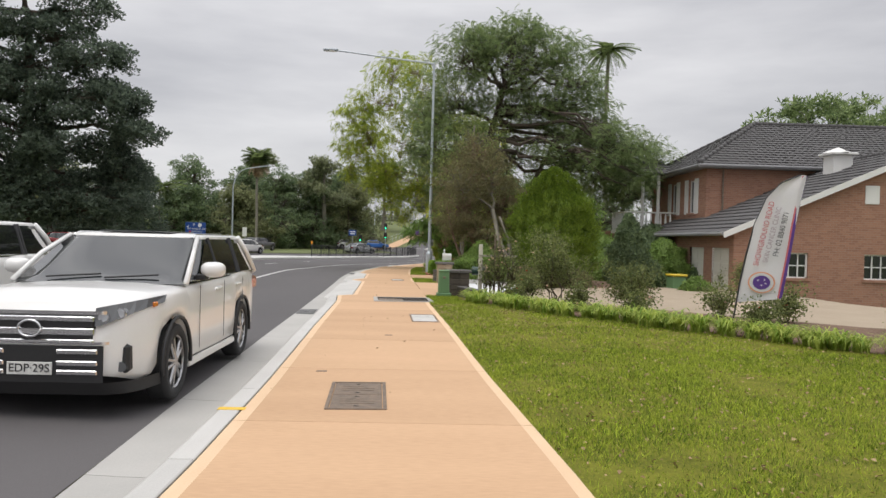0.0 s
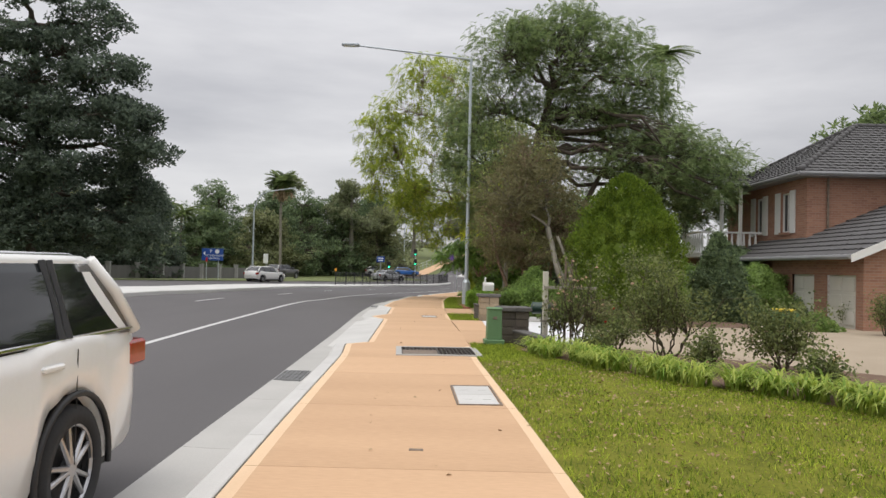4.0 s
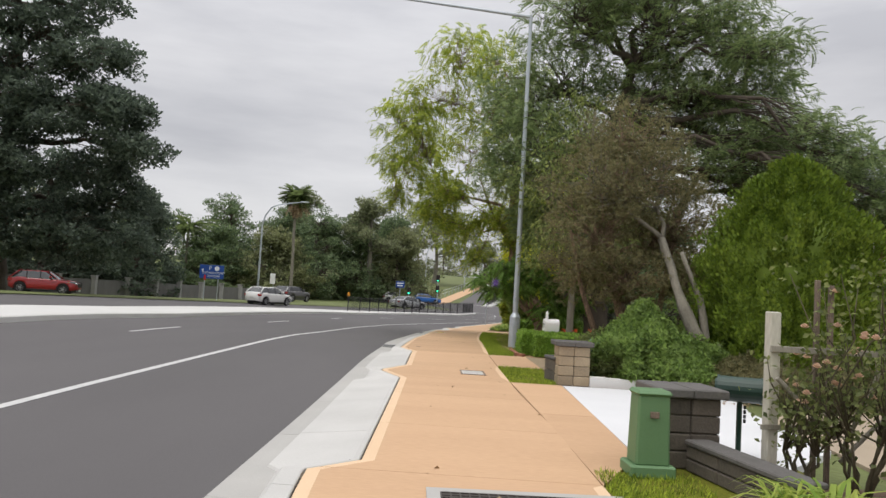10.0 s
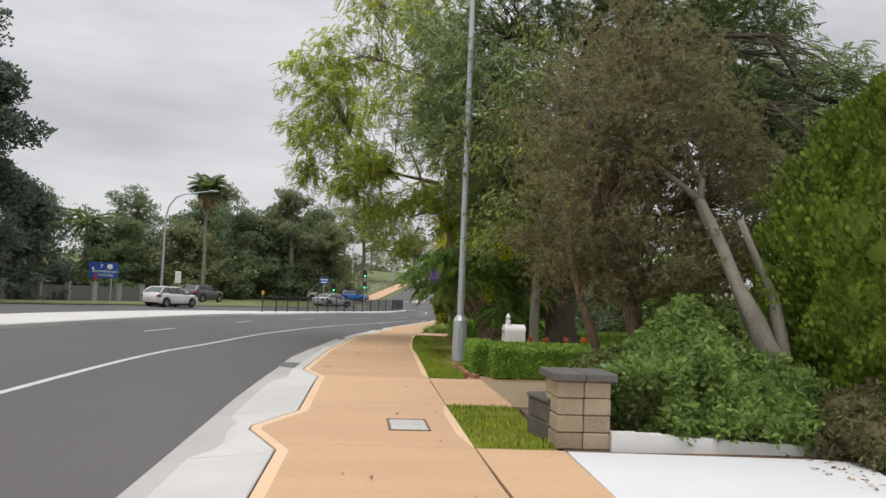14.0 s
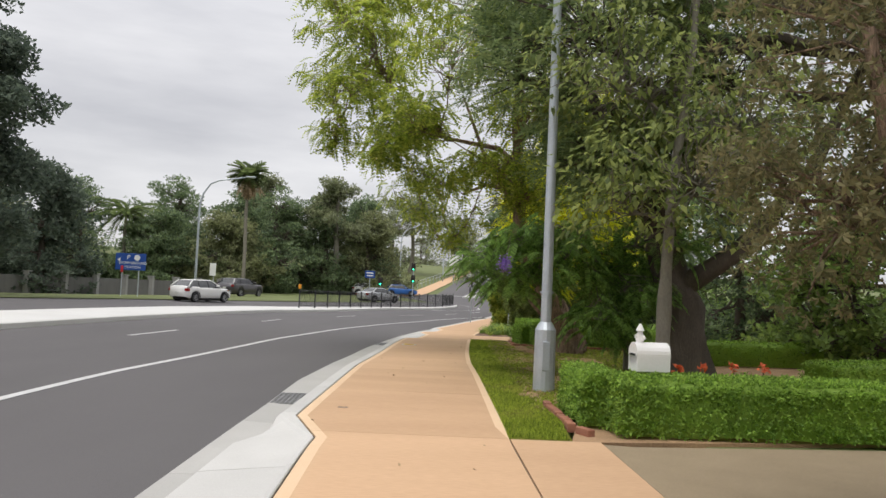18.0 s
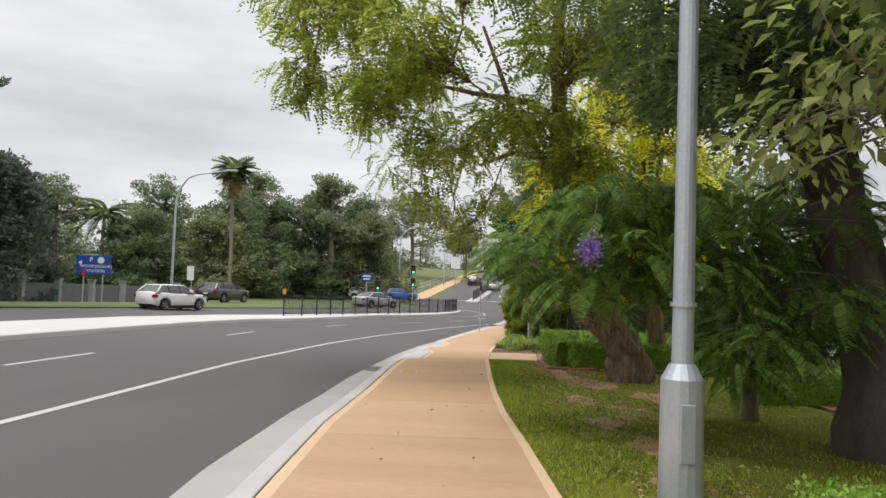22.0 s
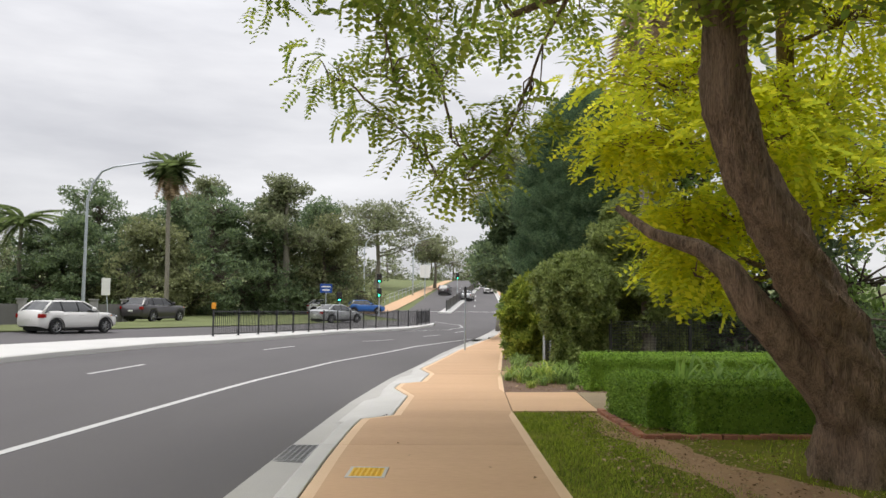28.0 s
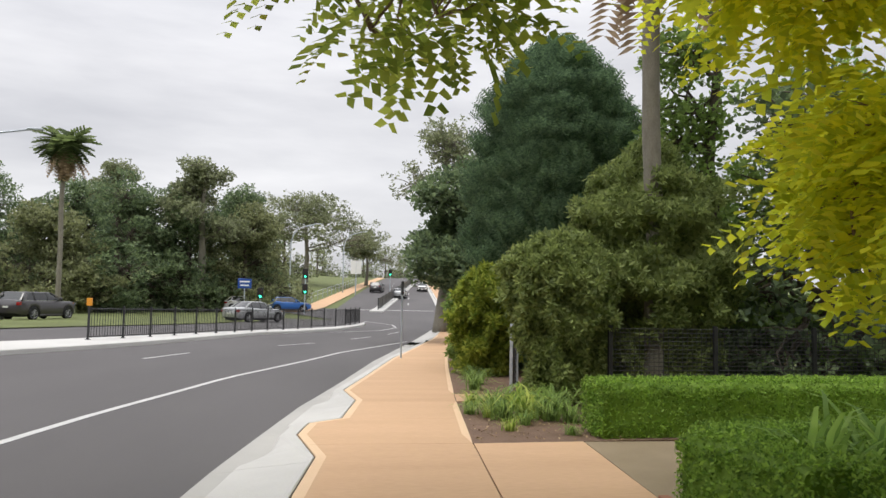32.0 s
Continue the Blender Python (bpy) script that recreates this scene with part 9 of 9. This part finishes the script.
nose_strip("bumper_skirt", 0.95, 0.22, 0.335, M["black_plastic"], 0.014, 0.06)
nose_strip("lower_grille", 0.64, 0.335, 0.655, M["black_plastic"], 0.010)
nose_strip("chrome_strip", 0.68, 0.665, 0.69, M["chrome"], 0.016)
nose_strip("chrome_strip", 0.66, 0.925, 0.955, M["chrome"], 0.014)
text_mesh("EDP·29S", 0.10, M["black_metal"], suv, Matrix.Translation((L2 + 0.023, 0, SUV["nose"] - 0.545)) @ Matrix(((0, 0, 1, 0), (1, 0, 0, 0), (0, 1, 0, 0), (0, 0, 0, 1))), "plate_lettering")
for s in (1, -1):
    part("fog_light", cyl_bm((L2 - 0.20, s * 0.735, 0.46), (L2 - 0.09, s * 0.735, 0.46), 0.045, n=14), M["lamp_glass"], suv)
    part("fog_surround", box_bm(L2 - 0.30, L2 - 0.105, s * 0.745 - 0.05, s * 0.745 + 0.05, 0.40, 0.66, 0.03), M["black_plastic"], suv)
    tb = Tubes()
    tb.add([(0.15, s * 0.68, 1.60), (0.0, s * 0.67, 1.635), (-1.7, s * 0.66, 1.635), (-1.9, s * 0.66, 1.59)], [0.014, 0.018, 0.018, 0.014], n=6)
    tb.make("roof_rail", M["chrome"], suv)
    part("wiper", cyl_bm((1.06, s * 0.3 - 0.25, 1.165), (0.98, s * 0.3 + 0.28, 1.20), 0.010, n=5), M["black_plastic"], suv)
    for k in (0.72, -0.32, -1.30):
        part("door_gap", box_bm(k - 0.003, k + 0.003, s * 0.950 - 0.002, s * 0.950 + 0.002, 0.40, 1.08), M["black_plastic"], suv)
part("sunroof", box_bm(-0.85, 0.1, -0.40, 0.40, 1.652, 1.666, 0.004), M["car_glass"], suv)

suv2, _ = build_car("suv", SUV, M["paint_white"], "white SUV in the next lane beside another SUV")
park(suv2, -6.75, 10.2, -90)
hatch, _ = build_car("hatchback", HATCH, M["paint_white"], "small white hatchback driving beyond the median")
park(hatch, -17.0, 75.0, 62)
red, _ = build_car("hatchback", HATCH, M["paint_red"], "red hatchback parked on the far verge")
park(red, -28.3, 62.0, 15)
blue, _ = build_car("hatchback", HATCH, M["paint_blue"], "blue hatchback waiting in the side road")
park(blue, -6.6, 122.0, 8)
dk, _ = build_car("van", SUV, M["paint_dark"], "dark people mover driving beyond the median")
park(dk, -19.5, 93.5, 70)
sed, _ = build_car("sedan", SEDAN, M["paint_silver"], "silver sedan driving up the hill")
park(sed, 6.6, 152, 80)
for ob, x, y, a in ((hatch, 12.2, 175, -98), (dk, 4.0, 168, 80), (hatch, -10.8, 121.5, 5), (sed, -7.6, 101, 48)):
    q = copy_thing(ob, Matrix.Identity(4))
    park(q, x, y, a)
